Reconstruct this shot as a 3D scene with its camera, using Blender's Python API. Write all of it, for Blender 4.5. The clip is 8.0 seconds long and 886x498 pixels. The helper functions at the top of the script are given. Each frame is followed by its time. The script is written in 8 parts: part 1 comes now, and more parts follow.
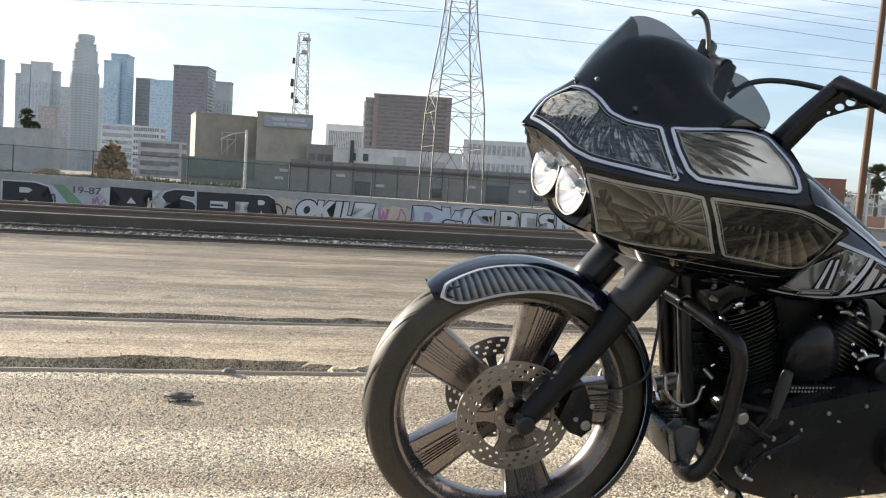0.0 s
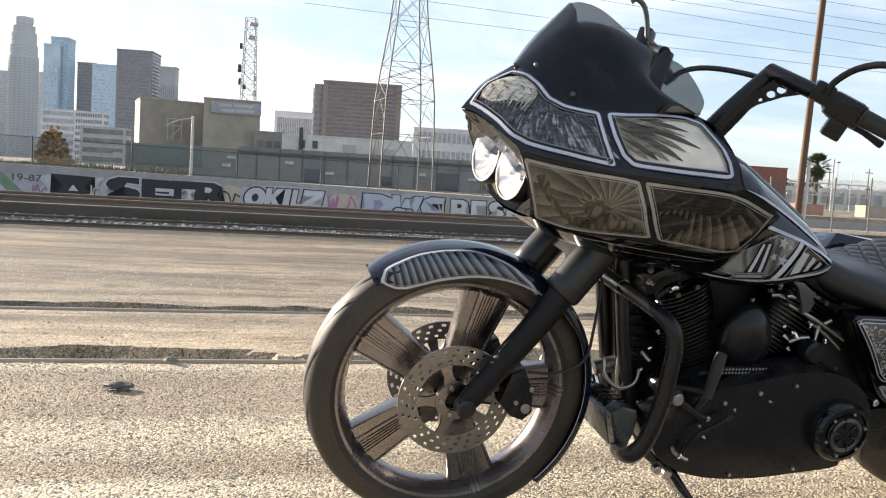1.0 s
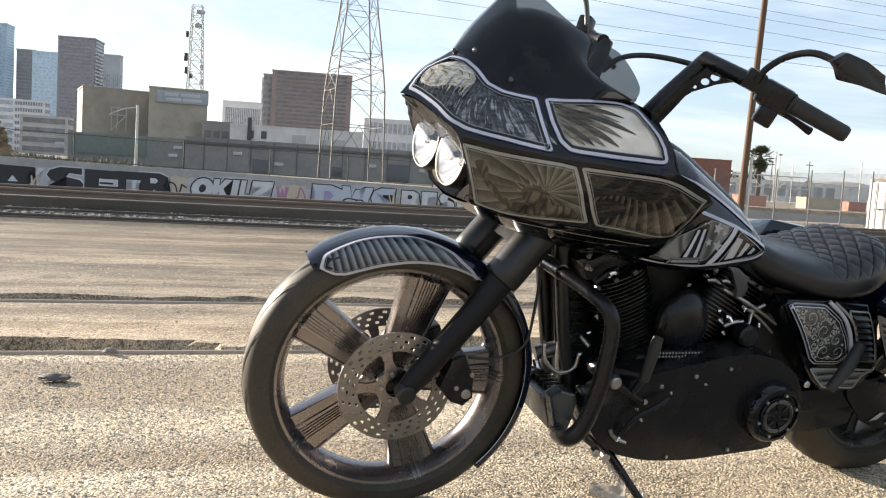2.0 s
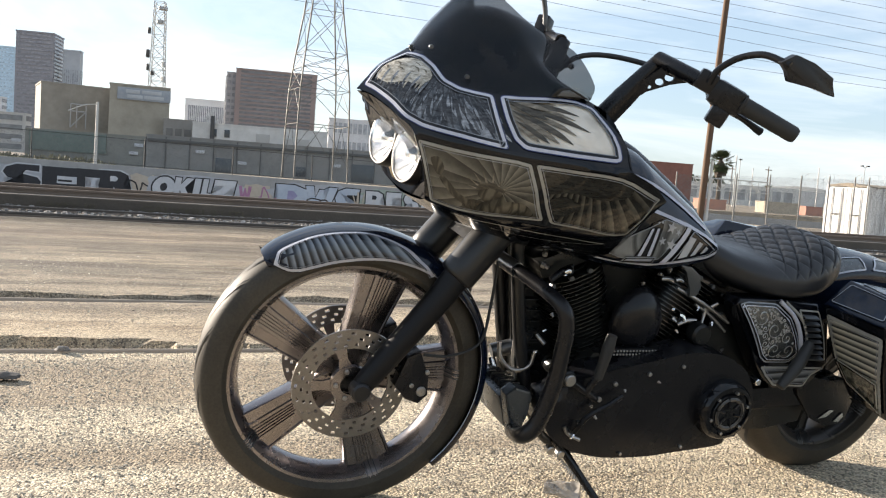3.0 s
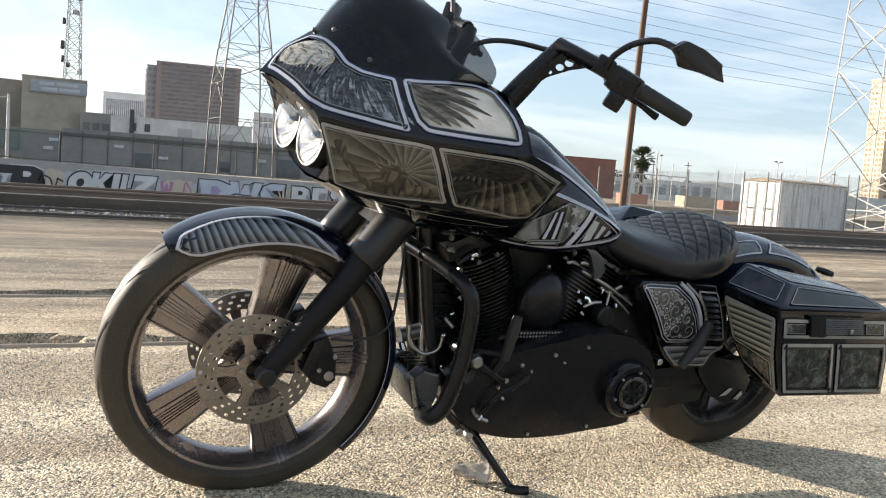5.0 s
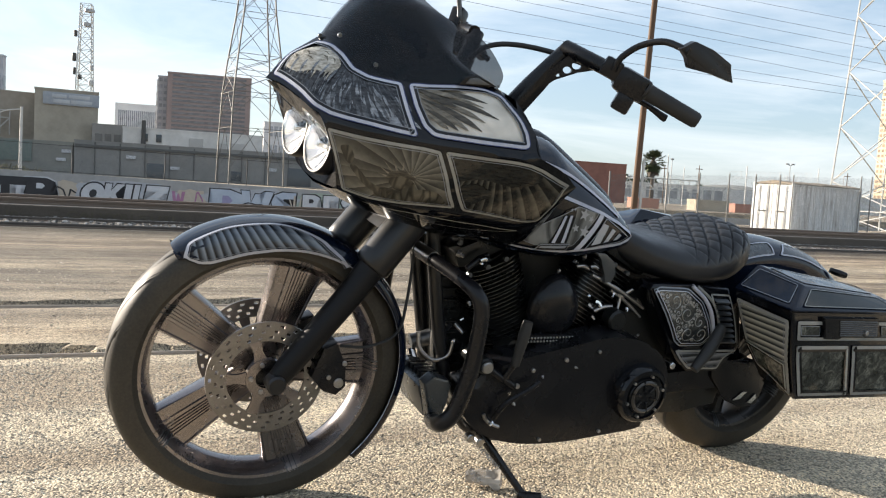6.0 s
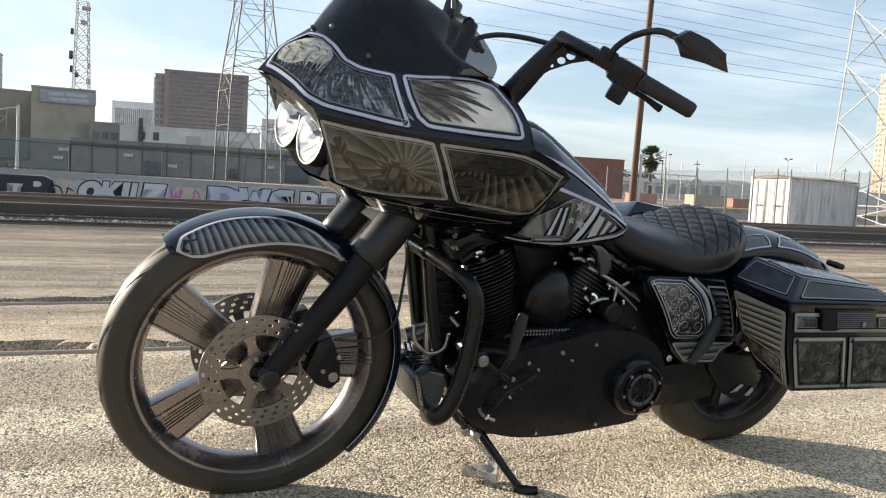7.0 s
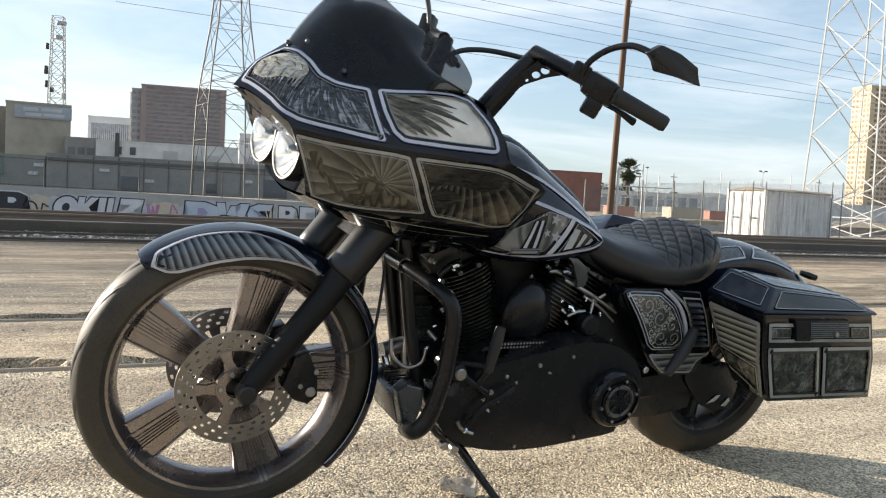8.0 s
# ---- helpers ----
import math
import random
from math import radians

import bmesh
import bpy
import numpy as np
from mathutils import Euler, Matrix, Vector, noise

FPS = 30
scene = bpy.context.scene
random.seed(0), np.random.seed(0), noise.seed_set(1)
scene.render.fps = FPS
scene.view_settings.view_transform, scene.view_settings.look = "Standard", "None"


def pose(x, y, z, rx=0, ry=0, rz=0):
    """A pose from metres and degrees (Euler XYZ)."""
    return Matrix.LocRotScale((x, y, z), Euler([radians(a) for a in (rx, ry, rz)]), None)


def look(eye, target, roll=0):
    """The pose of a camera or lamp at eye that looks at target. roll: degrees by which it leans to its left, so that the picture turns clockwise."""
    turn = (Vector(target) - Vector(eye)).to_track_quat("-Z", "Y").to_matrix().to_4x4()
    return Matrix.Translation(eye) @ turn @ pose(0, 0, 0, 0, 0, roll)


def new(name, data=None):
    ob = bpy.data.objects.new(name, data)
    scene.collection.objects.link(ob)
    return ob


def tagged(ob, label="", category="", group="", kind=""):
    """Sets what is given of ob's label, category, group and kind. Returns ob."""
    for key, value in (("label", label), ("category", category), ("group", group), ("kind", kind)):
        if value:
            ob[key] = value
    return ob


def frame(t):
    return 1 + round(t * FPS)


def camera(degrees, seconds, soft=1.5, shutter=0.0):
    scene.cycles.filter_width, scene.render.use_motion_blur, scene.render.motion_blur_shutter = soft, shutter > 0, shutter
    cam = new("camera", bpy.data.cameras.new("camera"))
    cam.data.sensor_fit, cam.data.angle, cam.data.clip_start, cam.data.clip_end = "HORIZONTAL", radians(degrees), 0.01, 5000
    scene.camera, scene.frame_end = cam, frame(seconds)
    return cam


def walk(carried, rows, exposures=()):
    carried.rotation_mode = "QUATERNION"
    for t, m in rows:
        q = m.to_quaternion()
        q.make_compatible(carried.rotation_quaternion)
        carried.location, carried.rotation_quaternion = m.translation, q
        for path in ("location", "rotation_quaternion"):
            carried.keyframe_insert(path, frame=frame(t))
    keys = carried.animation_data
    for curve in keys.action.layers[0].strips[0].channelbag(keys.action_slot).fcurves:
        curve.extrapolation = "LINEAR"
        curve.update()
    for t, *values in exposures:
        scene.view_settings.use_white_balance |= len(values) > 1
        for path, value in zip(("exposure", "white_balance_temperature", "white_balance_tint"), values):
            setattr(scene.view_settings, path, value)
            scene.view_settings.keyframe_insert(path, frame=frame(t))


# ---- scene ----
cam = camera(54.92, 8.0, soft=1.15)
# seconds, place in metres, turn in degrees
PATH = [
    (0.0, 0.0000, 0.0000, 0.8885, 86.178, -3.407, 0.000),
    (0.5, 0.0126, -0.0004, 0.8860, 85.981, -3.405, -1.628),
    (1.0, 0.0251, -0.0008, 0.8835, 85.562, -3.504, -3.324),
    (1.5, 0.0387, -0.0022, 0.8795, 85.268, -3.397, -5.059),
    (1.7, 0.0446, 0.0001, 0.8764, 85.209, -3.468, -5.685),
    (2.8, 0.0726, -0.0003, 0.8634, 85.311, -4.086, -8.662),
    (3.0, 0.0754, -0.0003, 0.8628, 85.420, -4.198, -8.975),
    (3.5, 0.0861, -0.0055, 0.8529, 85.460, -4.340, -10.010),
    (4.0, 0.1049, -0.0127, 0.8408, 84.830, -3.901, -11.896),
    (4.5, 0.1192, -0.0177, 0.8354, 84.639, -3.904, -13.457),
    (5.0, 0.1277, -0.0248, 0.8381, 85.480, -4.144, -13.828),
    (5.2, 0.1301, -0.0228, 0.8391, 85.829, -4.026, -13.756),
    (6.3, 0.1387, -0.0110, 0.8321, 85.857, -3.277, -12.955),
    (6.5, 0.1404, -0.0071, 0.8311, 85.731, -3.213, -12.947),
    (7.0, 0.1493, -0.0057, 0.8240, 85.650, -3.157, -13.255),
    (7.5, 0.1518, -0.0101, 0.8247, 86.036, -3.037, -13.816),
    (8.0, 0.1544, -0.0109, 0.8244, 86.642, -2.865, -14.666),
]
walk(cam, [(t, pose(*m)) for t, *m in PATH], exposures=[(0.0, 1.32, 6500, 11), (0.6, 1.43, 6650, 13), (1.5, 1.44, 6680, 13), (2.5, 1.42, 6640, 12.5), (4.5, 1.38, 6580, 11.5), (6.5, 1.27, 6540, 11), (8.0, 1.25, 6500, 10)])

# ---- daylight: a low sun ahead and to the side, thin high cloud ----
SUN_AZ, SUN_EL = -50.0, 14.5     # azimuth from +y towards +x, elevation
world = bpy.data.worlds.new("sky")
scene.world = world
world.use_nodes = True
wn, wl = world.node_tree.nodes, world.node_tree.links
wn.clear()
w_out = wn.new("ShaderNodeOutputWorld")
w_bg = wn.new("ShaderNodeBackground")
w_sky = wn.new("ShaderNodeTexSky")
w_sky.sky_type = "NISHITA"
w_sky.sun_disc = False
w_sky.sun_elevation = radians(SUN_EL)
w_sky.sun_rotation = radians(SUN_AZ)
w_sky.air_density, w_sky.dust_density, w_sky.ozone_density = 1.0, 0.6, 1.8
w_co = wn.new("ShaderNodeTexCoord")
w_map = wn.new("ShaderNodeMapping")
w_map.inputs["Scale"].default_value = (1.6, 1.2, 7.0)
w_map.inputs["Rotation"].default_value = (0.15, 0.35, 0.3)
w_noise = wn.new("ShaderNodeTexNoise")
w_noise.inputs["Scale"].default_value = 1.9
w_noise.inputs["Detail"].default_value = 8.0
w_noise.inputs["Roughness"].default_value = 0.6
w_noise.inputs["Distortion"].default_value = 0.6
w_ramp = wn.new("ShaderNodeMapRange")
w_ramp.inputs["From Min"].default_value, w_ramp.inputs["From Max"].default_value = 0.42, 0.85
w_ramp.inputs["To Max"].default_value = 0.75
w_mix = wn.new("ShaderNodeMix")
w_mix.data_type = "RGBA"
w_mix.inputs["B"].default_value = (6.9, 7.05, 7.2, 1)
wl.new(w_co.outputs["Generated"], w_map.inputs["Vector"])
wl.new(w_map.outputs["Vector"], w_noise.inputs["Vector"])
wl.new(w_noise.outputs["Fac"], w_ramp.inputs["Value"])
wl.new(w_ramp.outputs["Result"], w_mix.inputs["Factor"])
w_haze = wn.new("ShaderNodeMix")      # an even veil of thin high haze
w_haze.data_type = "RGBA"
w_haze.inputs["Factor"].default_value = 0.58
w_haze.inputs["B"].default_value = (2.98, 3.80, 4.70, 1)
wl.new(w_sky.outputs["Color"], w_haze.inputs["A"])
wl.new(w_haze.outputs["Result"], w_mix.inputs["A"])
wl.new(w_mix.outputs["Result"], w_bg.inputs["Color"])
wl.new(w_bg.outputs["Background"], w_out.inputs["Surface"])
w_bg.inputs["Strength"].default_value = 0.082

sun = new("sun", bpy.data.lights.new("sun", "SUN"))
sun.data.energy, sun.data.angle, sun.data.color = 5.0, radians(0.5), (1.0, 0.9, 0.76)
sun.matrix_world = look((0, 0, 0), (-math.sin(radians(SUN_AZ)) * math.cos(radians(SUN_EL)), -math.cos(radians(SUN_AZ)) * math.cos(radians(SUN_EL)), -math.sin(radians(SUN_EL))))


# ---- materials ----
class Mat:
    """A principled material with a few short hands for its nodes."""

    def __init__(self, name, colour, rough=0.5, metal=0.0, **more):
        self.m = bpy.data.materials.new(name)
        self.m.use_nodes = True
        self.t = self.m.node_tree
        self.p = self.t.nodes["Principled BSDF"]
        self.p.inputs["Base Color"].default_value = (*colour, 1)
        self.p.inputs["Roughness"].default_value = rough
        self.p.inputs["Metallic"].default_value = metal
        for key, value in more.items():
            self.p.inputs[key.replace("_", " ")].default_value = value

    def node(self, kind, **values):
        n = self.t.nodes.new("ShaderNode" + kind)
        for key, value in values.items():
            n.inputs[key.replace("_", " ")].default_value = value
        return n

    def link(self, a, b):
        self.t.links.new(a, b)

    def coords(self, scale=(1, 1, 1), turn=(0, 0, 0), shift=(0, 0, 0), what="Object"):
        c, m = self.node("TexCoord"), self.node("Mapping")
        m.inputs["Scale"].default_value, m.inputs["Rotation"].default_value, m.inputs["Location"].default_value = scale, turn, shift
        self.link(c.outputs[what], m.inputs["Vector"])
        return m.outputs["Vector"]

    def noise(self, scale, detail=6, rough=0.6, vec=None, distortion=0.0):
        n = self.node("TexNoise", Scale=scale, Detail=detail, Roughness=rough, Distortion=distortion)
        self.link(vec if vec else self.coords(), n.inputs["Vector"])
        return n.outputs["Fac"]

    def ramp(self, fac, *stops):
        r = self.node("ValToRGB")
        while len(r.color_ramp.elements) < len(stops):
            r.color_ramp.elements.new(0.5)
        for e, (at, c) in zip(r.color_ramp.elements, stops):
            e.position = at
            e.color = (c, c, c, 1) if isinstance(c, (int, float)) else (*c, 1)
        self.link(fac, r.inputs["Fac"])
        return r.outputs["Color"]

    def mix(self, fac, a, b, how="MIX"):
        x = self.node("Mix")
        x.data_type, x.blend_type = "RGBA", how
        for v, k in ((fac, "Factor"), (a, "A"), (b, "B")):
            socket = [s for s in x.inputs if s.name == k and s.enabled][0]
            if isinstance(v, (int, float)):
                socket.default_value = v
            elif isinstance(v, tuple):
                socket.default_value = (*v, 1)
            else:
                self.link(v, socket)
        return [s for s in x.outputs if s.enabled][0]

    def math(self, how, a, b=0.0, c=0.0):
        x = self.node("Math")
        x.operation = how
        for v, s in zip((a, b, c), x.inputs):
            if isinstance(v, (int, float)):
                s.default_value = v
            else:
                self.link(v, s)
        return x.outputs[0]

    def colour(self, c):
        self.link(c, self.p.inputs["Base Color"])
        return self

    def rough(self, c):
        self.link(c, self.p.inputs["Roughness"])
        return self

    def bump(self, height, strength=0.3, distance=0.01):
        b = self.node("Bump", Strength=strength, Distance=distance)
        self.link(height, b.inputs["Height"])
        self.link(b.outputs["Normal"], self.p.inputs["Normal"])
        return self


def worn(name, a, b, rough=(0.4, 0.7), metal=0.0, scale=6.0, fine=60.0, bump=0.15, dist=0.004, **more):
    """Two tones mixed by a coarse noise, a fine grain over them, uneven gloss and relief."""
    k = Mat(name, a, rough[0], metal, **more)
    big, small = k.noise(scale, 5), k.noise(fine, 4)
    both = k.mix(0.35, big, small)
    k.colour(k.ramp(both, (0.3, a), (0.7, b)))
    k.rough(k.ramp(big, (0.3, rough[0]), (0.75, rough[1])))
    if bump:
        k.bump(small, bump, dist)
    return k.m


def gloss_paint(name, a, b, coat=1.0, rough=0.35):
    k = Mat(name, a, rough, 0.0, Coat_Weight=coat, Coat_Roughness=0.03, Coat_IOR=1.4, Specular_IOR_Level=0.0)
    n = k.noise(5.0, 5)
    k.colour(k.ramp(n, (0.35, a), (0.7, b)))
    dust = k.noise(900.0, 2)
    k.bump(dust, 0.02, 0.001)
    return k.m


BLACK_PAINT = gloss_paint("black_gloss_paint", (0.003, 0.0035, 0.005), (0.006, 0.0065, 0.009))
NAVY_PAINT = gloss_paint("blue_black_paint", (0.003, 0.005, 0.012), (0.006, 0.010, 0.022), rough=0.6)
SILVER_LINE = gloss_paint("silver_leaf_line", (0.34, 0.345, 0.40), (0.50, 0.505, 0.56))
CREAM_LINE = gloss_paint("dull_gold_line", (0.20, 0.195, 0.18), (0.33, 0.325, 0.30))
GREY_LINE = gloss_paint("fine_grey_line", (0.16, 0.17, 0.19), (0.24, 0.25, 0.27))
DASH_BLACK = gloss_paint("dash_black", (0.005, 0.006, 0.009), (0.010, 0.011, 0.015), rough=0.5)
MATT_BLACK = worn("satin_black_coating", (0.005, 0.005, 0.006), (0.010, 0.010, 0.012), (0.20, 0.34), 0.0, 9, 300, 0.1, 0.001, Specular_IOR_Level=0.28)
ENGINE_BLACK = worn("wrinkle_black_engine", (0.006, 0.0065, 0.0065), (0.012, 0.0125, 0.012), (0.22, 0.40), 0.0, 12, 420, 0.25, 0.001, Specular_IOR_Level=0.30)
FIN_EDGE = worn("machined_fin_edge", (0.11, 0.112, 0.108), (0.24, 0.24, 0.23), (0.22, 0.36), 1.0, 10, 200, 0.1, 0.001)
CHROME = worn("chrome", (0.62, 0.62, 0.62), (0.75, 0.75, 0.74), (0.08, 0.2), 1.0, 14, 200, 0.03, 0.0005)
STEEL = worn("brushed_steel", (0.30, 0.29, 0.28), (0.45, 0.43, 0.41), (0.28, 0.45), 1.0, 12, 260, 0.08, 0.0005)
DISC_STEEL = worn("brake_disc_steel", (0.17, 0.16, 0.15), (0.29, 0.27, 0.25), (0.3, 0.5), 0.9, 18, 260, 0.08, 0.0005)
RIM_METAL = worn("dark_bronze_rim", (0.20, 0.183, 0.183), (0.30, 0.272, 0.27), (0.20, 0.34), 1.0, 8, 220, 0.05, 0.0005)
RIM_DARK = worn("black_rear_rim", (0.035, 0.034, 0.034), (0.065, 0.062, 0.060), (0.22, 0.36), 0.6, 8, 220, 0.05, 0.0005)
COOLER_METAL = worn("brushed_cooler_metal", (0.07, 0.078, 0.085), (0.13, 0.14, 0.15), (0.22, 0.36), 0.8, 12, 260, 0.08, 0.0005)
GUNMETAL = worn("satin_gunmetal", (0.07, 0.075, 0.08), (0.12, 0.125, 0.13), (0.3, 0.45), 0.7, 12, 260, 0.08, 0.0005)
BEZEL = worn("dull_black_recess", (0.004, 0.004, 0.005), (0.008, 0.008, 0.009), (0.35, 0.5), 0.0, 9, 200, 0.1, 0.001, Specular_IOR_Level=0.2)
RUBBER = worn("tyre_rubber", (0.022, 0.019, 0.015), (0.066, 0.056, 0.042), (0.5, 0.7), 0.0, 9, 160, 0.2, 0.001, Specular_IOR_Level=0.25)
FORK_SATIN = worn("satin_black_fork", (0.004, 0.004, 0.005), (0.008, 0.008, 0.009), (0.30, 0.40), 0.0, 9, 260, 0.08, 0.001, Specular_IOR_Level=0.5)
GRIP = worn("grip_rubber", (0.010, 0.010, 0.010), (0.02, 0.02, 0.02), (0.55, 0.7), 0.0, 20, 300, 0.2, 0.001)


def leather():
    k = Mat("black_leather", (0.012, 0.012, 0.014), 0.4, 0.0, Specular_IOR_Level=0.5)
    v = k.node("TexVoronoi", Scale=420.0)
    k.link(k.coords(), v.inputs["Vector"])
    k.colour(k.ramp(k.noise(7, 5), (0.3, (0.005, 0.0055, 0.007)), (0.75, (0.012, 0.0125, 0.015))))
    k.rough(k.ramp(k.noise(16, 4), (0.3, 0.34), (0.7, 0.46)))
    k.bump(v.outputs["Distance"], 0.12, 0.0015)
    return k.m


LEATHER = leather()


def tinted():
    k = Mat("smoked_acrylic", (0.003, 0.004, 0.007), 0.04, 0.0, IOR=1.40)
    n = k.noise(3.0, 4)
    k.rough(k.ramp(n, (0.3, 0.025), (0.8, 0.07)))
    k.p.inputs["Alpha"].default_value = 0.58
    return k.m


def clear_glass(name, tint, rough=0.02):
    k = Mat(name, tint, rough, 0.0, IOR=1.49)
    k.p.inputs["Transmission Weight"].default_value = 1.0
    k.colour(k.ramp(k.noise(6, 3), (0.3, tint), (0.8, tuple(0.95 * c for c in tint))))
    return k.m


SMOKED = tinted()
CLEAR = clear_glass("clear_lens", (0.96, 0.97, 0.98))
REFLECTOR = worn("headlight_reflector", (0.85, 0.85, 0.86), (0.92, 0.92, 0.93), (0.18, 0.30), 0.6, 14, 200, 0)


def art_feather(name, dark, mid, light, turn, freq, warp):
    """Airbrushed plumage: long overlapping quills with dark edges over cloudy tones."""
    k = Mat(name, mid, 0.35, 0.0, Coat_Weight=0.8, Coat_Roughness=0.04, Specular_IOR_Level=0.0)
    v = k.coords((1.0, 0.4, 0.20), (0, turn, 0))
    bent = k.node("VectorMath")
    bent.operation = "MULTIPLY_ADD"
    sway = k.node("TexNoise", Scale=7.0, Detail=1.0)
    k.link(k.coords(), sway.inputs["Vector"])
    k.link(sway.outputs["Color"], bent.inputs[0])
    bent.inputs[1].default_value = (0.012 * warp, 0.0, 0.006 * warp)
    k.link(v, bent.inputs[2])
    quill = k.node("TexVoronoi", Scale=freq)
    quill.feature = "DISTANCE_TO_EDGE"
    k.link(bent.outputs[0], quill.inputs["Vector"])
    tone = k.node("TexVoronoi", Scale=freq)
    k.link(bent.outputs[0], tone.inputs["Vector"])
    bw = k.node("RGBToBW")
    k.link(tone.outputs["Color"], bw.inputs[0])
    fine = k.noise(freq * 4.0, 3, 0.6, bent.outputs[0])
    cloud = k.noise(9, 5, 0.6)
    edge = k.math("MINIMUM", k.math("MULTIPLY", quill.outputs["Distance"], 4.5), 1.0)
    f = k.mix(0.35, edge, bw.outputs[0])
    f = k.mix(0.25, f, fine)
    f = k.mix(0.30, f, cloud)
    k.colour(k.ramp(f, (0.22, dark), (0.50, mid), (0.80, light)))
    return k.m


def art_rays(name, centre, rays, dark, light, cloud_scale=8.0):
    """Airbrushed beams that fan out from a point of the panel (u, w of the motorcycle)."""
    k = Mat(name, dark, 0.35, 0.0, Coat_Weight=0.8, Coat_Roughness=0.04, Specular_IOR_Level=0.0)
    c, sep = k.node("TexCoord"), k.node("SeparateXYZ")
    k.link(c.outputs["Object"], sep.inputs[0])
    du = k.math("SUBTRACT", sep.outputs["X"], centre[0])
    dw = k.math("SUBTRACT", sep.outputs["Z"], centre[1])
    a = k.math("ARCTAN2", dw, du)
    saw = k.math("FRACT", k.math("MULTIPLY", a, rays))
    cloud = k.noise(cloud_scale, 6, 0.65)
    fine = k.noise(45, 5, 0.7)
    f = k.mix(0.58, saw, cloud)
    f = k.mix(0.25, f, fine)
    k.colour(k.ramp(f, (0.28, tuple(0.35 * x for x in dark)), (0.45, dark), (0.72, light)))
    return k.m


def art_slats(name, centre, count, dark, light, straight=False, turn=0.0):
    """Painted louvres, each fading from light to dark; they fan round a point or lie side by side."""
    k = Mat(name, dark, 0.35, 0.0, Coat_Weight=0.8, Coat_Roughness=0.04, Specular_IOR_Level=0.0)
    sep = k.node("SeparateXYZ")
    if straight:
        k.link(k.coords((1, 1, 1), (0, turn, 0)), sep.inputs[0])
        s = k.math("MULTIPLY", sep.outputs["Z"], count)
    else:
        c = k.node("TexCoord")
        k.link(c.outputs["Object"], sep.inputs[0])
        du = k.math("SUBTRACT", sep.outputs["X"], centre[0])
        dw = k.math("SUBTRACT", sep.outputs["Z"], centre[1])
        s = k.math("MULTIPLY", k.math("ARCTAN2", dw, du), count)
    f = k.math("FRACT", s)
    f = k.mix(0.12, f, k.noise(30, 4))
    k.colour(k.ramp(f, (0.10, (0.008, 0.009, 0.011)), (0.30, dark), (0.80, light), (0.97, (0.01, 0.011, 0.013))))
    return k.m


def art_cream():
    """A cream airbrushed field with soft brown clouding."""
    k = Mat("painted_cream_field", (0.6, 0.56, 0.48), 0.35, 0.0, Coat_Weight=0.8, Coat_Roughness=0.04, Specular_IOR_Level=0.0)
    n = k.noise(7, 4, 0.5)
    k.colour(k.ramp(n, (0.32, (0.17, 0.150, 0.12)), (0.47, (0.46, 0.42, 0.355)), (0.66, (0.70, 0.655, 0.58))))
    return k.m


def art_plume(name, dark, light):
    """One painted plume: fine barbs over a dark tone."""
    k = Mat(name, dark, 0.35, 0.0, Coat_Weight=0.8, Coat_Roughness=0.04, Specular_IOR_Level=0.0)
    k.colour(k.ramp(k.noise(70, 4, 0.7, k.coords((0.5, 1, 2.2), (0, 0.5, 0))), (0.35, dark), (0.72, light)))
    return k.m


PLUME_DARK = art_plume("dark_painted_plume", (0.018, 0.015, 0.011), (0.10, 0.088, 0.066))
PLUME_BLACK = art_plume("black_painted_plume", (0.005, 0.0048, 0.0042), (0.032, 0.030, 0.025))
PLUME_MID = art_plume("brown_painted_plume", (0.07, 0.060, 0.044), (0.26, 0.23, 0.18))
ART_EAGLE = art_plume("painted_plumage", (0.010, 0.011, 0.014), (0.075, 0.08, 0.09))
QUILL_LIGHT = art_plume("pale_painted_quill", (0.06, 0.068, 0.08), (0.36, 0.38, 0.41))
QUILL_MID = art_plume("grey_painted_quill", (0.022, 0.025, 0.030), (0.15, 0.16, 0.175))
ART_HEAD = art_plume("painted_pale_plumage", (0.20, 0.18, 0.14), (0.74, 0.69, 0.60))
ART_WING = art_cream()
ART_RAYS = art_rays("painted_sunrays", (0.222, 0.925), 3.4, (0.058, 0.054, 0.044), (0.175, 0.163, 0.134))
ART_FAN = art_rays("painted_dark_fan", (0.36, 1.05), 9.0, (0.010, 0.009, 0.0075), (0.12, 0.11, 0.088), 4.0)
ART_FIGURE = art_feather("painted_figure", (0.008, 0.007, 0.005), (0.034, 0.030, 0.022), (0.115, 0.102, 0.076), 0.3, 60.0, 6.0)
ART_FENDER = art_slats("painted_fender_louvres", (-0.274, 1.044), 22.0, (0.026, 0.032, 0.042), (0.20, 0.23, 0.27))
ART_BAG_SLATS = art_slats("painted_bag_louvres", (0, 0), 52.0, (0.07, 0.07, 0.065), (0.42, 0.40, 0.33), True, 0.32)
ART_COVER_SLATS = art_slats("painted_cover_louvres", (0, 0), 46.0, (0.03, 0.033, 0.037), (0.22, 0.23, 0.24), True, 0.05)
ART_SCROLL = worn("dark_scroll_metal", (0.06, 0.064, 0.068), (0.16, 0.165, 0.165), (0.16, 0.34), 0.8, 30, 140, 0.3, 0.002)
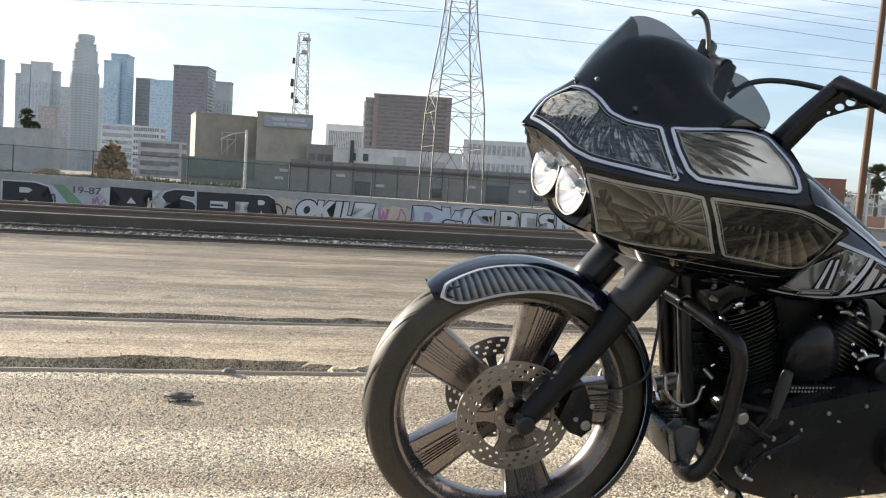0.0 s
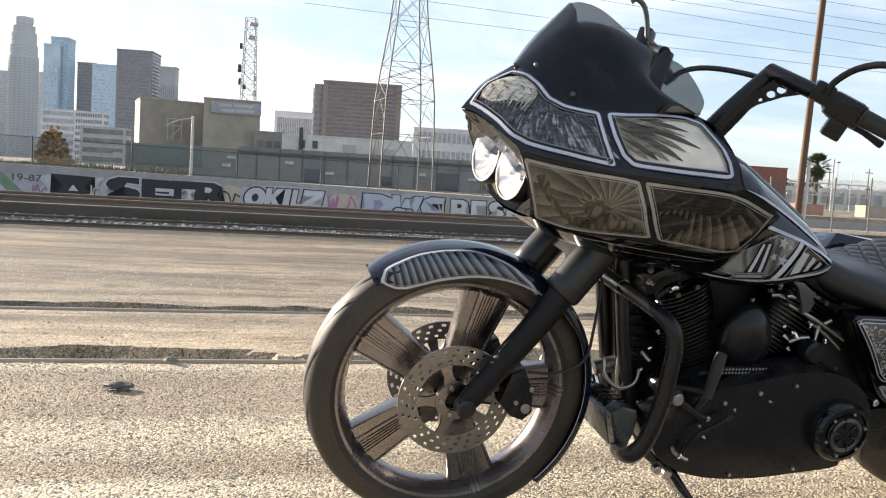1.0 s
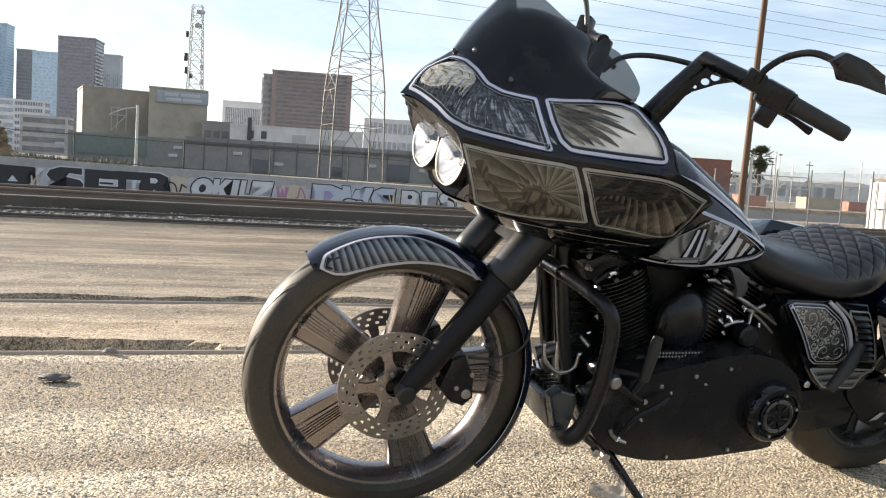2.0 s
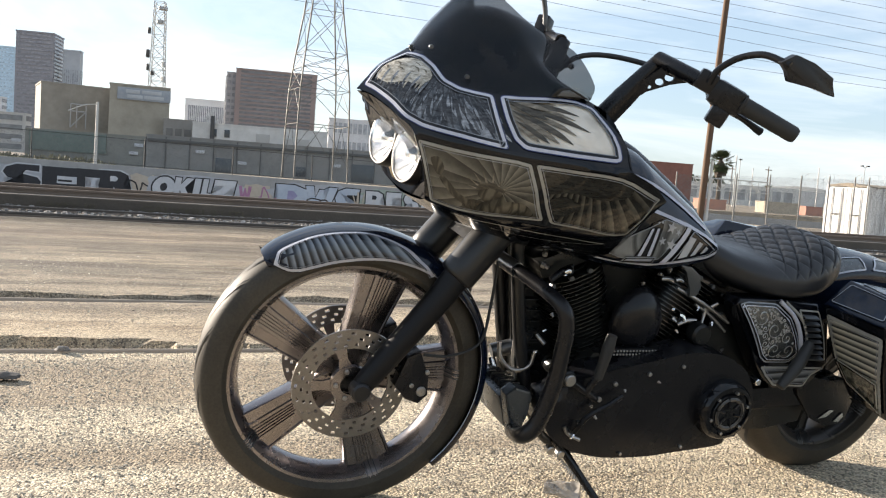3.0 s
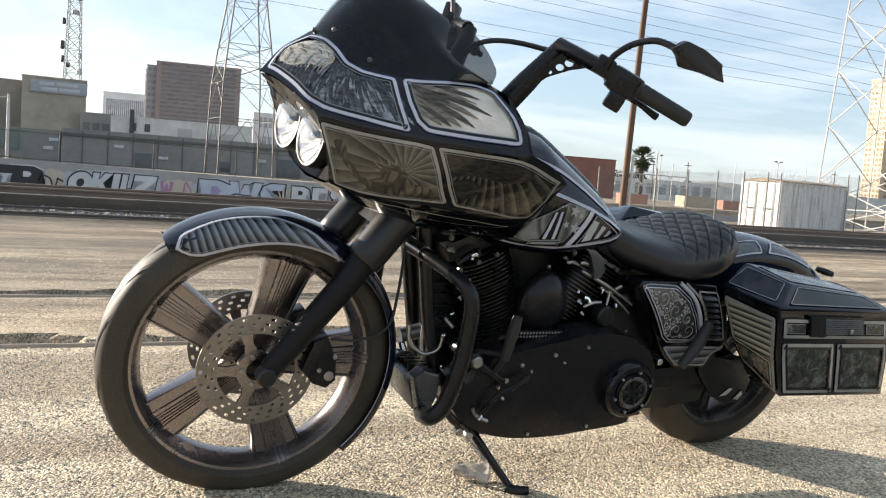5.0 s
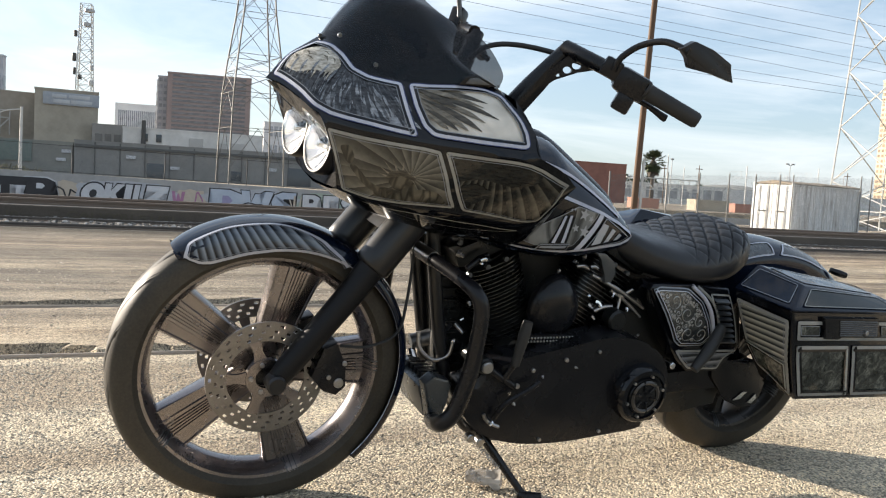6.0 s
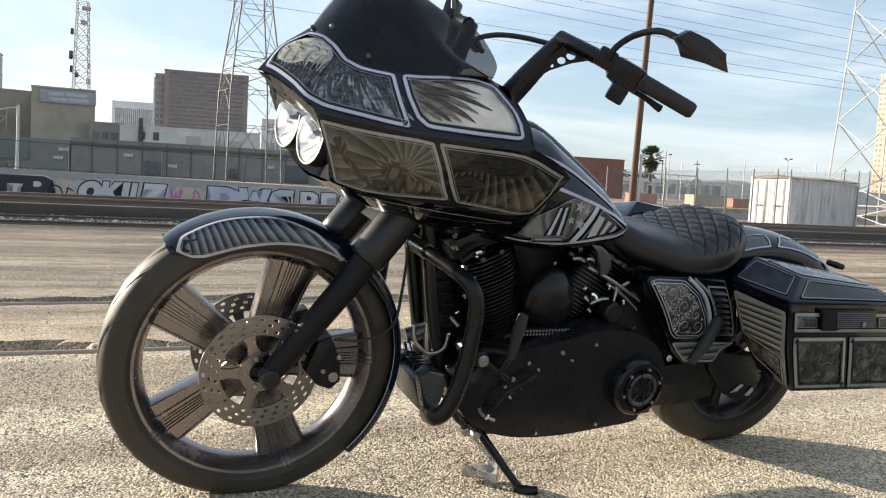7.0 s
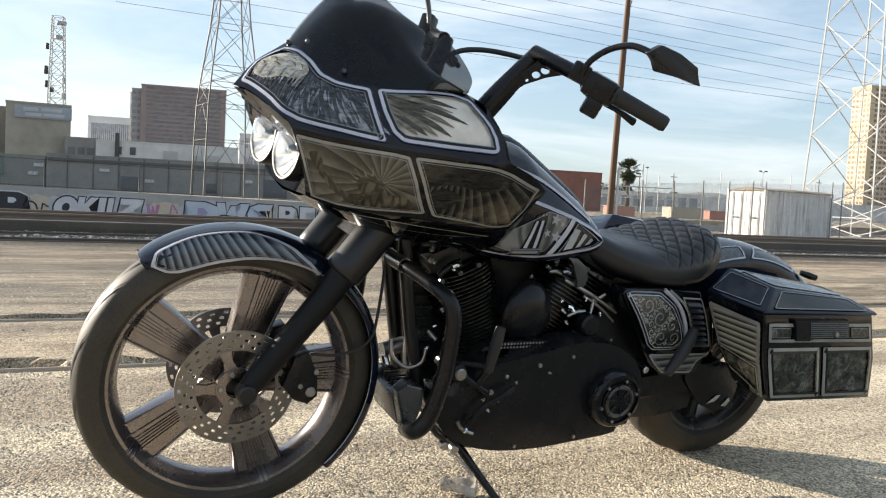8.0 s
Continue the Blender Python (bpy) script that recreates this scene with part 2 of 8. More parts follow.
def art_camo():
    """Airbrushed thicket: small torn flecks of grey-green, pale and black."""
    k = Mat("painted_thicket", (0.08, 0.08, 0.06), 0.35, 0.0, Coat_Weight=0.8, Coat_Roughness=0.04, Specular_IOR_Level=0.0)
    a, b = k.noise(46, 5, 0.7, None, 0.9), k.noise(14, 3, 0.5, None, 0.6)
    k.colour(k.ramp(k.mix(0.40, a, b), (0.38, (0.008, 0.009, 0.008)), (0.48, (0.034, 0.036, 0.030)), (0.55, (0.080, 0.080, 0.066)), (0.68, (0.24, 0.235, 0.20))))
    return k.m


ART_BAG = art_camo()
ART_OLIVE = gloss_paint("olive_grey_panel", (0.017, 0.018, 0.015), (0.028, 0.029, 0.024))
FLAG_GREY = gloss_paint("pale_grey_flag_paint", (0.26, 0.265, 0.275), (0.42, 0.42, 0.42))
ART_STARS = art_feather("painted_grey_cloud", (0.03, 0.03, 0.03), (0.10, 0.10, 0.095), (0.26, 0.26, 0.25), 0.2, 20.0, 9.0)


# ---- mesh helpers ----
def part(name, bm, material, parent=None, label="", smooth=True, kind=""):
    """One mesh object out of a bmesh, under a thing or a part."""
    me = bpy.data.meshes.new(name)
    bmesh.ops.recalc_face_normals(bm, faces=bm.faces)
    for f in bm.faces:
        f.smooth = smooth
    bm.to_mesh(me)
    bm.free()
    if smooth:
        me.set_sharp_from_angle(angle=radians(38))
    for m in material if isinstance(material, (list, tuple)) else [material]:
        me.materials.append(m)
    ob = new(name, me)
    if parent:
        ob.parent = parent
    return tagged(ob, label, kind=kind)


def thing(name, label, category, m=None, group="", kind=""):
    ob = new(name)
    ob.empty_display_size = 0.1
    if m is not None:
        ob.matrix_basis = m
    return tagged(ob, label, category, group, kind)


def box(bm, lo, hi, bevel=0.0, m=None):
    """A box between two corners, its edges rounded by bevel."""
    r = bmesh.ops.create_cube(bm, size=1.0)["verts"]
    c = (Vector(lo) + Vector(hi)) / 2
    d = Vector(hi) - Vector(lo)
    for v in r:
        v.co = Vector((v.co.x * d.x, v.co.y * d.y, v.co.z * d.z)) + c
        if m is not None:
            v.co = m @ v.co
    if bevel:
        es = list({e for v in r for e in v.link_edges})
        bmesh.ops.bevel(bm, geom=es, offset=bevel, segments=2, affect="EDGES", profile=0.6)
    return bm


def spline(points, n):
    """n points, evenly by parameter, on the smooth curve through the given ones."""
    p = [Vector(q) for q in points]
    p = [2 * p[0] - p[1]] + p + [2 * p[-1] - p[-2]]
    out = []
    for i in range(n):
        x = i / (n - 1) * (len(p) - 3)
        k = min(int(x), len(p) - 4)
        t = x - k
        a, b, c, d = p[k:k + 4]
        out.append(0.5 * (2 * b + (c - a) * t + (2 * a - 5 * b + 4 * c - d) * t * t + (3 * b - a - 3 * c + d) * t ** 3))
    return out


def grid(bm, rows, close_u=False, close_v=False):
    """Faces between rows of points."""
    vs = [[bm.verts.new(p) for p in r] for r in rows]
    nr, nc = len(vs), len(vs[0])
    for i in range(nr if close_v else nr - 1):
        for j in range(nc if close_u else nc - 1):
            a, b = vs[i], vs[(i + 1) % nr]
            bm.faces.new((a[j], a[(j + 1) % nc], b[(j + 1) % nc], b[j]))
    return vs


def sheet(bm, rows, thick):
    """Rows of points as a plate with thickness and closed edges."""
    nr, nc = len(rows), len(rows[0])
    back = []
    for i in range(nr):
        line = []
        for j in range(nc):
            a = rows[min(i + 1, nr - 1)][j] - rows[max(i - 1, 0)][j]
            b = rows[i][min(j + 1, nc - 1)] - rows[i][max(j - 1, 0)]
            n = a.cross(b)
            n = n.normalized() if n.length > 1e-10 else Vector((0, 0, 0))
            line.append(rows[i][j] + n * thick)
        back.append(line)
    f, g = grid(bm, rows), grid(bm, back)
    for i in range(nr - 1):
        for j in (0, nc - 1):
            bm.faces.new((f[i][j], f[i + 1][j], g[i + 1][j], g[i][j]))
    for j in range(nc - 1):
        for i in (0, nr - 1):
            bm.faces.new((f[i][j], f[i][j + 1], g[i][j + 1], g[i][j]))
    return bm


def loft(bm, sections, caps=True):
    """A closed skin over rings of points."""
    vs = grid(bm, sections, close_u=True)
    if caps:
        bm.faces.new(list(reversed(vs[0])))
        bm.faces.new(vs[-1])
    return bm


def tube(bm, points, radius, n=24, sides=10, caps=True, smooth=True):
    """A round tube along a curve; radius a number or one for each given point."""
    pts = spline(points, n) if smooth and len(points) > 2 else [Vector(p) for p in points]
    if isinstance(radius, (int, float)):
        rad = [radius] * len(pts)
    else:
        rad = [float(np.interp(i / (len(pts) - 1) * (len(radius) - 1), range(len(radius)), radius)) for i in range(len(pts))]
    rings, up = [], None
    for i, p in enumerate(pts):
        d = (pts[min(i + 1, len(pts) - 1)] - pts[max(i - 1, 0)]).normalized()
        if up is None:
            up = d.orthogonal().normalized()
        up = (up - d * up.dot(d)).normalized()
        side = d.cross(up)
        rings.append([p + rad[i] * (up * math.cos(a) + side * math.sin(a)) for a in (2 * math.pi * k / sides for k in range(sides))])
    return loft(bm, rings, caps)


def turned(bm, profile, axis_at, axis="y", sides=48, arc=None, closed=True):
    """A profile of (radius, along) turned round an axis that runs through axis_at."""
    o = Vector(axis_at)
    rings = []
    a0, a1 = arc if arc else (0, 2 * math.pi)
    n = sides if not arc else sides + 1
    for k in range(n):
        a = a0 + (a1 - a0) * k / sides
        c, s = math.cos(a), math.sin(a)
        if axis == "y":
            rings.append([o + Vector((r * c, y, r * s)) for r, y in profile])
        else:
            rings.append([o + Vector((r * c, r * s, y)) for r, y in profile])
    grid(bm, rings, close_u=closed, close_v=not arc)
    if arc and closed:
        bm.verts.ensure_lookup_table()
        k = len(profile)
        bm.faces.new(bm.verts[-k:])
        bm.faces.new(bm.verts[len(bm.verts) - k * n:len(bm.verts) - k * n + k])
    return bm


def disc(bm, centre, radius, y0, y1, sides=28, bevel=0.0):
    """A short cylinder across the motorcycle (along y)."""
    b = bevel or min(0.25 * abs(y1 - y0), 0.2 * radius)
    s = 1 if y1 > y0 else -1
    prof = [(0.0005, y0), (radius - b, y0), (radius, y0 + s * b), (radius, y1 - s * b), (radius - b, y1), (0.0005, y1)]
    return turned(bm, prof, (centre[0], 0, centre[1]), "y", sides, closed=False)


def slab(bm, outline, y0, y1, bevel=0.0, m=None):
    """A plate with an outline in the (x, z) plane, from y0 to y1."""
    a = [bm.verts.new((x, y0, z)) for x, z in outline]
    b = [bm.verts.new((x, y1, z)) for x, z in outline]
    n = len(a)
    faces = [bm.faces.new(a), bm.faces.new(list(reversed(b)))]
    for i in range(n):
        faces.append(bm.faces.new((a[i], b[i], b[(i + 1) % n], a[(i + 1) % n])))
    if bevel:
        es = [e for f in faces[:2] for e in f.edges]
        bmesh.ops.bevel(bm, geom=es, offset=bevel, segments=2, affect="EDGES", profile=0.6)
    if m is not None:
        for v in bm.verts:
            v.co = m @ v.co
    return bm


def bm_new():
    return bmesh.new()


# ---- the ground: one sheet in the directions of the rails (s along, n across) ----
RAIL_TURN = radians(11.5)
RS = Vector((math.cos(RAIL_TURN), math.sin(RAIL_TURN), 0))
RN = Vector((-math.sin(RAIL_TURN), math.cos(RAIL_TURN), 0))


def at(s, n, z=0.0):
    return RS * s + RN * n + Vector((0, 0, z))


RAIL_A, RAIL_B = 4.02, 5.45           # the two rails sunk in the yard
RAIL_C, RAIL_D = 11.9, 13.15         # rails before the kerb
KERB = 13.85                         # the low dark wall that carries the next track


def channel_edge(s):
    return 19.0 + 13.0 * (1 + math.tanh((s - 12.0) * 0.25))


def ground_z(s, n):
    z = 0.010 * noise.noise(Vector((s * 0.7, n * 0.9, 0))) + 0.004 * noise.noise(Vector((s * 5, n * 5, 3)))
    near = max(0.0, 1 - abs(n - 2) / 40)
    z *= near
    for r, wide, deep in ((RAIL_A, 0.16, 0.075), (RAIL_B, 0.10, 0.055)):
        w = wide * (0.62 + 1.2 * noise.noise(Vector((s * 0.8, r, 1))) + 0.7 * noise.noise(Vector((s * 3.7, r, 5))) + 0.45 * noise.noise(Vector((s * 6.1, r, 7))))
        d = n - r
        if 0.02 < d < w:
            z -= deep * (0.62 + 0.9 * noise.noise(Vector((s * 2.6, n * 14, 2))))
        elif -0.06 < d <= 0.02:
            z -= 0.012
        elif 0 < d < w + 0.30:
            k = 1 - (d - w) / 0.30
            z += deep * 0.55 * k * (0.65 + 0.7 * noise.noise(Vector((s * 2.2, r + 3, 8))) + 0.4 * noise.noise(Vector((s * 9, n * 9, 8))))
    if 11.6 < n < KERB:
        z += 0.035
    e = channel_edge(s)
    if n > KERB + 0.1:
        z += 0.10
    if n > KERB + 2.65:
        z = -0.5
    if n > e:
        z -= 3.2 * min(1.0, (n - e) / 5.0)
    if n > 62:
        z = 0.0
    return z


def make_ground():
    ns = [-4000, -1200, -300, -80, -25, -8, -3, -1.5, -0.6]
    ns += [0.2 + 0.12 * i for i in range(31)]
    ns += [RAIL_A - 0.10 + 0.022 * i for i in range(1, 19)]
    ns += [4.45 + 0.12 * i for i in range(7)]
    ns += [RAIL_B - 0.10 + 0.024 * i for i in range(1, 14)]
    ns += [5.75 + 0.25 * i for i in range(8)] + [8, 8.6, 9.2, 10, 10.8, 11.55, 11.65, 12, 12.6, 13.2, 13.9, 14.0, 14.2, 14.6, 15.2, 16, 16.45, 16.55, 17, 18, 19, 20, 21.5, 23, 25, 28, 32, 38, 42, 45, 48, 51, 54, 58, 61.9, 62.1, 70, 100, 160, 300, 700, 1800, 4500]
    ns = sorted(set(round(x, 4) for x in ns))
    ss = [-4500, -1500, -500, -200, -90, -50, -30, -20, -14, -10, -8, -6.5]
    ss += [-5.6 + 0.11 * i for i in range(100)]
    ss += [5.6, 6, 6.6, 7.3, 8, 9, 10, 11, 12, 13, 14, 15, 16, 18, 20, 23, 27, 33, 42, 60, 90, 160, 400, 1200, 4500]
    ss = sorted(ss)
    bm = bm_new()
    grid(bm, [[at(s, n, ground_z(s, n)) for s in ss] for n in ns])
    return bm


def asphalt():
    k = Mat("gritty_tan_asphalt", (0.30, 0.26, 0.21), 0.9)
    v = k.coords((1, 1, 1), (0, 0, -RAIL_TURN))
    
    def along(sx, sy):
        """Rail co-ordinates stretched along the track."""
        x = k.node("VectorMath")
        x.operation = "MULTIPLY"
        k.link(v, x.inputs[0])
        x.inputs[1].default_value = (sx, sy, 1)
        return x.outputs[0]
    streak = k.noise(0.55, 7, 0.65, along(0.22, 1.1), 0.4)
    patch = k.noise(0.8, 6, 0.6, v)
    grit = k.node("TexVoronoi", Scale=135.0)
    k.link(v, grit.inputs["Vector"])
    fine = k.noise(260, 4, 0.75, v)
    mid = k.noise(48, 5, 0.7, v)
    stone = k.mix(0.5, grit.outputs["Color"], fine)
    bw = k.node("RGBToBW")
    k.link(stone, bw.inputs[0])
    sep = k.node("SeparateXYZ")
    k.link(v, sep.inputs[0])
    worn_band = k.node("MapRange")
    worn_band.inputs["From Min"].default_value, worn_band.inputs["From Max"].default_value = 3.6, 6.0
    worn_band.inputs["To Max"].default_value = -0.12
    k.link(sep.outputs["Y"], worn_band.inputs["Value"])
    base = k.ramp(k.math("ADD", k.mix(0.5, streak, patch), worn_band.outputs["Result"]), (0.30, (0.32, 0.282, 0.23)), (0.48, (0.49, 0.43, 0.34)), (0.66, (0.66, 0.585, 0.47)))
    speck = k.ramp(bw.outputs[0], (0.32, (0.18, 0.165, 0.15)), (0.46, (0.92, 0.89, 0.84)), (0.64, (1.68, 1.61, 1.47)))
    c = k.mix(0.85, base, speck, "MULTIPLY")
    dark = k.ramp(mid, (0.28, (0.45, 0.44, 0.43)), (0.48, (1.0, 1.0, 1.0)))
    c = k.mix(0.75, c, dark, "MULTIPLY")
    # shade between the grains is put into the colour as dark gaps
    gaps = k.ramp(grit.outputs["Distance"], (0.38, (1.08, 1.08, 1.08)), (0.72, (0.34, 0.33, 0.32)))
    bare = k.ramp(k.noise(1.3, 6, 0.65, v), (0.42, 0.15), (0.60, 0.70))
    c = k.mix(bare, c, gaps, "MULTIPLY")
    # trodden dirt beyond the first rail, dark stone dust between the far rails
    zone = k.ramp(k.math("MULTIPLY", sep.outputs["Y"], 0.05), (0.19, (1.0, 1.0, 0.98)), (0.22, (0.84, 0.79, 0.73)), (0.27, (0.66, 0.65, 0.64)), (0.42, (0.62, 0.61, 0.59)), (0.50, (0.66, 0.62, 0.575)), (0.572, (0.46, 0.44, 0.42)), (0.588, (0.22, 0.215, 0.21)), (0.69, (0.20, 0.195, 0.19)), (0.71, (0.4, 0.4, 0.4)), (1.0, (0.62, 0.60, 0.58)))
    track = k.ramp(k.noise(0.9, 5, 0.6, along(0.07, 1.8), 0.5), (0.40, (0.55, 0.50, 0.46)), (0.52, (0.95, 0.94, 0.93)), (0.64, (1.25, 1.22, 1.18)))
    c = k.mix(1.0, c, zone, "MULTIPLY")
    # the yard grows paler along the track
    dusty = k.ramp(k.math("MULTIPLY_ADD", sep.outputs["X"], 0.04, 0.5), (0.15, 0.70), (0.5, 0.97), (0.9, 1.5))
    c = k.mix(1.0, c, dusty, "MULTIPLY")
    c = k.mix(0.9, c, track, "MULTIPLY")
    # ragged brown dirt and crumbs of pale stone between and beyond the rails
    far = k.ramp(k.math("MULTIPLY", sep.outputs["Y"], 0.05), (0.19, 0.0), (0.24, 1.0), (0.565, 1.0), (0.59, 0.0))
    rag = k.ramp(k.noise(3.2, 8, 0.75, along(0.35, 1.3), 0.8), (0.40, (0.58, 0.54, 0.50)), (0.52, (1.0, 1.0, 1.0)), (0.66, (1.28, 1.24, 1.18)))
    c = k.mix(far, c, k.mix(1.0, c, rag, "MULTIPLY"))
    crumb = k.ramp(k.noise(17.0, 3, 0.8, along(0.6, 1.0)), (0.67, 0.0), (0.72, 1.0))
    c = k.mix(k.math("MULTIPLY", k.math("MULTIPLY", crumb, far), 0.55), c, (0.55, 0.51, 0.45))
    k.colour(c)
    h = k.mix(0.45, k.math("SUBTRACT", 1.0, grit.outputs["Distance"]), mid)
    k.bump(h, 0.9, 0.012)
    k.rough(k.ramp(fine, (0.3, 0.82), (0.7, 0.97)))
    return k.m


ASPHALT = asphalt()
ground = part("ground", make_ground(), ASPHALT, None, "gritty tan asphalt yard with worn wheel tracks and broken rail grooves", True, "structure")
ground["category"] = "ground"

RAIL_STEEL = worn("rusty_rail_steel", (0.13, 0.10, 0.08), (0.24, 0.18, 0.14), (0.5, 0.8), 0.4, 5, 90, 0.3, 0.003)
RAIL_HEAD = worn("polished_rail_head", (0.34, 0.27, 0.21), (0.52, 0.43, 0.35), (0.5, 0.7), 0.2, 3, 90, 0.1, 0.001)
KERB_DARK = worn("dark_brown_concrete", (0.050, 0.041, 0.033), (0.13, 0.105, 0.082), (0.75, 0.95), 0.0, 1.2, 30, 0.4, 0.01)
CONCRETE = worn("weathered_concrete", (0.33, 0.32, 0.31), (0.46, 0.45, 0.43), (0.8, 0.95), 0.0, 0.35, 8, 0.3, 0.01)


RAIL_DULL = worn("dull_rail_head", (0.05, 0.043, 0.038), (0.11, 0.095, 0.082), (0.4, 0.6), 0.5, 3, 90, 0.1, 0.001)


def rail(n, z, s0, s1, label, tall=0.15, half=0.033, head=None):
    """A rail in two parts: the foot with its web, and the worn head."""
    t = thing("rail", label, "rail", Matrix.Translation(at(0, n, z)) @ Matrix.Rotation(RAIL_TURN, 4, "Z"), "rails")
    bm = bm_new()
    box(bm, (s0, -0.07, -tall), (s1, 0.07, -tall + 0.025))
    box(bm, (s0, -0.01, -tall + 0.02), (s1, 0.01, -0.035))
    part("rail_web", bm, RAIL_STEEL, t, smooth=False)
    bm = bm_new()
    box(bm, (s0, -half, -0.04), (s1, half, 0.0), 0.006)
    part("rail_head", bm, head or RAIL_HEAD, t, "worn running surface")
    return t


rail(RAIL_A, 0.005, -60, 200, "worn steel rail sunk in the asphalt beside a broken groove", half=0.007)
rail(RAIL_B, 0.005, -60, 200, "worn steel rail sunk in the asphalt beside a broken groove", half=0.007)
rail(RAIL_C, 0.085, -90, 300, "dull steel rail on dusty ballast before the kerb", 0.06, 0.016, RAIL_DULL)
rail(RAIL_D, 0.085, -90, 300, "dull steel rail on dusty ballast before the kerb", 0.06, 0.016, RAIL_DULL)
rail(14.3, 0.31, -120, 400, "dark rusty rail on top of the low wall", 0.1, 0.030, RAIL_STEEL)
rail(15.74, 0.31, -120, 400, "dark rusty rail on top of the low wall", 0.1, 0.030, RAIL_STEEL)

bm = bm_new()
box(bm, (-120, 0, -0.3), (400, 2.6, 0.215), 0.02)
kerb = part("kerb", bm, KERB_DARK, None, "low dark brown concrete wall that carries a track", False, "structure")
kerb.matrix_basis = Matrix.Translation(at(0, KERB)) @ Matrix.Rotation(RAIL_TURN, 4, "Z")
kerb["category"] = "kerb"


def stones(name, count, s_range, n_range, z, size, material, label, seed, bias=1.0):
    """Loose angular stones on the ground, joined."""
    rnd = random.Random(seed)
    bm = bm_new()
    shapes = []
    for k in range(6):
        pts = []
        for i in range(7):
            a = 2 * math.pi * i / 7
            pts.append((math.cos(a) * rnd.uniform(0.7, 1.1), math.sin(a) * rnd.uniform(0.7, 1.1)))
        shapes.append(pts)
    verts, faces = [], []
    for i in range(count):
        s, n = rnd.uniform(*s_range), n_range[0] + (n_range[1] - n_range[0]) * rnd.random() ** bias
        r = size * rnd.uniform(0.35, 1.0) ** 1.5
        a = rnd.uniform(0, 6.28)
        sh = rnd.choice(shapes)
        z0 = ground_z(s, n) if z is None else z
        base = len(verts)
        o = at(s, n, z0)
        ca, sa = math.cos(a), math.sin(a)
        squash = rnd.uniform(0.35, 0.8)
        for x, y in sh:
            verts.append((o.x + r * (x * ca - y * sa), o.y + r * (x * sa + y * ca), o.z - 0.2 * r))
        for x, y in sh:
            verts.append((o.x + 0.6 * r * (x * ca - y * sa), o.y + 0.6 * r * (x * sa + y * ca), o.z + r * squash * rnd.uniform(0.6, 1.0)))
        for k in range(7):
            faces.append((base + k, base + (k + 1) % 7, base + 7 + (k + 1) % 7, base + 7 + k))
        faces.append(tuple(base + 7 + k for k in range(7)))
    bm.free()
    me = bpy.data.meshes.new(name)
    me.from_pydata(verts, [], faces)
    me.materials.append(material)
    ob = new(name, me)
    return tagged(ob, label, "gravel", kind="stuff")


def stone_mat(name, stops):
    k = Mat(name, stops[0], 0.85)
    g = k.node("NewGeometry")
    c = k.ramp(g.outputs["Random Per Island"], *((i / (len(stops) - 1), x) for i, x in enumerate(stops)))
    k.colour(k.mix(0.5, c, k.ramp(k.noise(120, 4), (0.3, 0.5), (0.7, 1.2)), "MULTIPLY"))
    k.bump(k.noise(160, 4), 0.4, 0.004)
    return k.m


GRIT = stone_mat("loose_grit_stone", ((0.20, 0.17, 0.14), (0.48, 0.41, 0.31), (0.70, 0.61, 0.47), (0.38, 0.33, 0.26), (0.76, 0.68, 0.55)))
BALLAST = stone_mat("ballast_stone", ((0.05, 0.046, 0.042), (0.10, 0.09, 0.08), (0.15, 0.14, 0.125), (0.22, 0.20, 0.18), (0.13, 0.12, 0.11), (0.44, 0.42, 0.40)))


# ---- the far bank: painted wall, fence, towers ----
def wall_top(s):
    return 0.30 - 0.0116 * s


def plain(name, a, b, scale=0.3, fine=3.0, rough=(0.75, 0.95), **more):
    return worn(name, a, b, rough, 0.0, scale, fine, 0.15, 0.02, **more)


WALL_PAINT = plain("patched_wall_paint", (0.25, 0.25, 0.25), (0.40, 0.395, 0.385), 0.25, 2.0)
WALL_N = 60.0
bm = bm_new()
xs = [-200, -120, -70, -40, -20, 0, 20, 40, 70, 110]
rows = []
for y, top in ((0, False), (0, True), (0.5, True), (0.5, False)):
    rows.append([Vector((s, y, wall_top(s) if top else -4.0)) for s in xs])
grid(bm, rows)
BANK = Matrix.Translation(at(0, WALL_N)) @ Matrix.Rotation(RAIL_TURN, 4, "Z")
wall = part("wall_bank", bm, WALL_PAINT, None, "long grey concrete flood wall covered in painted lettering", False, "structure")
wall.matrix_basis = BANK
wall["category"] = "wall"


# ---- buildings ----
GLASS_DARK = Mat("dark_window_glass", (0.05, 0.06, 0.07), 0.15, 0.0).m


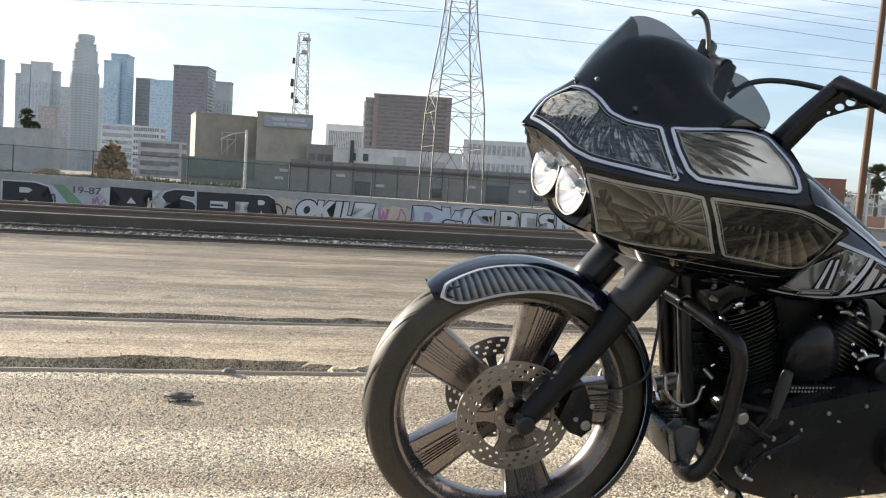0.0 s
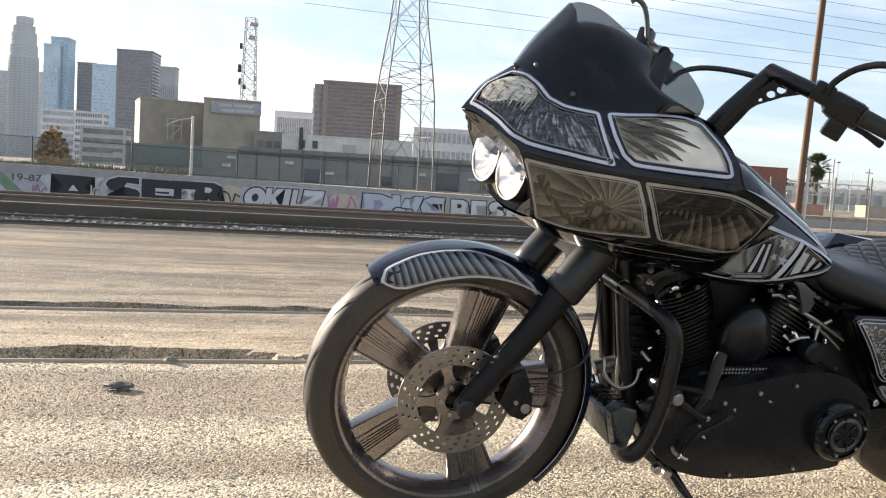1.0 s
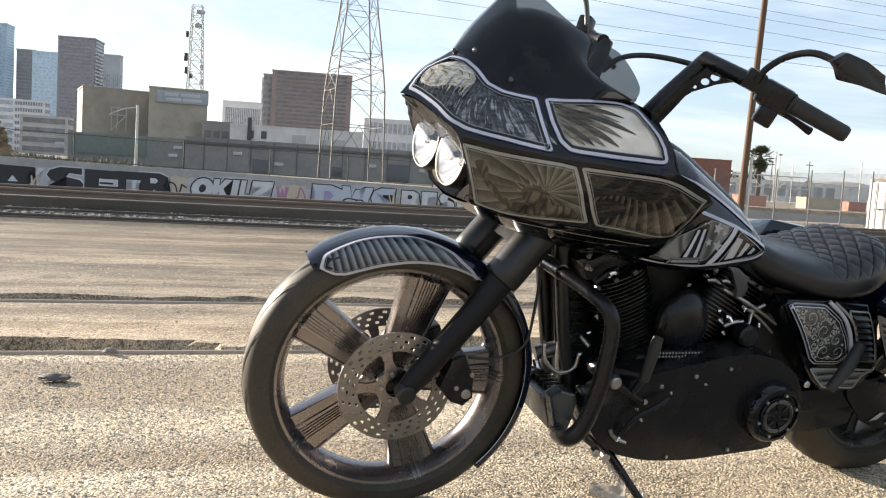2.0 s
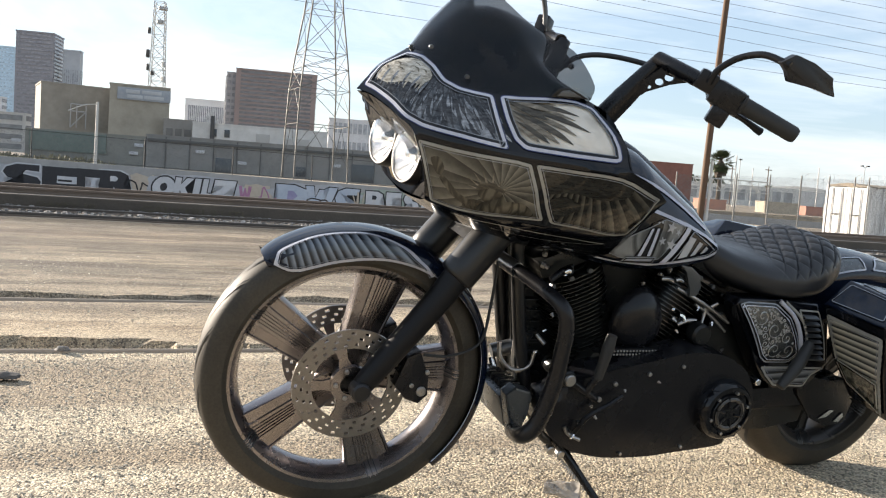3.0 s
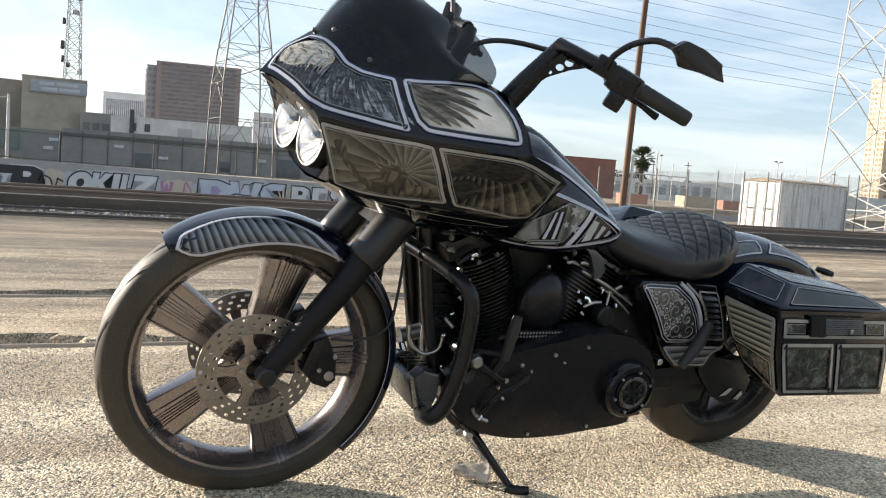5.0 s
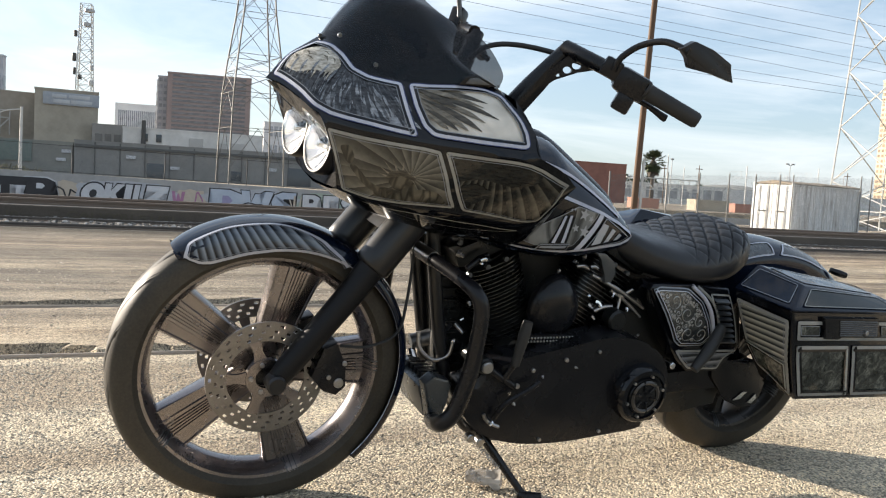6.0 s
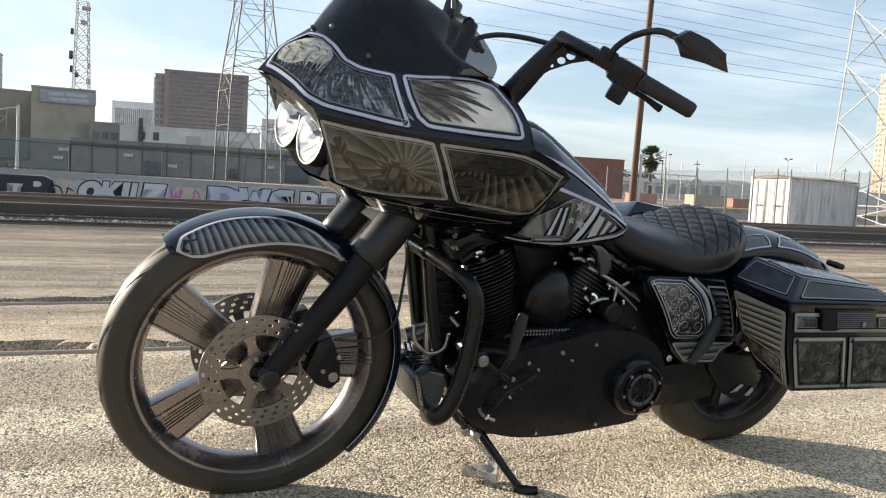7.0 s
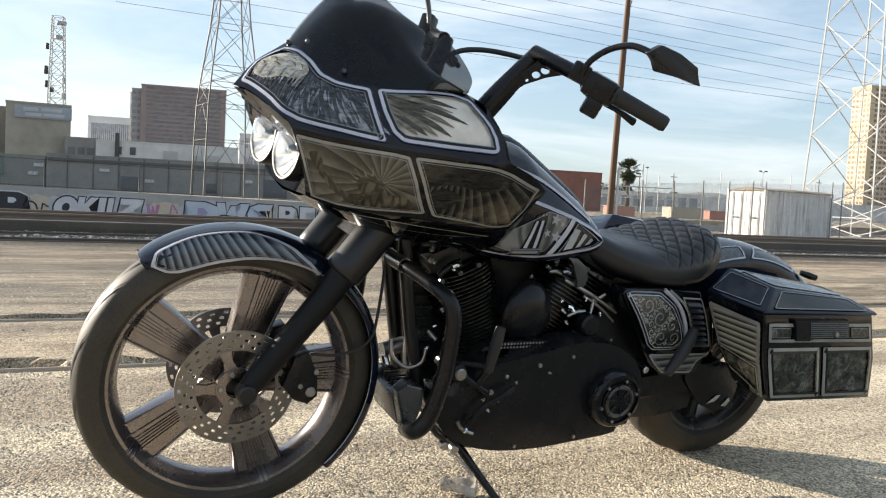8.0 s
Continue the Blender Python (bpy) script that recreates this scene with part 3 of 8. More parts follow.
def facade(name, label, x0, x1, y, z, colour, deep=20.0, floors=0, bays=0, glass=(0.10, 0.12, 0.14), inset=0.25, margin=0.06, group="", roof=0.0, turn=0.0, rough=0.85):
    """A block with storeys: walls, roof edge, and the rows of windows set into its fronts."""
    t = thing(name, label, "building", Matrix.Translation(((x0 + x1) / 2, y + deep / 2, 0)) @ Matrix.Rotation(radians(turn), 4, "Z"), group)
    w, d = (x1 - x0) / 2, deep / 2
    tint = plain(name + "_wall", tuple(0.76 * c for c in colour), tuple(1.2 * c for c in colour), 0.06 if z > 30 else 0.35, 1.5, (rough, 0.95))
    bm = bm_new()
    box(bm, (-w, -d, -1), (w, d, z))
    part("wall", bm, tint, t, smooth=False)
    bm = bm_new()
    e = 0.012 * z + 0.1
    box(bm, (-w - 0.3 * e, -d - 0.3 * e, z), (w + 0.3 * e, d + 0.3 * e, z + e + roof))
    part("roof", bm, tint, t, smooth=False)
    if floors:
        # far panes drawn towards the wall tone, haze put into the glass colour
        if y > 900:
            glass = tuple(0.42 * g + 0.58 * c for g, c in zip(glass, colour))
        pane = Mat(name + "_glass", glass, 0.2, 0.0)
        pane.colour(pane.mix(0.6, glass, pane.ramp(pane.noise(0.4, 3), (0.35, tuple(0.6 * g for g in glass)), (0.65, tuple(1.5 * g for g in glass)))))
        fh = z / floors
        for f in range(floors):
            za, zb = f * fh + 0.28 * fh, f * fh + 0.82 * fh
            n = bays or 1
            bm = bm_new()
            o = 0.03 + 0.0003 * y
            for b in range(n):
                bw = 2 * w * (1 - 2 * margin) / n
                xa = -w + 2 * w * margin + b * bw + (0.14 * bw if bays else 0)
                xb = xa + bw * (0.72 if bays else 1)
                q = [(xa, -d - o, za), (xb, -d - o, za), (xb, -d - o, zb), (xa, -d - o, zb)]
                bm.faces.new([bm.verts.new(c) for c in q])
            if bays:
                m = max(2, round(n * d / w))
                for b in range(m):
                    ya, yb = -d + 2 * d * (b + 0.2) / m, -d + 2 * d * (b + 0.8) / m
                    for sx in (-1, 1):
                        bm.faces.new([bm.verts.new((sx * (w + o), yy, zz)) for yy, zz in ((ya, za), (yb, za), (yb, zb), (ya, zb))])
            else:
                for sx in (-1, 1):
                    ox = sx * (w + o)
                    bm.faces.new([bm.verts.new(c) for c in ((ox, -d * 0.9, za), (ox, d * 0.9, za), (ox, d * 0.9, zb), (ox, -d * 0.9, zb))])
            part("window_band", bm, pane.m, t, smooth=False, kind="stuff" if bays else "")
    return t


# tower walls are lightened: the haze of distance is put into their colours
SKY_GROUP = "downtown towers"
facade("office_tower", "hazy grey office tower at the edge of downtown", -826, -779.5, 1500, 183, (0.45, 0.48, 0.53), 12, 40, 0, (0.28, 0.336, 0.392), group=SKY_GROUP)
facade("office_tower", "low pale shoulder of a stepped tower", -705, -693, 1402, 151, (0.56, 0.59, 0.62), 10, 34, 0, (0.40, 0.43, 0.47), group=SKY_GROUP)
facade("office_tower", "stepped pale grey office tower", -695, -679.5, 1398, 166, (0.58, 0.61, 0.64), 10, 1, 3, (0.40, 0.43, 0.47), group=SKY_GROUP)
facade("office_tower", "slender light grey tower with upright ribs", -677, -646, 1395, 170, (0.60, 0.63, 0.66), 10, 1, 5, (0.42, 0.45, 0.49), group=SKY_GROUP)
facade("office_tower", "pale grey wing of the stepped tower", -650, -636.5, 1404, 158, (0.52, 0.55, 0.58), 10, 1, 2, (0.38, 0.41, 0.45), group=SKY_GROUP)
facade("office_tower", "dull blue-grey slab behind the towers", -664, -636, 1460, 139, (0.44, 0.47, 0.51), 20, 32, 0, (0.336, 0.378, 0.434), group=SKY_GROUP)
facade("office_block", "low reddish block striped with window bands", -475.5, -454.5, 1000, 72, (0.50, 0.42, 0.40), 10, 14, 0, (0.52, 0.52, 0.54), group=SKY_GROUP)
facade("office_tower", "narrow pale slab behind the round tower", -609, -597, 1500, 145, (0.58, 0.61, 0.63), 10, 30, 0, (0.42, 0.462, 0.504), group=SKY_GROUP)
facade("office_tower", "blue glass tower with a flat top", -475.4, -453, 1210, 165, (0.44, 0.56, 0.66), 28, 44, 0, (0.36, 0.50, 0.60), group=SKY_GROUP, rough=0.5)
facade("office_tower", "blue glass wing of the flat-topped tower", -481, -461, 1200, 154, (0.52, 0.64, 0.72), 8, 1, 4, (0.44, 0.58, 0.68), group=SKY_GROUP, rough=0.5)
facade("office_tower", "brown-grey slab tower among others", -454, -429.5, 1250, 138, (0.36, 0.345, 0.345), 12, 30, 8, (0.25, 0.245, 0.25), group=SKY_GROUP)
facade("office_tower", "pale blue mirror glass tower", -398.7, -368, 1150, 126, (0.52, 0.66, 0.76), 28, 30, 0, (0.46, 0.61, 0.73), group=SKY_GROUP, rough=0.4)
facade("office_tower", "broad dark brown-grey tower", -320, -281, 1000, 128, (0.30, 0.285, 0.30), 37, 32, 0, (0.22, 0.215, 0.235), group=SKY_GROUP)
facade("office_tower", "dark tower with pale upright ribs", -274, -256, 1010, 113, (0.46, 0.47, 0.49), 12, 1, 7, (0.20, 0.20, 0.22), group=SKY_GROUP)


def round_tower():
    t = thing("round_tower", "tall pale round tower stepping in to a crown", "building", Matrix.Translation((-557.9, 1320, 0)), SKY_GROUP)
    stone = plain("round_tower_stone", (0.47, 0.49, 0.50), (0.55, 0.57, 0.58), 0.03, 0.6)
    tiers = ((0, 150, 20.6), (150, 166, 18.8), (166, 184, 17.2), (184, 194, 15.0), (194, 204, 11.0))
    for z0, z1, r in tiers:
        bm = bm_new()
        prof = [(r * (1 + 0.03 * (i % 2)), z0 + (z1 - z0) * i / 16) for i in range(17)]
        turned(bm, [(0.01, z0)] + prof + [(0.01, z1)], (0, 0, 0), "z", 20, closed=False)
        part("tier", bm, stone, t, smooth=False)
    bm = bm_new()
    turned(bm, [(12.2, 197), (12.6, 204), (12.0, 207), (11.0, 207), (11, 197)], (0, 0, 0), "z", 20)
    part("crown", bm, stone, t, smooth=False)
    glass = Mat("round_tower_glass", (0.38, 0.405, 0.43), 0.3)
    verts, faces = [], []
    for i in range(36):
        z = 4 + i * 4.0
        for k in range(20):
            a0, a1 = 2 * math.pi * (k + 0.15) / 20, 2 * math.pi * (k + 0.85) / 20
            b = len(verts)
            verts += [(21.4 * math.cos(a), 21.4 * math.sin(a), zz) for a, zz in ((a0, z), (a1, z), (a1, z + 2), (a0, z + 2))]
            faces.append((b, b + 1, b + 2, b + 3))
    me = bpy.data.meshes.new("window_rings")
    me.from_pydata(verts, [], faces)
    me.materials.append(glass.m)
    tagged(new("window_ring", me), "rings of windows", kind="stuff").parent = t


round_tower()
# several farther blocks are lightened as well, with haze in their wall colours
MID = "mid-distance blocks"
facade("office_block", "white low office block with dark window bands", -169.1, -150.4, 420, 24.2, (0.66, 0.67, 0.68), 6, 7, 0, (0.36, 0.38, 0.40), group=MID)
facade("office_block", "white office block with a grid of square windows", -139, -126.3, 380, 21.8, (0.70, 0.70, 0.70), 6, 8, 11, (0.25, 0.26, 0.28), group=MID)
facade("office_block", "beige concrete block with deep window bands", -107.4, -92.2, 300, 12.6, (0.50, 0.475, 0.44), 6, 4, 0, (0.20, 0.20, 0.20), group=MID)
facade("warehouse", "long pale grey warehouse wall", -100, -68.6, 150, 7.5, (0.46, 0.45, 0.435), 3, group=MID)
facade("warehouse", "windowless tan concrete cold store", -39.2, -29.6, 129, 10.4, (0.31, 0.28, 0.235), 9, group=MID, turn=21)
facade("warehouse", "tan concrete cold store with a rooftop sign", -28.3, -20.4, 125, 10.75, (0.335, 0.305, 0.25), 10, group=MID, turn=9)
facade("warehouse", "low grey-brown shed with small openings", -20.1, -16.0, 124, 6.5, (0.26, 0.245, 0.225), 4, 1, 3, (0.12, 0.115, 0.11), group=MID)
shed_c = facade("warehouse", "long whitewashed brick warehouse", -15.4, 2.4, 118, 6.1, (0.56, 0.55, 0.53), 8, group=MID)
facade("office_tower", "brown tower block with dark window bands", -41.4, 1.9, 480, 52.8, (0.30, 0.235, 0.22), 40, 24, 0, (0.15, 0.148, 0.155), group=MID)
facade("office_tower", "lighter side wing of the brown tower block", -46.6, -41.5, 486, 51.0, (0.33, 0.325, 0.335), 30, 15, 2, (0.224, 0.224, 0.238), group=MID)
facade("office_block", "white court building with narrow upright windows", -84, -53.6, 600, 43, (0.728, 0.728, 0.728), 40, 2, 22, (0.312, 0.325, 0.351), group=MID)
facade("office_block", "thin pale stone building with a pointed top", -54.6, -49.1, 560, 56, (0.65, 0.637, 0.611), 8, 10, 2, (0.325, 0.325, 0.338), group=MID)
facade("office_block", "distant pale block beyond the wires", 7.2, 34.5, 350, 22.5, (0.598, 0.598, 0.611), 20, 3, 12, (0.325, 0.338, 0.364), group=MID)
facade("office_block", "distant pale block beyond the wires", 30, 70, 500, 32, (0.598, 0.598, 0.611), 20, 4, 10, (0.364, 0.377, 0.403), group=MID)
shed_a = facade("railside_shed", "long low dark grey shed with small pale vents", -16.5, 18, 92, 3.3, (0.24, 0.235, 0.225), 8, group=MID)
shed_b = facade("railside_shed", "long low shed hung with green screening", -28.2, -16.6, 92, 3.0, (0.22, 0.22, 0.20), 8, group=MID)
facade("brick_shed", "plain red-brown brick shed", 46, 65.8, 140, 6.7, (0.242, 0.11, 0.0825), 15, group=MID)
facade("depot", "long white flat-roofed depot building", 118, 161, 260, 6.4, (0.682, 0.66, 0.616), 20, 1, 9, (0.33, 0.33, 0.33), group=MID)
facade("depot", "long blue-grey metal depot building", 173, 340, 280, 6.4, (0.64, 0.63, 0.61), 30, group=MID)
facade("stone_tower", "tall yellow stone tower with narrow windows", 363, 410, 420, 78, (0.50, 0.41, 0.29), 15, 26, 15, (0.20, 0.15, 0.11), group=MID)
sheds = (shed_a, shed_b, shed_c)


# ---- the motorcycle: x rearward from the front axle, y to its far side, z up; it leans on its stand ----
def L(u, v, w):
    """A point of the near (left) half: u rearward, v outward to the left, w up."""
    return Vector((u, -v, w))


bike = thing("motorcycle", "low black custom touring motorcycle with silver pinstripes on a side stand", "motorcycle", pose(0.172, 2.249, 0, 10.6, 0, 13.26))
STEER = Matrix.Translation((0, 0, 0.362)) @ Matrix.Rotation(radians(-3.6), 4, "Z") @ Matrix.Translation((0, 0, -0.362))


def steered(bm):
    bmesh.ops.transform(bm, matrix=STEER, verts=bm.verts)
    return bm


def mirrored(bm):
    """Adds the far half of a mesh that was made for the near one."""
    geo = bmesh.ops.duplicate(bm, geom=bm.verts[:] + bm.edges[:] + bm.faces[:])["geom"]
    for g in geo:
        if isinstance(g, bmesh.types.BMVert):
            g.co.y = -g.co.y
    bmesh.ops.remove_doubles(bm, verts=bm.verts, dist=0.0006)
    return bm


FR, FRIM = 0.362, 0.306              # height of the front axle, rim radius


# face of a spoke: raised edges, broad sunk flanks and fine ridges along the middle
SPOKE_FACE = [(-1, 0.008), (-0.93, 0), (-0.88, 0), (-0.84, 0.005), (-0.46, 0.005), (-0.42, 0), (-0.33, 0)]
for ridge in range(5):
    x = -0.31 + 0.125 * ridge
    SPOKE_FACE += [(x, 0.004), (x + 0.07, 0.004), (x + 0.085, 0), (x + 0.11, 0)]
SPOKE_FACE += [(0.40, 0), (0.44, 0.005), (0.84, 0.005), (0.88, 0), (0.93, 0), (1, 0.008)]


def wheel(name, label, axle, R, rim, half, near, steer, spokes, spoke_turn, disc_r, metal):
    fix = steered if steer else (lambda b: b)
    ax = (axle[0], 0, axle[1])
    # rim with two lips and a deep barrel
    bm = bm_new()
    h = half * 0.86
    prof = [(rim, -h), (rim + 0.006, -h + 0.004), (rim - 0.004, -h + 0.016), (rim - 0.02, -h + 0.03), (rim - 0.028, -0.01), (rim - 0.028, 0.01),
            (rim - 0.02, h - 0.03), (rim - 0.004, h - 0.016), (rim + 0.006, h - 0.004), (rim, h), (rim - 0.016, h - 0.004), (rim - 0.023, h - 0.014),
            (rim - 0.036, h - 0.034), (rim - 0.039, 0), (rim - 0.036, -h + 0.034), (rim - 0.023, -h + 0.014), (rim - 0.016, -h + 0.004)]
    turned(bm, prof, ax, "y", 96)
    w = part(name, fix(bm), metal, bike, label)
    # tyre with a rounded crown
    bm = bm_new()
    prof = []
    for i in range(17):
        a = -math.pi / 2 + math.pi * i / 16
        y = half * math.sin(a) * 1.04
        r = rim + 0.004 + (R - rim - 0.004) * max(0.0, math.cos(a)) ** 0.62
        prof.append((r, y))
    prof += [(rim - 0.01, half * 0.8), (rim - 0.01, -half * 0.8)]
    turned(bm, prof, ax, "y", 96)
    part("tyre", fix(bm), RUBBER, w, "black road tyre with curved grooves")
    # tread grooves: thin wedges laid on the crown, each groove's dark put into colour
    for side in (-1, 1):
        for i in range(15):
            a0 = 2 * math.pi * (i + 0.25 * side) / 15
            bm = bm_new()
            pts = []
            for k in range(7):
                f = k / 6
                a = a0 - 0.46 * f
                y = side * half * (0.06 + 0.66 * f ** 1.25)
                rr = rim + 0.004 + (R - rim - 0.004) * max(0.0, math.cos(math.asin(min(1, abs(y) / (half * 1.04))))) ** 0.62
                pts.append((a, y, rr + 0.0016))
            rows = []
            for j, (a, y, rr) in enumerate(pts):
                wd = (0.003, 0.010, 0.014, 0.015, 0.013, 0.009, 0.002)[j] / R
                rows.append([Vector((ax[0] + rr * math.cos(a - wd), y, ax[2] + rr * math.sin(a - wd))), Vector((ax[0] + rr * math.cos(a + wd), y, ax[2] + rr * math.sin(a + wd)))])
            grid(bm, rows)
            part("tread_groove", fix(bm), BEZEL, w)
    # hub
    bm = bm_new()
    turned(bm, [(0.0005, -0.075), (0.028, -0.075), (0.032, -0.06), (0.030, -0.03), (0.045, -0.015), (0.045, 0.015), (0.030, 0.03), (0.032, 0.06), (0.028, 0.075), (0.0005, 0.075)], ax, "y", 32, closed=False)
    part("hub", fix(bm), MATT_BLACK, w)
    # blade spokes, fluted
    for i in range(spokes):
        a = spoke_turn + 2 * math.pi * i / spokes
        c, s = math.cos(a), math.sin(a)
        bm = bm_new()
        rings = []
        for r, wd, th in ((0.035, 0.036, 0.030), (0.09, 0.044, 0.028), (0.16, 0.052, 0.026), (rim - 0.042, 0.064, 0.024), (rim - 0.031, 0.074, 0.022)):
            flat_end = r < 0.05 or r > rim - 0.035
            ring = [(r, wd * x, -th + cut * (0.2 if flat_end else 1)) for x, cut in SPOKE_FACE]
            ring += [(r, wd * x, th - (0.006 if abs(x) == 1 else 0.0)) for x, cut in reversed(SPOKE_FACE)]
            rings.append([Vector((ax[0] + rr * c - x * s, y, ax[2] + rr * s + x * c)) for rr, x, y in ring])
        loft(bm, rings)
        part("spoke", fix(bm), metal, w)
    # engraved bands on the rim beside each spoke
    for i in range(spokes):
        a = spoke_turn + 2 * math.pi * i / spokes
        for k in range(5):
            b = a + (k - 2) * 0.022
            bm = bm_new()
            turned(bm, [(rim - 0.0385, -h + 0.032), (rim - 0.0255, -h + 0.012), (rim - 0.0175, -h + 0.0022), (rim - 0.004, -h - 0.0015), (rim - 0.004, -h + 0.002), (rim - 0.014, -h + 0.006), (rim - 0.034, -h + 0.036)], ax, "y", 2, arc=(b - 0.004, b + 0.004))
            part("rim_groove", fix(bm), metal if k % 2 else GUNMETAL, w)
    # drilled discs
    for side in near:
        bm = bm_new()
        y = side * disc_r[1]
        make_disc(bm, ax, disc_r[0], y)
        d = part("brake_disc", fix(bm), DISC_STEEL, w, "drilled steel brake disc")
        bm = bm_new()
        turned(bm, [(0.026, y - 0.006), (0.050, y - 0.006), (0.052, y + 0.004), (0.026, y + 0.004)], ax, "y", 32)
        car = part("disc_carrier", fix(bm), metal, d)
        for i in range(5):
            a = spoke_turn + 2 * math.pi * (i + 0.5) / 5
            c, s = math.cos(a), math.sin(a)
            bm = bm_new()
            rings = []
            for r, wd in ((0.045, 0.017), (0.072, 0.011), (0.099, 0.015)):
                rings.append([Vector((ax[0] + r * c - x * s, yy, ax[2] + r * s + x * c)) for x, yy in ((-wd, y - 0.004), (wd, y - 0.004), (wd, y + 0.004), (-wd, y + 0.004))])
            loft(bm, rings)
            part("carrier_arm", fix(bm), metal, d)
            bm = bm_new()
            disc(bm, (ax[0] + 0.037 * c, ax[2] + 0.037 * s), 0.006, y - 0.012, y - 0.004, 10)
            part("disc_bolt", fix(bm), STEEL, d)
    return w


def make_disc(bm, ax, R, y):
    """A flat ring with three rows of real holes."""
    inner, rings, n = R * 0.66, 7, 144
    t = 0.0028
    rad = [inner + (R - inner) * i / rings for i in range(rings + 1)]

    def hole(i, k):
        return (i in (1, 3, 5)) and (k + (0, 2, 0, 4, 0, 0)[i]) % 6 in (0, 1)
    pos = {}

    def vert(i, k, side):
        key = (i, k % n, side)
        if key not in pos:
            a = 2 * math.pi * (k % n) / n
            pos[key] = bm.verts.new((ax[0] + rad[i] * math.cos(a), y + side * t, ax[2] + rad[i] * math.sin(a)))
        return pos[key]
    for i in range(rings):
        for k in range(n):
            if hole(i, k):
                continue
            for side in (-1, 1):
                bm.faces.new((vert(i, k, side), vert(i, k + 1, side), vert(i + 1, k + 1, side), vert(i + 1, k, side)))
            for (a, b, other) in (((i, k), (i + 1, k), (i, k - 1)), ((i, k + 1), (i + 1, k + 1), (i, k + 1)), ((i, k), (i, k + 1), (i - 1, k)), ((i + 1, k), (i + 1, k + 1), (i + 1, k))):
                if other[0] < 0 or other[0] >= rings or hole(*other):
                    bm.faces.new((vert(*a, -1), vert(*b, -1), vert(*b, 1), vert(*a, 1)))
    return bm


wheel("front_wheel", "dark bronze alloy wheel with five fluted blades", (0.008, 0.3635), 0.371, FRIM, 0.063, (-1, 1), True, 5, radians(2), (0.146, 0.088), RIM_METAL)
wheel("rear_wheel", "dark alloy wheel with fluted blades", (1.625, 0.325), 0.325, 0.235, 0.09, (1,), False, 5, radians(40), (0.146, 0.10), RIM_DARK)


# ---- fairing, built from smooth patches over feature curves of its near half ----
F_TOP = [L(0.070, 0, 1.192), L(0.088, 0.06, 1.187), L(0.105, 0.11, 1.166), L(0.124, 0.16, 1.137), L(0.170, 0.21, 1.128), L(0.242, 0.25, 1.127), L(0.327, 0.275, 1.135), L(0.418, 0.28, 1.137)]
F_MID = [L(0.002, 0, 1.140), L(0.016, 0.05, 1.139), L(0.050, 0.11, 1.129), L(0.076, 0.17, 1.095), L(0.145, 0.24, 1.080), L(0.240, 0.295, 1.074), L(0.345, 0.335, 1.078), L(0.468, 0.375, 1.065)]
F_CREASE = [L(-0.043, 0, 1.083), L(-0.020, 0.045, 1.079), L(0.005, 0.11, 1.060), L(0.036, 0.18, 1.034), L(0.125, 0.275, 1.017), L(0.236, 0.330, 1.007), L(0.349, 0.38, 1.005), L(0.477, 0.42, 1.004)]
F_SIDE = [L(0.044, 0.20, 1.015), L(0.124, 0.275, 1.006), L(0.236, 0.330, 1.000), L(0.350, 0.38, 0.999), L(0.465, 0.415, 0.993), L(0.604, 0.388, 0.940)]
F_SIDE_MID = [L(0.078, 0.195, 0.935), L(0.148, 0.262, 0.925), L(0.245, 0.312, 0.920), L(0.365, 0.345, 0.915), L(0.520, 0.375, 0.910), L(0.605, 0.387, 0.939)]
F_BOTTOM = [L(0.102, 0.165, 0.862), L(0.168, 0.225, 0.850), L(0.250, 0.265, 0.845), L(0.400, 0.295, 0.833), L(0.552, 0.31, 0.832), L(0.606, 0.385, 0.937)]
F_BELLY = [L(0.105, 0.10, 0.85), L(0.207, 0.12, 0.804), L(0.349, 0.15, 0.765), L(0.506, 0.16, 0.745), L(0.62, 0.17, 0.75), L(0.66, 0.25, 0.90)]
F_KEEL = [L(0.098, 0, 0.845), L(0.207, 0, 0.79), L(0.349, 0, 0.755), L(0.506, 0, 0.738), L(0.62, 0, 0.74), L(0.66, 0, 0.90)]
F_LIP = [L(-0.041, 0, 1.079), L(-0.018, 0.045, 1.075), L(0.007, 0.11, 1.056), L(0.036, 0.18, 1.030), L(0.044, 0.198, 1.015)]
F_LAMP = [L(0.086, 0, 0.965), L(0.088, 0.07, 0.962), L(0.086, 0.125, 0.955), L(0.081, 0.17, 0.945), L(0.080, 0.195, 0.935)]
F_CHIN = [L(0.098, 0, 0.852), L(0.097, 0.05, 0.855), L(0.097, 0.09, 0.858), L(0.099, 0.13, 0.861), L(0.102, 0.165, 0.862)]


def spline_at(points, f):
    p = [2 * points[0] - points[1]] + list(points) + [2 * points[-1] - points[-2]]
    x = max(0.0, min(1.0, f)) * (len(points) - 1)
    k = min(int(x), len(points) - 2)
    t = x - k
    a, b, c, d = p[k:k + 4]
    return 0.5 * (2 * b + (c - a) * t + (2 * a - 5 * b + 4 * c - d) * t * t + (3 * b - a - 3 * c + d) * t ** 3)


def skin(curves):
    """The smooth surface over curves, as a function of s along and t across them (both 0 to 1)."""
    return lambda s, t: spline_at([spline_at(c, s) for c in curves], t)


def patch(bm, curves, ns=40, nt=14):
    f = skin(curves)
    grid(bm, [[f(i / (ns - 1), j / (nt - 1)) for i in range(ns)] for j in range(nt)])
    return bm


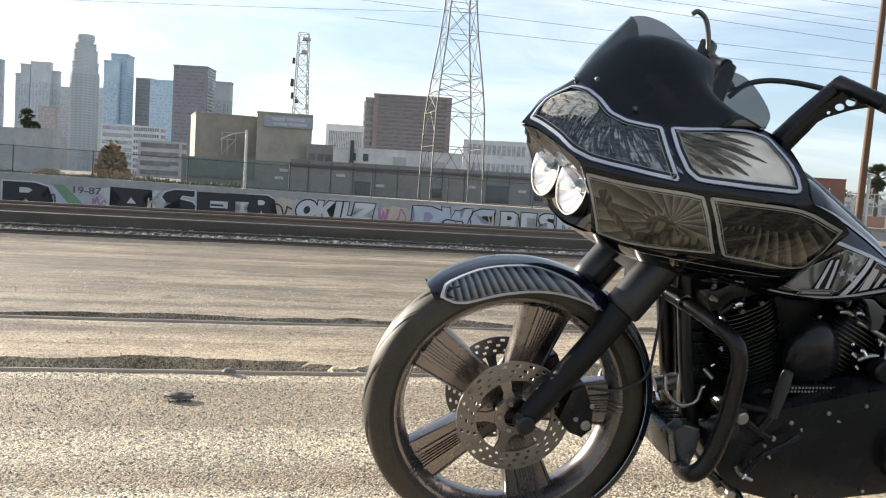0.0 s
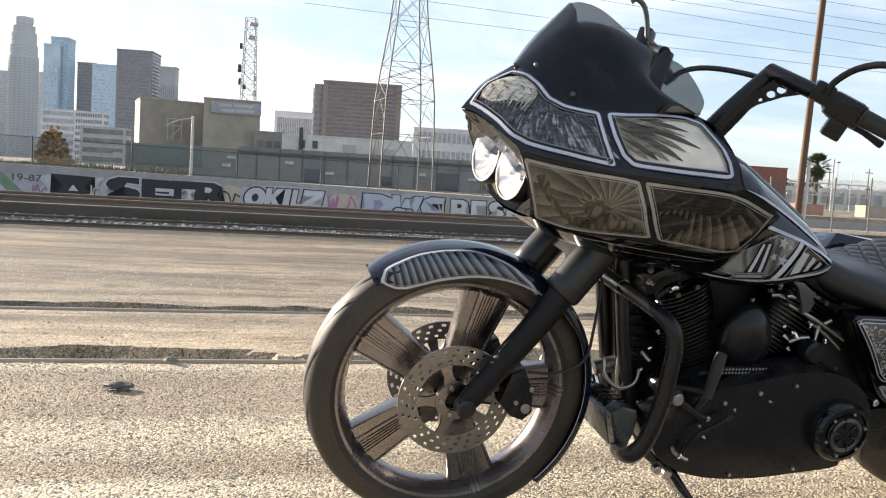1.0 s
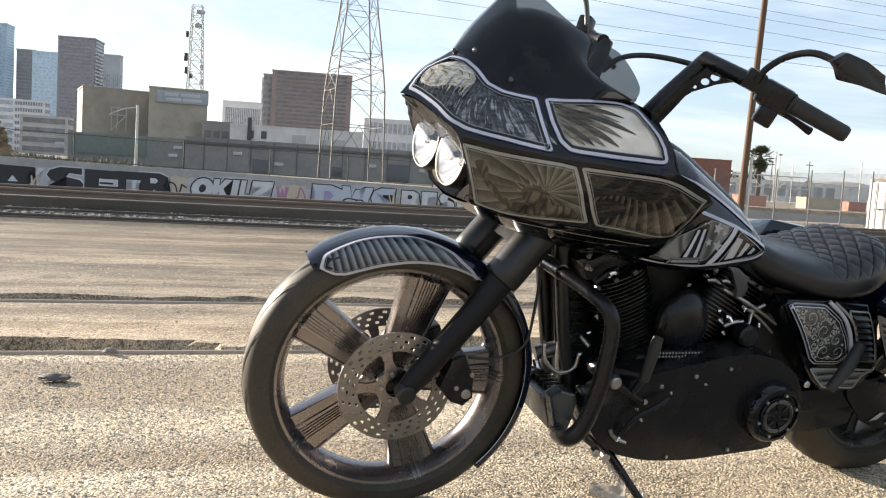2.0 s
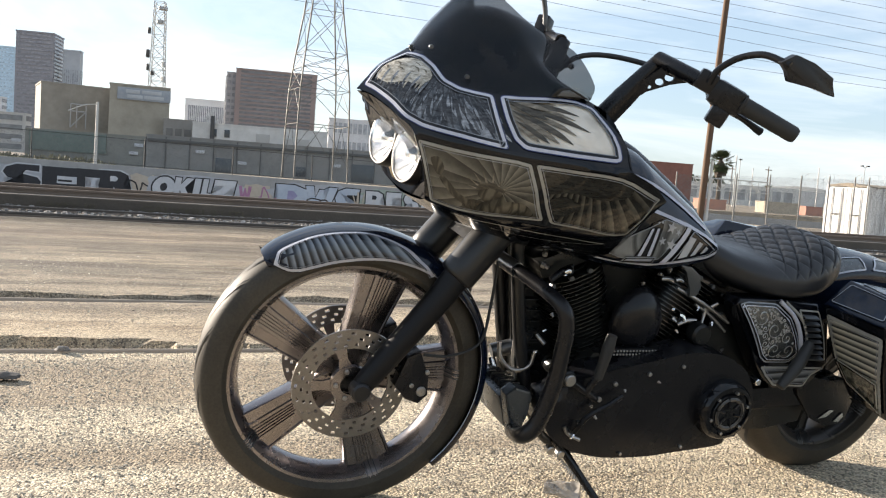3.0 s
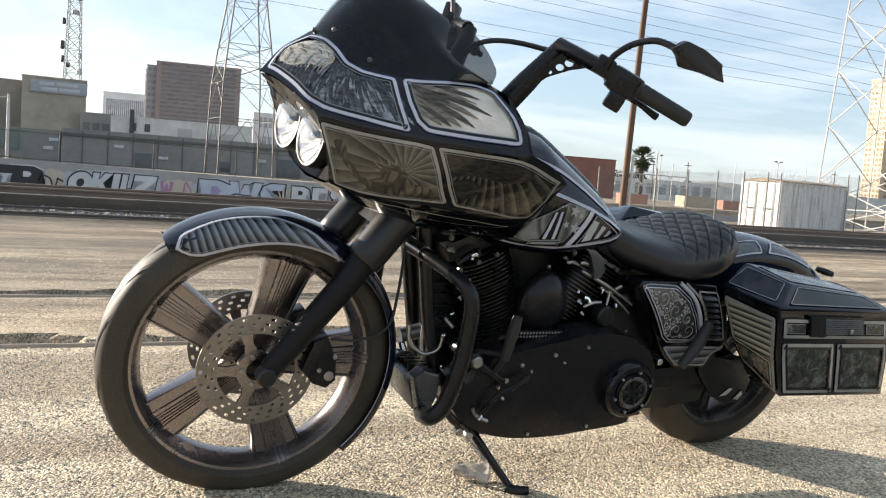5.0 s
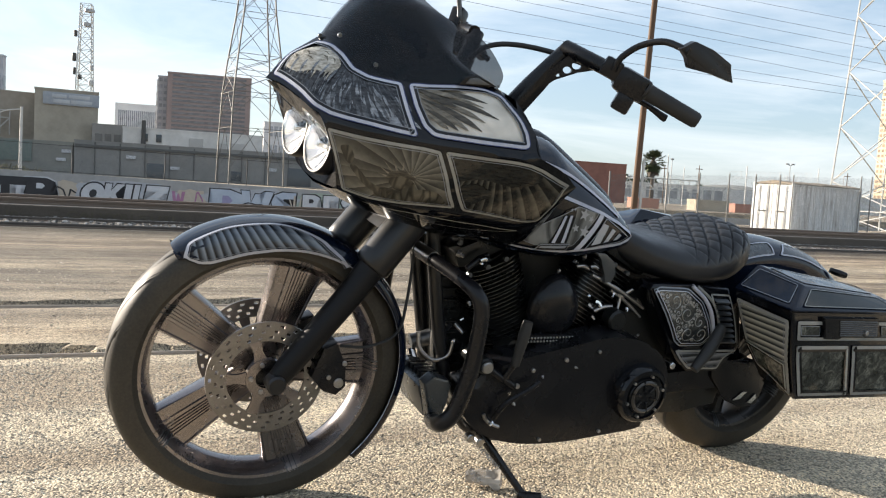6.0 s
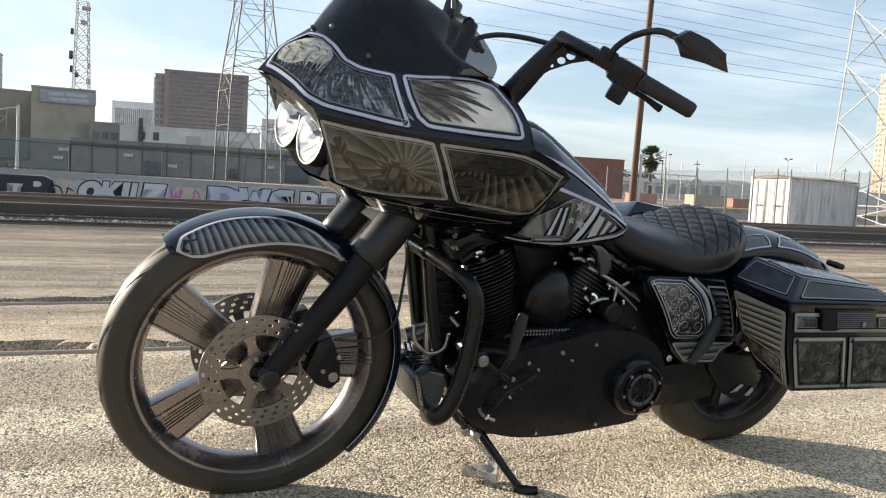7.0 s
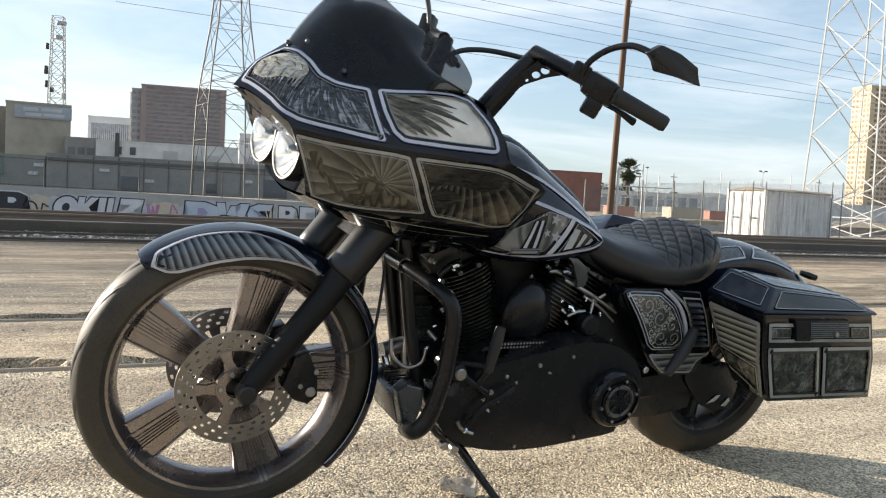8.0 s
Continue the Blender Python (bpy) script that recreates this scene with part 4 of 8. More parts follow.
def facing(f, a, b, e=0.004):
    """The outward normal of a mapped surface on the near side."""
    n = (f(a + e, b) - f(a - e, b)).cross(f(a, b + e) - f(a, b - e))
    if n.length < 1e-12:
        return Vector((0, -1, 0))
    n.normalize()
    if abs(n.x) > 0.80:
        return n if n.x < 0 else -n
    return n if n.y < 0.02 else -n


def closed_curve(poly, n, soft=0.35):
    """Points round a polygon with softly rounded corners."""
    out, k = [], len(poly)
    for i in range(k):
        a, b, c = Vector(poly[i - 1]), Vector(poly[i]), Vector(poly[(i + 1) % k])
        p, q = b.lerp(a, soft / 2), b.lerp(c, soft / 2)
        for j in range(n):
            t = j / n
            out.append(p.lerp(b, t).lerp(b.lerp(q, t), t))
        out.append(q)
    return out


def painted_panel(f, poly, fill, parent, lines, name="painted_panel", label="", lift=0.0012, soft=0.35, inset=0.0):
    """A painted field on a mapped surface, with border lines: (inset from, inset to, material)."""
    loop = closed_curve(poly, 4, soft)
    dense = []
    for i, p in enumerate(loop):
        q = loop[(i + 1) % len(loop)]
        m = max(1, int((f(p.x, p.y) - f(q.x, q.y)).length / 0.02))
        dense += [p.lerp(q, j / m) for j in range(m)]
    c = sum(dense, Vector((0, 0))) / len(dense)
    n = len(dense)
    if fill:
        bm = bm_new()
        rings = []
        for r in (1.0, 0.85, 0.7, 0.55, 0.4, 0.25, 0.1):
            ring = []
            for p in dense:
                q = c.lerp(p, r * (1 - inset))
                ring.append(f(q.x, q.y) + facing(f, q.x, q.y) * lift)
            rings.append(ring)
        vs = grid(bm, rings, close_u=True)
        bm.faces.new(vs[-1])
        fill = part(name, bm, fill, parent, label)
    pts = [f(p.x, p.y) for p in dense]
    nor = [facing(f, p.x, p.y) for p in dense]
    mid = f(c.x, c.y)
    sides = [nor[i].cross(pts[(i + 1) % n] - pts[i - 1]).normalized() for i in range(n)]
    turn = 1 if sum(s.dot(mid - p) for s, p in zip(sides, pts)) > 0 else -1
    for w0, w1, m in lines:
        bm = bm_new()
        rows = [[], []]
        for i in range(n):
            side = sides[i] * turn
            for row, w in zip(rows, (w0, w1)):
                row.append(pts[i] + side * w + nor[i] * (lift + 0.0020 + 0.15 * max(0.0, w)))
        grid(bm, rows, close_u=True)
        part("border_line", bm, m, parent)
    return fill


bm = bm_new()
patch(bm, [F_TOP, F_MID, F_CREASE], 64, 16)
patch(bm, [F_SIDE, F_SIDE_MID, F_BOTTOM], 46, 14)
patch(bm, [F_BOTTOM, F_BELLY, F_KEEL], 46, 10)
a = [spline_at(F_CREASE, i / 63) for i in range(27, 64)]
b = [spline_at(F_SIDE, i / 45) for i in range(37)]
a += [spline_at([F_CREASE[-1], L(0.55, 0.41, 0.975), F_SIDE[-1]], i / 9) for i in range(1, 10)]
b += [spline_at(F_SIDE, i / 45) for i in range(37, 46)]
grid(bm, [a, b])
# rear edge, turned in towards the dash
edge = [F_TOP[-1], L(0.451, 0.32, 1.114), L(0.47, 0.38, 1.06), L(0.477, 0.42, 1.004), L(0.55, 0.41, 0.975), F_SIDE[-1]]
inner = [p + Vector((0.03, 0.10, -0.01)) for p in edge]
grid(bm, [spline(edge, 24), spline(inner, 24)])
bmesh.ops.remove_doubles(bm, verts=bm.verts, dist=0.0012)
mirrored(bm)
fairing = part("fairing", bm, BLACK_PAINT, bike, "shark-nose fairing in gloss black with painted panels")
bm = bm_new()
patch(bm, [F_LIP, F_LAMP, F_CHIN], 24, 12)
mirrored(bm)
part("headlight_bezel", bm, BLACK_PAINT, fairing, "gloss black recess round the headlights")
for c in ((0.066, 0.078, 0.966), (0.078, -0.081, 0.953)):
    # axis forward and a little down: y of the turned profile runs into the nose
    m = Matrix.Translation(c) @ Matrix.Rotation(radians(6), 4, "Z") @ Matrix.Diagonal((1, 0.96, 0.90, 1)) @ Matrix.Rotation(radians(97), 4, "Y")

    def lathe(prof, sides=40, closed=True):
        bm = bm_new()
        turned(bm, prof, (0, 0, 0), "z", sides, closed=closed)
        bmesh.ops.transform(bm, matrix=m, verts=bm.verts)
        return bm
    lamp = part("headlight", lathe([(0.004, 0.024), (0.025, 0.021), (0.048, 0.013), (0.066, 0.002), (0.072, -0.004), (0.070, 0.012), (0.05, 0.034), (0.004, 0.052)]), REFLECTOR, fairing, "round chrome headlight under a clear lens")
    part("lamp_ring", lathe([(0.070, -0.002), (0.073, -0.006), (0.078, -0.006), (0.082, 0.002), (0.083, 0.02), (0.071, 0.02)]), BEZEL, lamp, "dull black ring")
    part("bulb_shield", lathe([(0.0005, -0.006), (0.010, -0.003), (0.014, 0.004), (0.017, 0.034), (0.0005, 0.036)], 20, False), CHROME, lamp)
    for k in range(10):
        a = 2 * math.pi * k / 10
        bm = bm_new()
        tube(bm, [m @ Vector((r * math.cos(a), r * math.sin(a), z)) for r, z in ((0.024, 0.020), (0.046, 0.012), (0.066, 0.001))], 0.0016, 8, 6)
        part("reflector_rib", bm, REFLECTOR, lamp)
    part("lens", lathe([(0.0005, -0.024), (0.025, -0.0225), (0.048, -0.017), (0.064, -0.010), (0.071, -0.004), (0.070, -0.002), (0.063, -0.007), (0.047, -0.014), (0.025, -0.0195), (0.0005, -0.021)], 40, False), CLEAR, lamp, "clear lens").visible_shadow = False

UPPER, LOWER = skin([F_TOP, F_MID, F_CREASE]), skin([F_SIDE, F_SIDE_MID, F_BOTTOM])
BLUE_LINE = gloss_paint("dark_blue_edge_line", (0.018, 0.024, 0.075), (0.030, 0.040, 0.11))
SILVER_SET = [(-0.0022, 0.0, BLUE_LINE), (0.0, 0.0074, SILVER_LINE), (0.0074, 0.0135, BLACK_PAINT), (0.0135, 0.0152, GREY_LINE)]
DULL_SET = [(0.0, 0.007, CREAM_LINE), (0.010, 0.0115, GREY_LINE)]
painted_panel(UPPER, [(0.05, 0.90), (0.25, 0.93), (0.402, 0.945), (0.469, 0.965), (0.57, 0.936), (0.693, 0.945), (0.667, 0.556), (0.641, 0.06), (0.513, 0.06), (0.403, 0.03), (0.295, 0.03), (0.189, 0.04), (0.07, 0.10), (0.03, 0.45)],
              ART_EAGLE, fairing, SILVER_SET, label="airbrushed grey plumage", soft=0.25)
quills = random.Random(23)
for tier, (t0, ln, s0, s1, wide, tones) in enumerate(((0.60, 0.30, 0.26, 0.655, 0.0040, (QUILL_LIGHT, QUILL_MID, QUILL_LIGHT, ART_EAGLE)), (0.44, 0.30, 0.30, 0.645, 0.0040, (QUILL_MID, QUILL_LIGHT, ART_EAGLE)), (0.30, 0.26, 0.33, 0.635, 0.0038, (QUILL_MID, ART_EAGLE, QUILL_LIGHT)), (0.17, 0.22, 0.38, 0.620, 0.0036, (QUILL_MID, ART_EAGLE)),
                                                  (0.07, 0.18, 0.42, 0.610, 0.0034, (ART_EAGLE, QUILL_MID)), (0.70, 0.20, 0.12, 0.36, 0.006, (QUILL_MID, ART_EAGLE)), (0.56, 0.20, 0.12, 0.36, 0.006, (QUILL_MID, ART_EAGLE)))):
    x, i = s0, 0
    while x < s1:
        w = wide * quills.uniform(0.7, 1.5)
        lean = 0.10 * (x - 0.22) + quills.gauss(0, 0.006)
        start = t0 + quills.uniform(-0.05, 0.05) - 0.10 * (x - 0.45)
        y1 = min(0.91, start + ln * quills.uniform(0.6, 1.2))
        d = y1 - start
        bend = quills.uniform(-0.004, 0.008)
        leaf = [(x, start), (x + 0.35 * lean + w, start + 0.30 * d), (x + 0.75 * lean + w + bend, start + 0.72 * d), (x + lean + bend, y1), (x + 0.70 * lean - 0.5 * w, start + 0.75 * d), (x + 0.35 * lean - 0.6 * w, start + 0.35 * d)]
        painted_panel(UPPER, leaf, quills.choice(tones), fairing, [], "painted_quill", lift=0.0014 + 0.0003 * tier + 0.00006 * (i % 4), soft=0.35)
        x += w * quills.uniform(1.3, 2.4)
        i += 1
painted_panel(UPPER, [(0.10, 0.70), (0.20, 0.74), (0.28, 0.60), (0.36, 0.46), (0.37, 0.20), (0.28, 0.13), (0.16, 0.15), (0.08, 0.40)], ART_HEAD, fairing, [], label="airbrushed pale plumage", lift=0.0042, soft=0.8)
for i in range(16):
    x = 0.10 + 0.018 * i
    y = 0.56 - 0.020 * max(0, i - 6) - 0.02 * (i % 3)
    ln = 0.20 + 0.05 * math.sin(2.7 * i)
    leaf = [(x, y - 0.10), (x + 0.012, y), (x + 0.016, y + 0.6 * ln), (x + 0.018, y + ln), (x + 0.006, y + 0.6 * ln), (x - 0.003, y)]
    painted_panel(UPPER, leaf, ART_HEAD if i % 3 else QUILL_LIGHT, fairing, [], "painted_plume", lift=0.0044 + 0.0001 * (i % 4), soft=0.5)
for i, (x, y, w, h) in enumerate(((0.16, 0.34, 0.030, 0.05), (0.20, 0.42, 0.040, 0.04), (0.27, 0.30, 0.030, 0.06), (0.12, 0.46, 0.025, 0.05), (0.31, 0.24, 0.025, 0.05), (0.24, 0.22, 0.035, 0.03))):
    painted_panel(UPPER, [(x - w, y), (x, y - 0.4 * h), (x + w, y + h), (x, y + 0.3 * h)], PLUME_MID, fairing, [], "painted_stroke", lift=0.0054, soft=0.5)
painted_panel(UPPER, [(0.667, 0.037), (0.813, 0.03), (0.935, 0.041), (0.985, 0.107), (0.981, 0.366), (0.977, 0.884), (0.86, 0.907), (0.736, 0.895), (0.708, 0.778), (0.684, 0.487)],
              ART_WING, fairing, SILVER_SET, label="airbrushed cream wing with dark strokes", soft=0.4)
painted_panel(LOWER, [(0.012, 0.05), (0.2, 0.03), (0.4, 0.02), (0.455, 0.041), (0.499, 0.402), (0.539, 0.851), (0.359, 0.935), (0.183, 0.96), (0.035, 0.96), (0.012, 0.52)],
              ART_RAYS, fairing, DULL_SET, label="airbrushed olive sunrays", soft=0.2)
def quad_uv(corners):
    """Panel co-ordinates (0 to 1 across and down) to those of the skin below."""
    a, b, c, d = (Vector(p) for p in corners)
    return lambda x, y: tuple(a.lerp(b, x).lerp(d.lerp(c, x), y))


FIG = quad_uv([(0.03, 0.06), (0.45, 0.05), (0.53, 0.90), (0.035, 0.95)])
for shape, name in (([(0.33, 0.96), (0.40, 0.78), (0.50, 0.74), (0.60, 0.80), (0.70, 0.74), (0.84, 0.66), (0.95, 0.72), (0.98, 0.96)], "drapery"), ([(0.10, 0.52), (0.17, 0.44), (0.32, 0.70), (0.46, 0.80), (0.42, 0.93), (0.26, 0.80)], "raised_arm"),
                    ([(0.04, 0.22), (0.18, 0.16), (0.20, 0.34), (0.14, 0.48), (0.08, 0.46)], "torch"), ([(0.50, 0.62), (0.56, 0.50), (0.66, 0.48), (0.74, 0.58), (0.76, 0.72), (0.66, 0.80), (0.56, 0.76)], "plain_head")):
    painted_panel(LOWER, [FIG(*p) for p in shape], ART_FIGURE, fairing, [], name, "plain airbrushed shape", lift=0.0018, soft=0.7)
for k in range(7):
    a = radians(165 - 22 * k)
    painted_panel(LOWER, [FIG(0.62 + 0.13 * math.cos(a + 0.09), 0.58 - 0.16 * math.sin(a + 0.09)), FIG(0.62 + 0.25 * math.cos(a), 0.58 - 0.36 * math.sin(a)), FIG(0.62 + 0.13 * math.cos(a - 0.09), 0.58 - 0.16 * math.sin(a - 0.09))], PLUME_MID, fairing, [], "painted_spike", lift=0.0018, soft=0.05)
painted_panel(LOWER, [FIG(*p) for p in ((0.49, 0.58), (0.54, 0.44), (0.66, 0.40), (0.76, 0.50), (0.74, 0.55), (0.65, 0.47), (0.56, 0.50))], PLUME_DARK, fairing, [], "painted_band", lift=0.0024, soft=0.3)
painted_panel(LOWER, [(0.471, 0.033), (0.602, 0.03), (0.786, 0.03), (0.835, 0.04), (0.966, 0.13), (0.885, 0.741), (0.824, 0.97), (0.695, 0.89), (0.561, 0.872), (0.521, 0.431)],
              ART_FAN, fairing, DULL_SET, label="airbrushed dark fan of feathers", soft=0.2)
for i, shape in enumerate(([(0.50, 0.09), (0.60, 0.06), (0.76, 0.06), (0.84, 0.10), (0.80, 0.30), (0.71, 0.40), (0.62, 0.34), (0.535, 0.44)], [(0.54, 0.50), (0.60, 0.40), (0.66, 0.52), (0.61, 0.72), (0.565, 0.78)])):
    painted_panel(LOWER, shape, PLUME_BLACK, fairing, [], "painted_shade_plume", lift=0.0019 + 0.0003 * i, soft=0.7)
PLUME = quad_uv([(0.675, 0.08), (0.975, 0.10), (0.965, 0.82), (0.725, 0.80)])
for i, (x0, y0, x1, y1, w) in enumerate(((0.02, 0.02, 0.62, 0.10, 0.05), (0.02, 0.04, 0.80, 0.27, 0.06), (0.02, 0.10, 0.72, 0.40, 0.05), (0.02, 0.14, 0.82, 0.60, 0.06), (0.02, 0.20, 0.66, 0.74, 0.055), (0.02, 0.30, 0.60, 0.93, 0.055), (0.02, 0.42, 0.45, 0.96, 0.05), (0.02, 0.56, 0.33, 0.97, 0.045), (0.02, 0.70, 0.22, 0.97, 0.04), (0.02, 0.06, 0.40, 0.50, 0.07), (0.02, 0.02, 0.50, 0.28, 0.06))):
    dx, dy = x1 - x0, y1 - y0
    w *= 1.35
    nx, ny = -dy * w / math.hypot(dx, dy), dx * w / math.hypot(dx, dy)
    bow = 0.04
    leaf = [(x0, y0), (x0 + 0.35 * dx + 0.7 * nx, y0 + 0.35 * dy + 0.7 * ny - bow), (x0 + 0.75 * dx + nx, y0 + 0.75 * dy + ny - bow), (x1, y1), (x0 + 0.75 * dx - 0.5 * nx, y0 + 0.75 * dy - 0.5 * ny - bow), (x0 + 0.35 * dx - 0.7 * nx, y0 + 0.35 * dy - 0.7 * ny - bow)]
    painted_panel(UPPER, [PLUME(*p) for p in leaf], PLUME_MID if i % 2 == 0 else PLUME_DARK, fairing, [], "painted_plume", lift=0.0016 + 0.0003 * i, soft=0.5)
BELLYF = skin([F_BOTTOM, F_BELLY, F_KEEL])
painted_panel(BELLYF, [(0.12, 0.10), (0.4, 0.06), (0.78, 0.08), (0.6, 0.18), (0.4, 0.20)], None, fairing, [(0.0, 0.003, CREAM_LINE)], soft=0.5)

# smoked screen and the dash behind it
W_MID = [L(0.122, 0, 1.262), L(0.136, 0.06, 1.260), L(0.165, 0.115, 1.250), L(0.20, 0.165, 1.215), L(0.25, 0.21, 1.195), L(0.31, 0.25, 1.190), L(0.37, 0.275, 1.175), L(0.42, 0.285, 1.142)]
W_EDGE = [L(0.195, 0, 1.352), L(0.215, 0.04, 1.355), L(0.25, 0.08, 1.340), L(0.297, 0.15, 1.292), L(0.35, 0.20, 1.258), L(0.39, 0.24, 1.235), L(0.428, 0.275, 1.175), L(0.422, 0.283, 1.139)]
bm = bm_new()
base = [p + Vector((0, 0, -0.004)) for p in F_TOP]
screen = skin([base, W_MID, W_EDGE])
half = [[screen(i / 55, j / 19) for i in range(56)] for j in range(20)]
sheet(bm, [[Vector((p.x, -p.y, p.z)) for p in reversed(r)] + r[1:] for r in half], 0.004)
part("windscreen", bm, SMOKED, bike, "dark smoked acrylic windscreen")
bm = bm_new()
# hood of the dash, line by line outward: front foot, crest, rear edge (u, w of each)
HOOD_V = [0, 0.05, 0.10, 0.14, 0.17, 0.20, 0.23, 0.26, 0.278]
HOOD_FOOT = [(0.078, 1.180), (0.088, 1.176), (0.108, 1.160), (0.124, 1.138), (0.145, 1.126), (0.172, 1.120), (0.215, 1.120), (0.285, 1.124), (0.395, 1.130)]
HOOD_CREST = [(0.255, 1.316), (0.258, 1.312), (0.265, 1.296), (0.274, 1.268), (0.285, 1.236), (0.300, 1.204), (0.320, 1.181), (0.350, 1.162), (0.402, 1.142)]
HOOD_REAR = [(0.405, 1.272), (0.400, 1.268), (0.378, 1.250), (0.358, 1.222), (0.352, 1.196), (0.368, 1.174), (0.390, 1.158), (0.405, 1.147), (0.414, 1.134)]
lines = []
for v, foot, crest, rear in zip(HOOD_V, HOOD_FOOT, HOOD_CREST, HOOD_REAR):
    swell = 0.016 * (1 - v / 0.28)
    mid = ((foot[0] + crest[0]) / 2 - swell, (foot[1] + crest[1]) / 2 + swell)
    lines.append(spline([L(foot[0], v, foot[1]), L(mid[0], v, mid[1]), L(crest[0], v, crest[1]), L(rear[0], v * 0.98, rear[1]), L(rear[0] - 0.012, v * 0.9, rear[1] - 0.035), L(rear[0] - 0.03, v * 0.8, rear[1] - 0.10)], 36))
across = [spline([ln[i] for ln in lines], 34) for i in range(36)]
grid(bm, across)
mirrored(bm)
part("dash", bm, DASH_BLACK, bike, "gloss black dash hood behind the screen")
for u, v, w in ((0.094, 0.095, 1.204), (0.154, 0.186, 1.152), (0.074, 0.012, 1.196)):
    bm = bm_new()
    disc(bm, (u, w), 0.005, -v - 0.005, -v + 0.004, 12)
    part("screen_bolt", bm, GUNMETAL, bike)
bm = bm_new()
slab(bm, [(0.315, 1.136), (0.335, 1.158), (0.36, 1.162), (0.39, 1.15), (0.415, 1.14)], -0.288, -0.278, 0.003)
vent = part("screen_vent", bm, MATT_BLACK, bike, "slotted vent at the foot of the screen")
bm = bm_new()
slab(bm, [(0.33, 1.14), (0.342, 1.153), (0.36, 1.156), (0.395, 1.143)], -0.291, -0.286, 0.002)
part("vent_plate", bm, GUNMETAL, vent)

# ---- tank ----
T_U = [0.48, 0.60, 0.72, 0.83, 0.93, 1.0, 1.04]
T_HW = [0.17, 0.195, 0.193, 0.182, 0.16, 0.135, 0.075]
T_TOP = [1.00, 1.03, 1.015, 0.945, 0.88, 0.815, 0.775]
T_BOT = [0.737, 0.702, 0.684, 0.688, 0.704, 0.724, 0.747]


def tank_side(u, w):
    hw, zt, zb = (float(np.interp(u, T_U, a)) for a in (T_HW, T_TOP, T_BOT))
    k = (w - (zb + 0.42 * (zt - zb))) / ((0.58 if w > zb + 0.42 * (zt - zb) else 0.42) * (zt - zb))
    return Vector((u, -hw * max(0.0, 1 - min(1.0, abs(k)) ** (2.4 if k > 0 else 5.0)) ** (1 / 2.0), w))


bm = bm_new()
rings = []
for u in [T_U[0] + (T_U[-1] - T_U[0]) * i / 25 for i in range(26)]:
    zt, zb = float(np.interp(u, T_U, T_TOP)), float(np.interp(u, T_U, T_BOT))
    half = [tank_side(u, zb + (zt - zb) * (0.5 - 0.5 * math.cos(math.pi * i / 16))) for i in range(17)]
    rings.append(half + [Vector((p.x, -p.y, p.z)) for p in reversed(half[1:-1])])
loft(bm, rings)
tank = part("fuel_tank", bm, NAVY_PAINT, bike, "stretched fuel tank in blue-black with a flag motif")
TANK_OUT = [(0.761, 0.870), (0.859, 0.840), (0.932, 0.811), (0.995, 0.779), (1.003, 0.764), (0.987, 0.753), (0.954, 0.745), (0.856, 0.737), (0.747, 0.727), (0.640, 0.734), (0.540, 0.750), (0.510, 0.805), (0.560, 0.885), (0.690, 0.890)]
painted_panel(tank_side, TANK_OUT, BLACK_PAINT, tank, [(0.0, 0.010, SILVER_LINE)], soft=0.2, label="black field within a silver line")
painted_panel(tank_side, [(0.766, 0.855), (0.845, 0.835), (0.768, 0.747), (0.650, 0.749), (0.590, 0.767), (0.655, 0.805)], ART_STARS, tank, [(0.0, 0.002, GREY_LINE)], lift=0.0030, soft=0.15, label="airbrushed grey field")
# slanted bar between the two fields
painted_panel(tank_side, [(0.856, 0.839), (0.871, 0.832), (0.798, 0.735), (0.777, 0.734)], SILVER_LINE, tank, [], "divider_line", lift=0.0034, soft=0.05)
painted_panel(tank_side, [(0.877, 0.823), (0.983, 0.767), (0.951, 0.756), (0.812, 0.740)], BLACK_PAINT, tank, [(0.0, 0.0025, GREY_LINE)], lift=0.0034, soft=0.12, label="black field with flag stripes")
for stripe in ([(0.864, 0.809), (0.890, 0.802), (0.866, 0.754), (0.832, 0.749)], [(0.905, 0.794), (0.921, 0.787), (0.896, 0.758), (0.879, 0.755)], [(0.936, 0.780), (0.949, 0.773), (0.933, 0.763), (0.916, 0.760)]):
    painted_panel(tank_side, stripe, FLAG_GREY, tank, [], "flag_stripe", lift=0.0050, soft=0.08)
# upright black bar with two pale stripes on a plain badge
painted_panel(tank_side, [(0.724, 0.843), (0.762, 0.855), (0.761, 0.833), (0.746, 0.757), (0.688, 0.755), (0.708, 0.797)], BLACK_PAINT, tank, [], "dark_bar", lift=0.0046, soft=0.1)
for stripe in ([(0.723, 0.830), (0.731, 0.830), (0.707, 0.757), (0.696, 0.757)], [(0.741, 0.831), (0.750, 0.831), (0.736, 0.757), (0.725, 0.757)]):
    painted_panel(tank_side, stripe, SILVER_LINE, tank, [], "flag_stripe", lift=0.0060, soft=0.05)
painted_panel(tank_side, [(0.662, 0.754), (0.757, 0.755), (0.750, 0.737), (0.653, 0.737)], BLACK_PAINT, tank, [(0.0, 0.0025, GREY_LINE)], "badge", lift=0.0056, soft=0.1, label="black badge with one plain grey bar")
painted_panel(tank_side, [(0.668, 0.749), (0.748, 0.750), (0.745, 0.743), (0.664, 0.743)], GREY_LINE, tank, [], "badge_bar", lift=0.0068, soft=0.05)
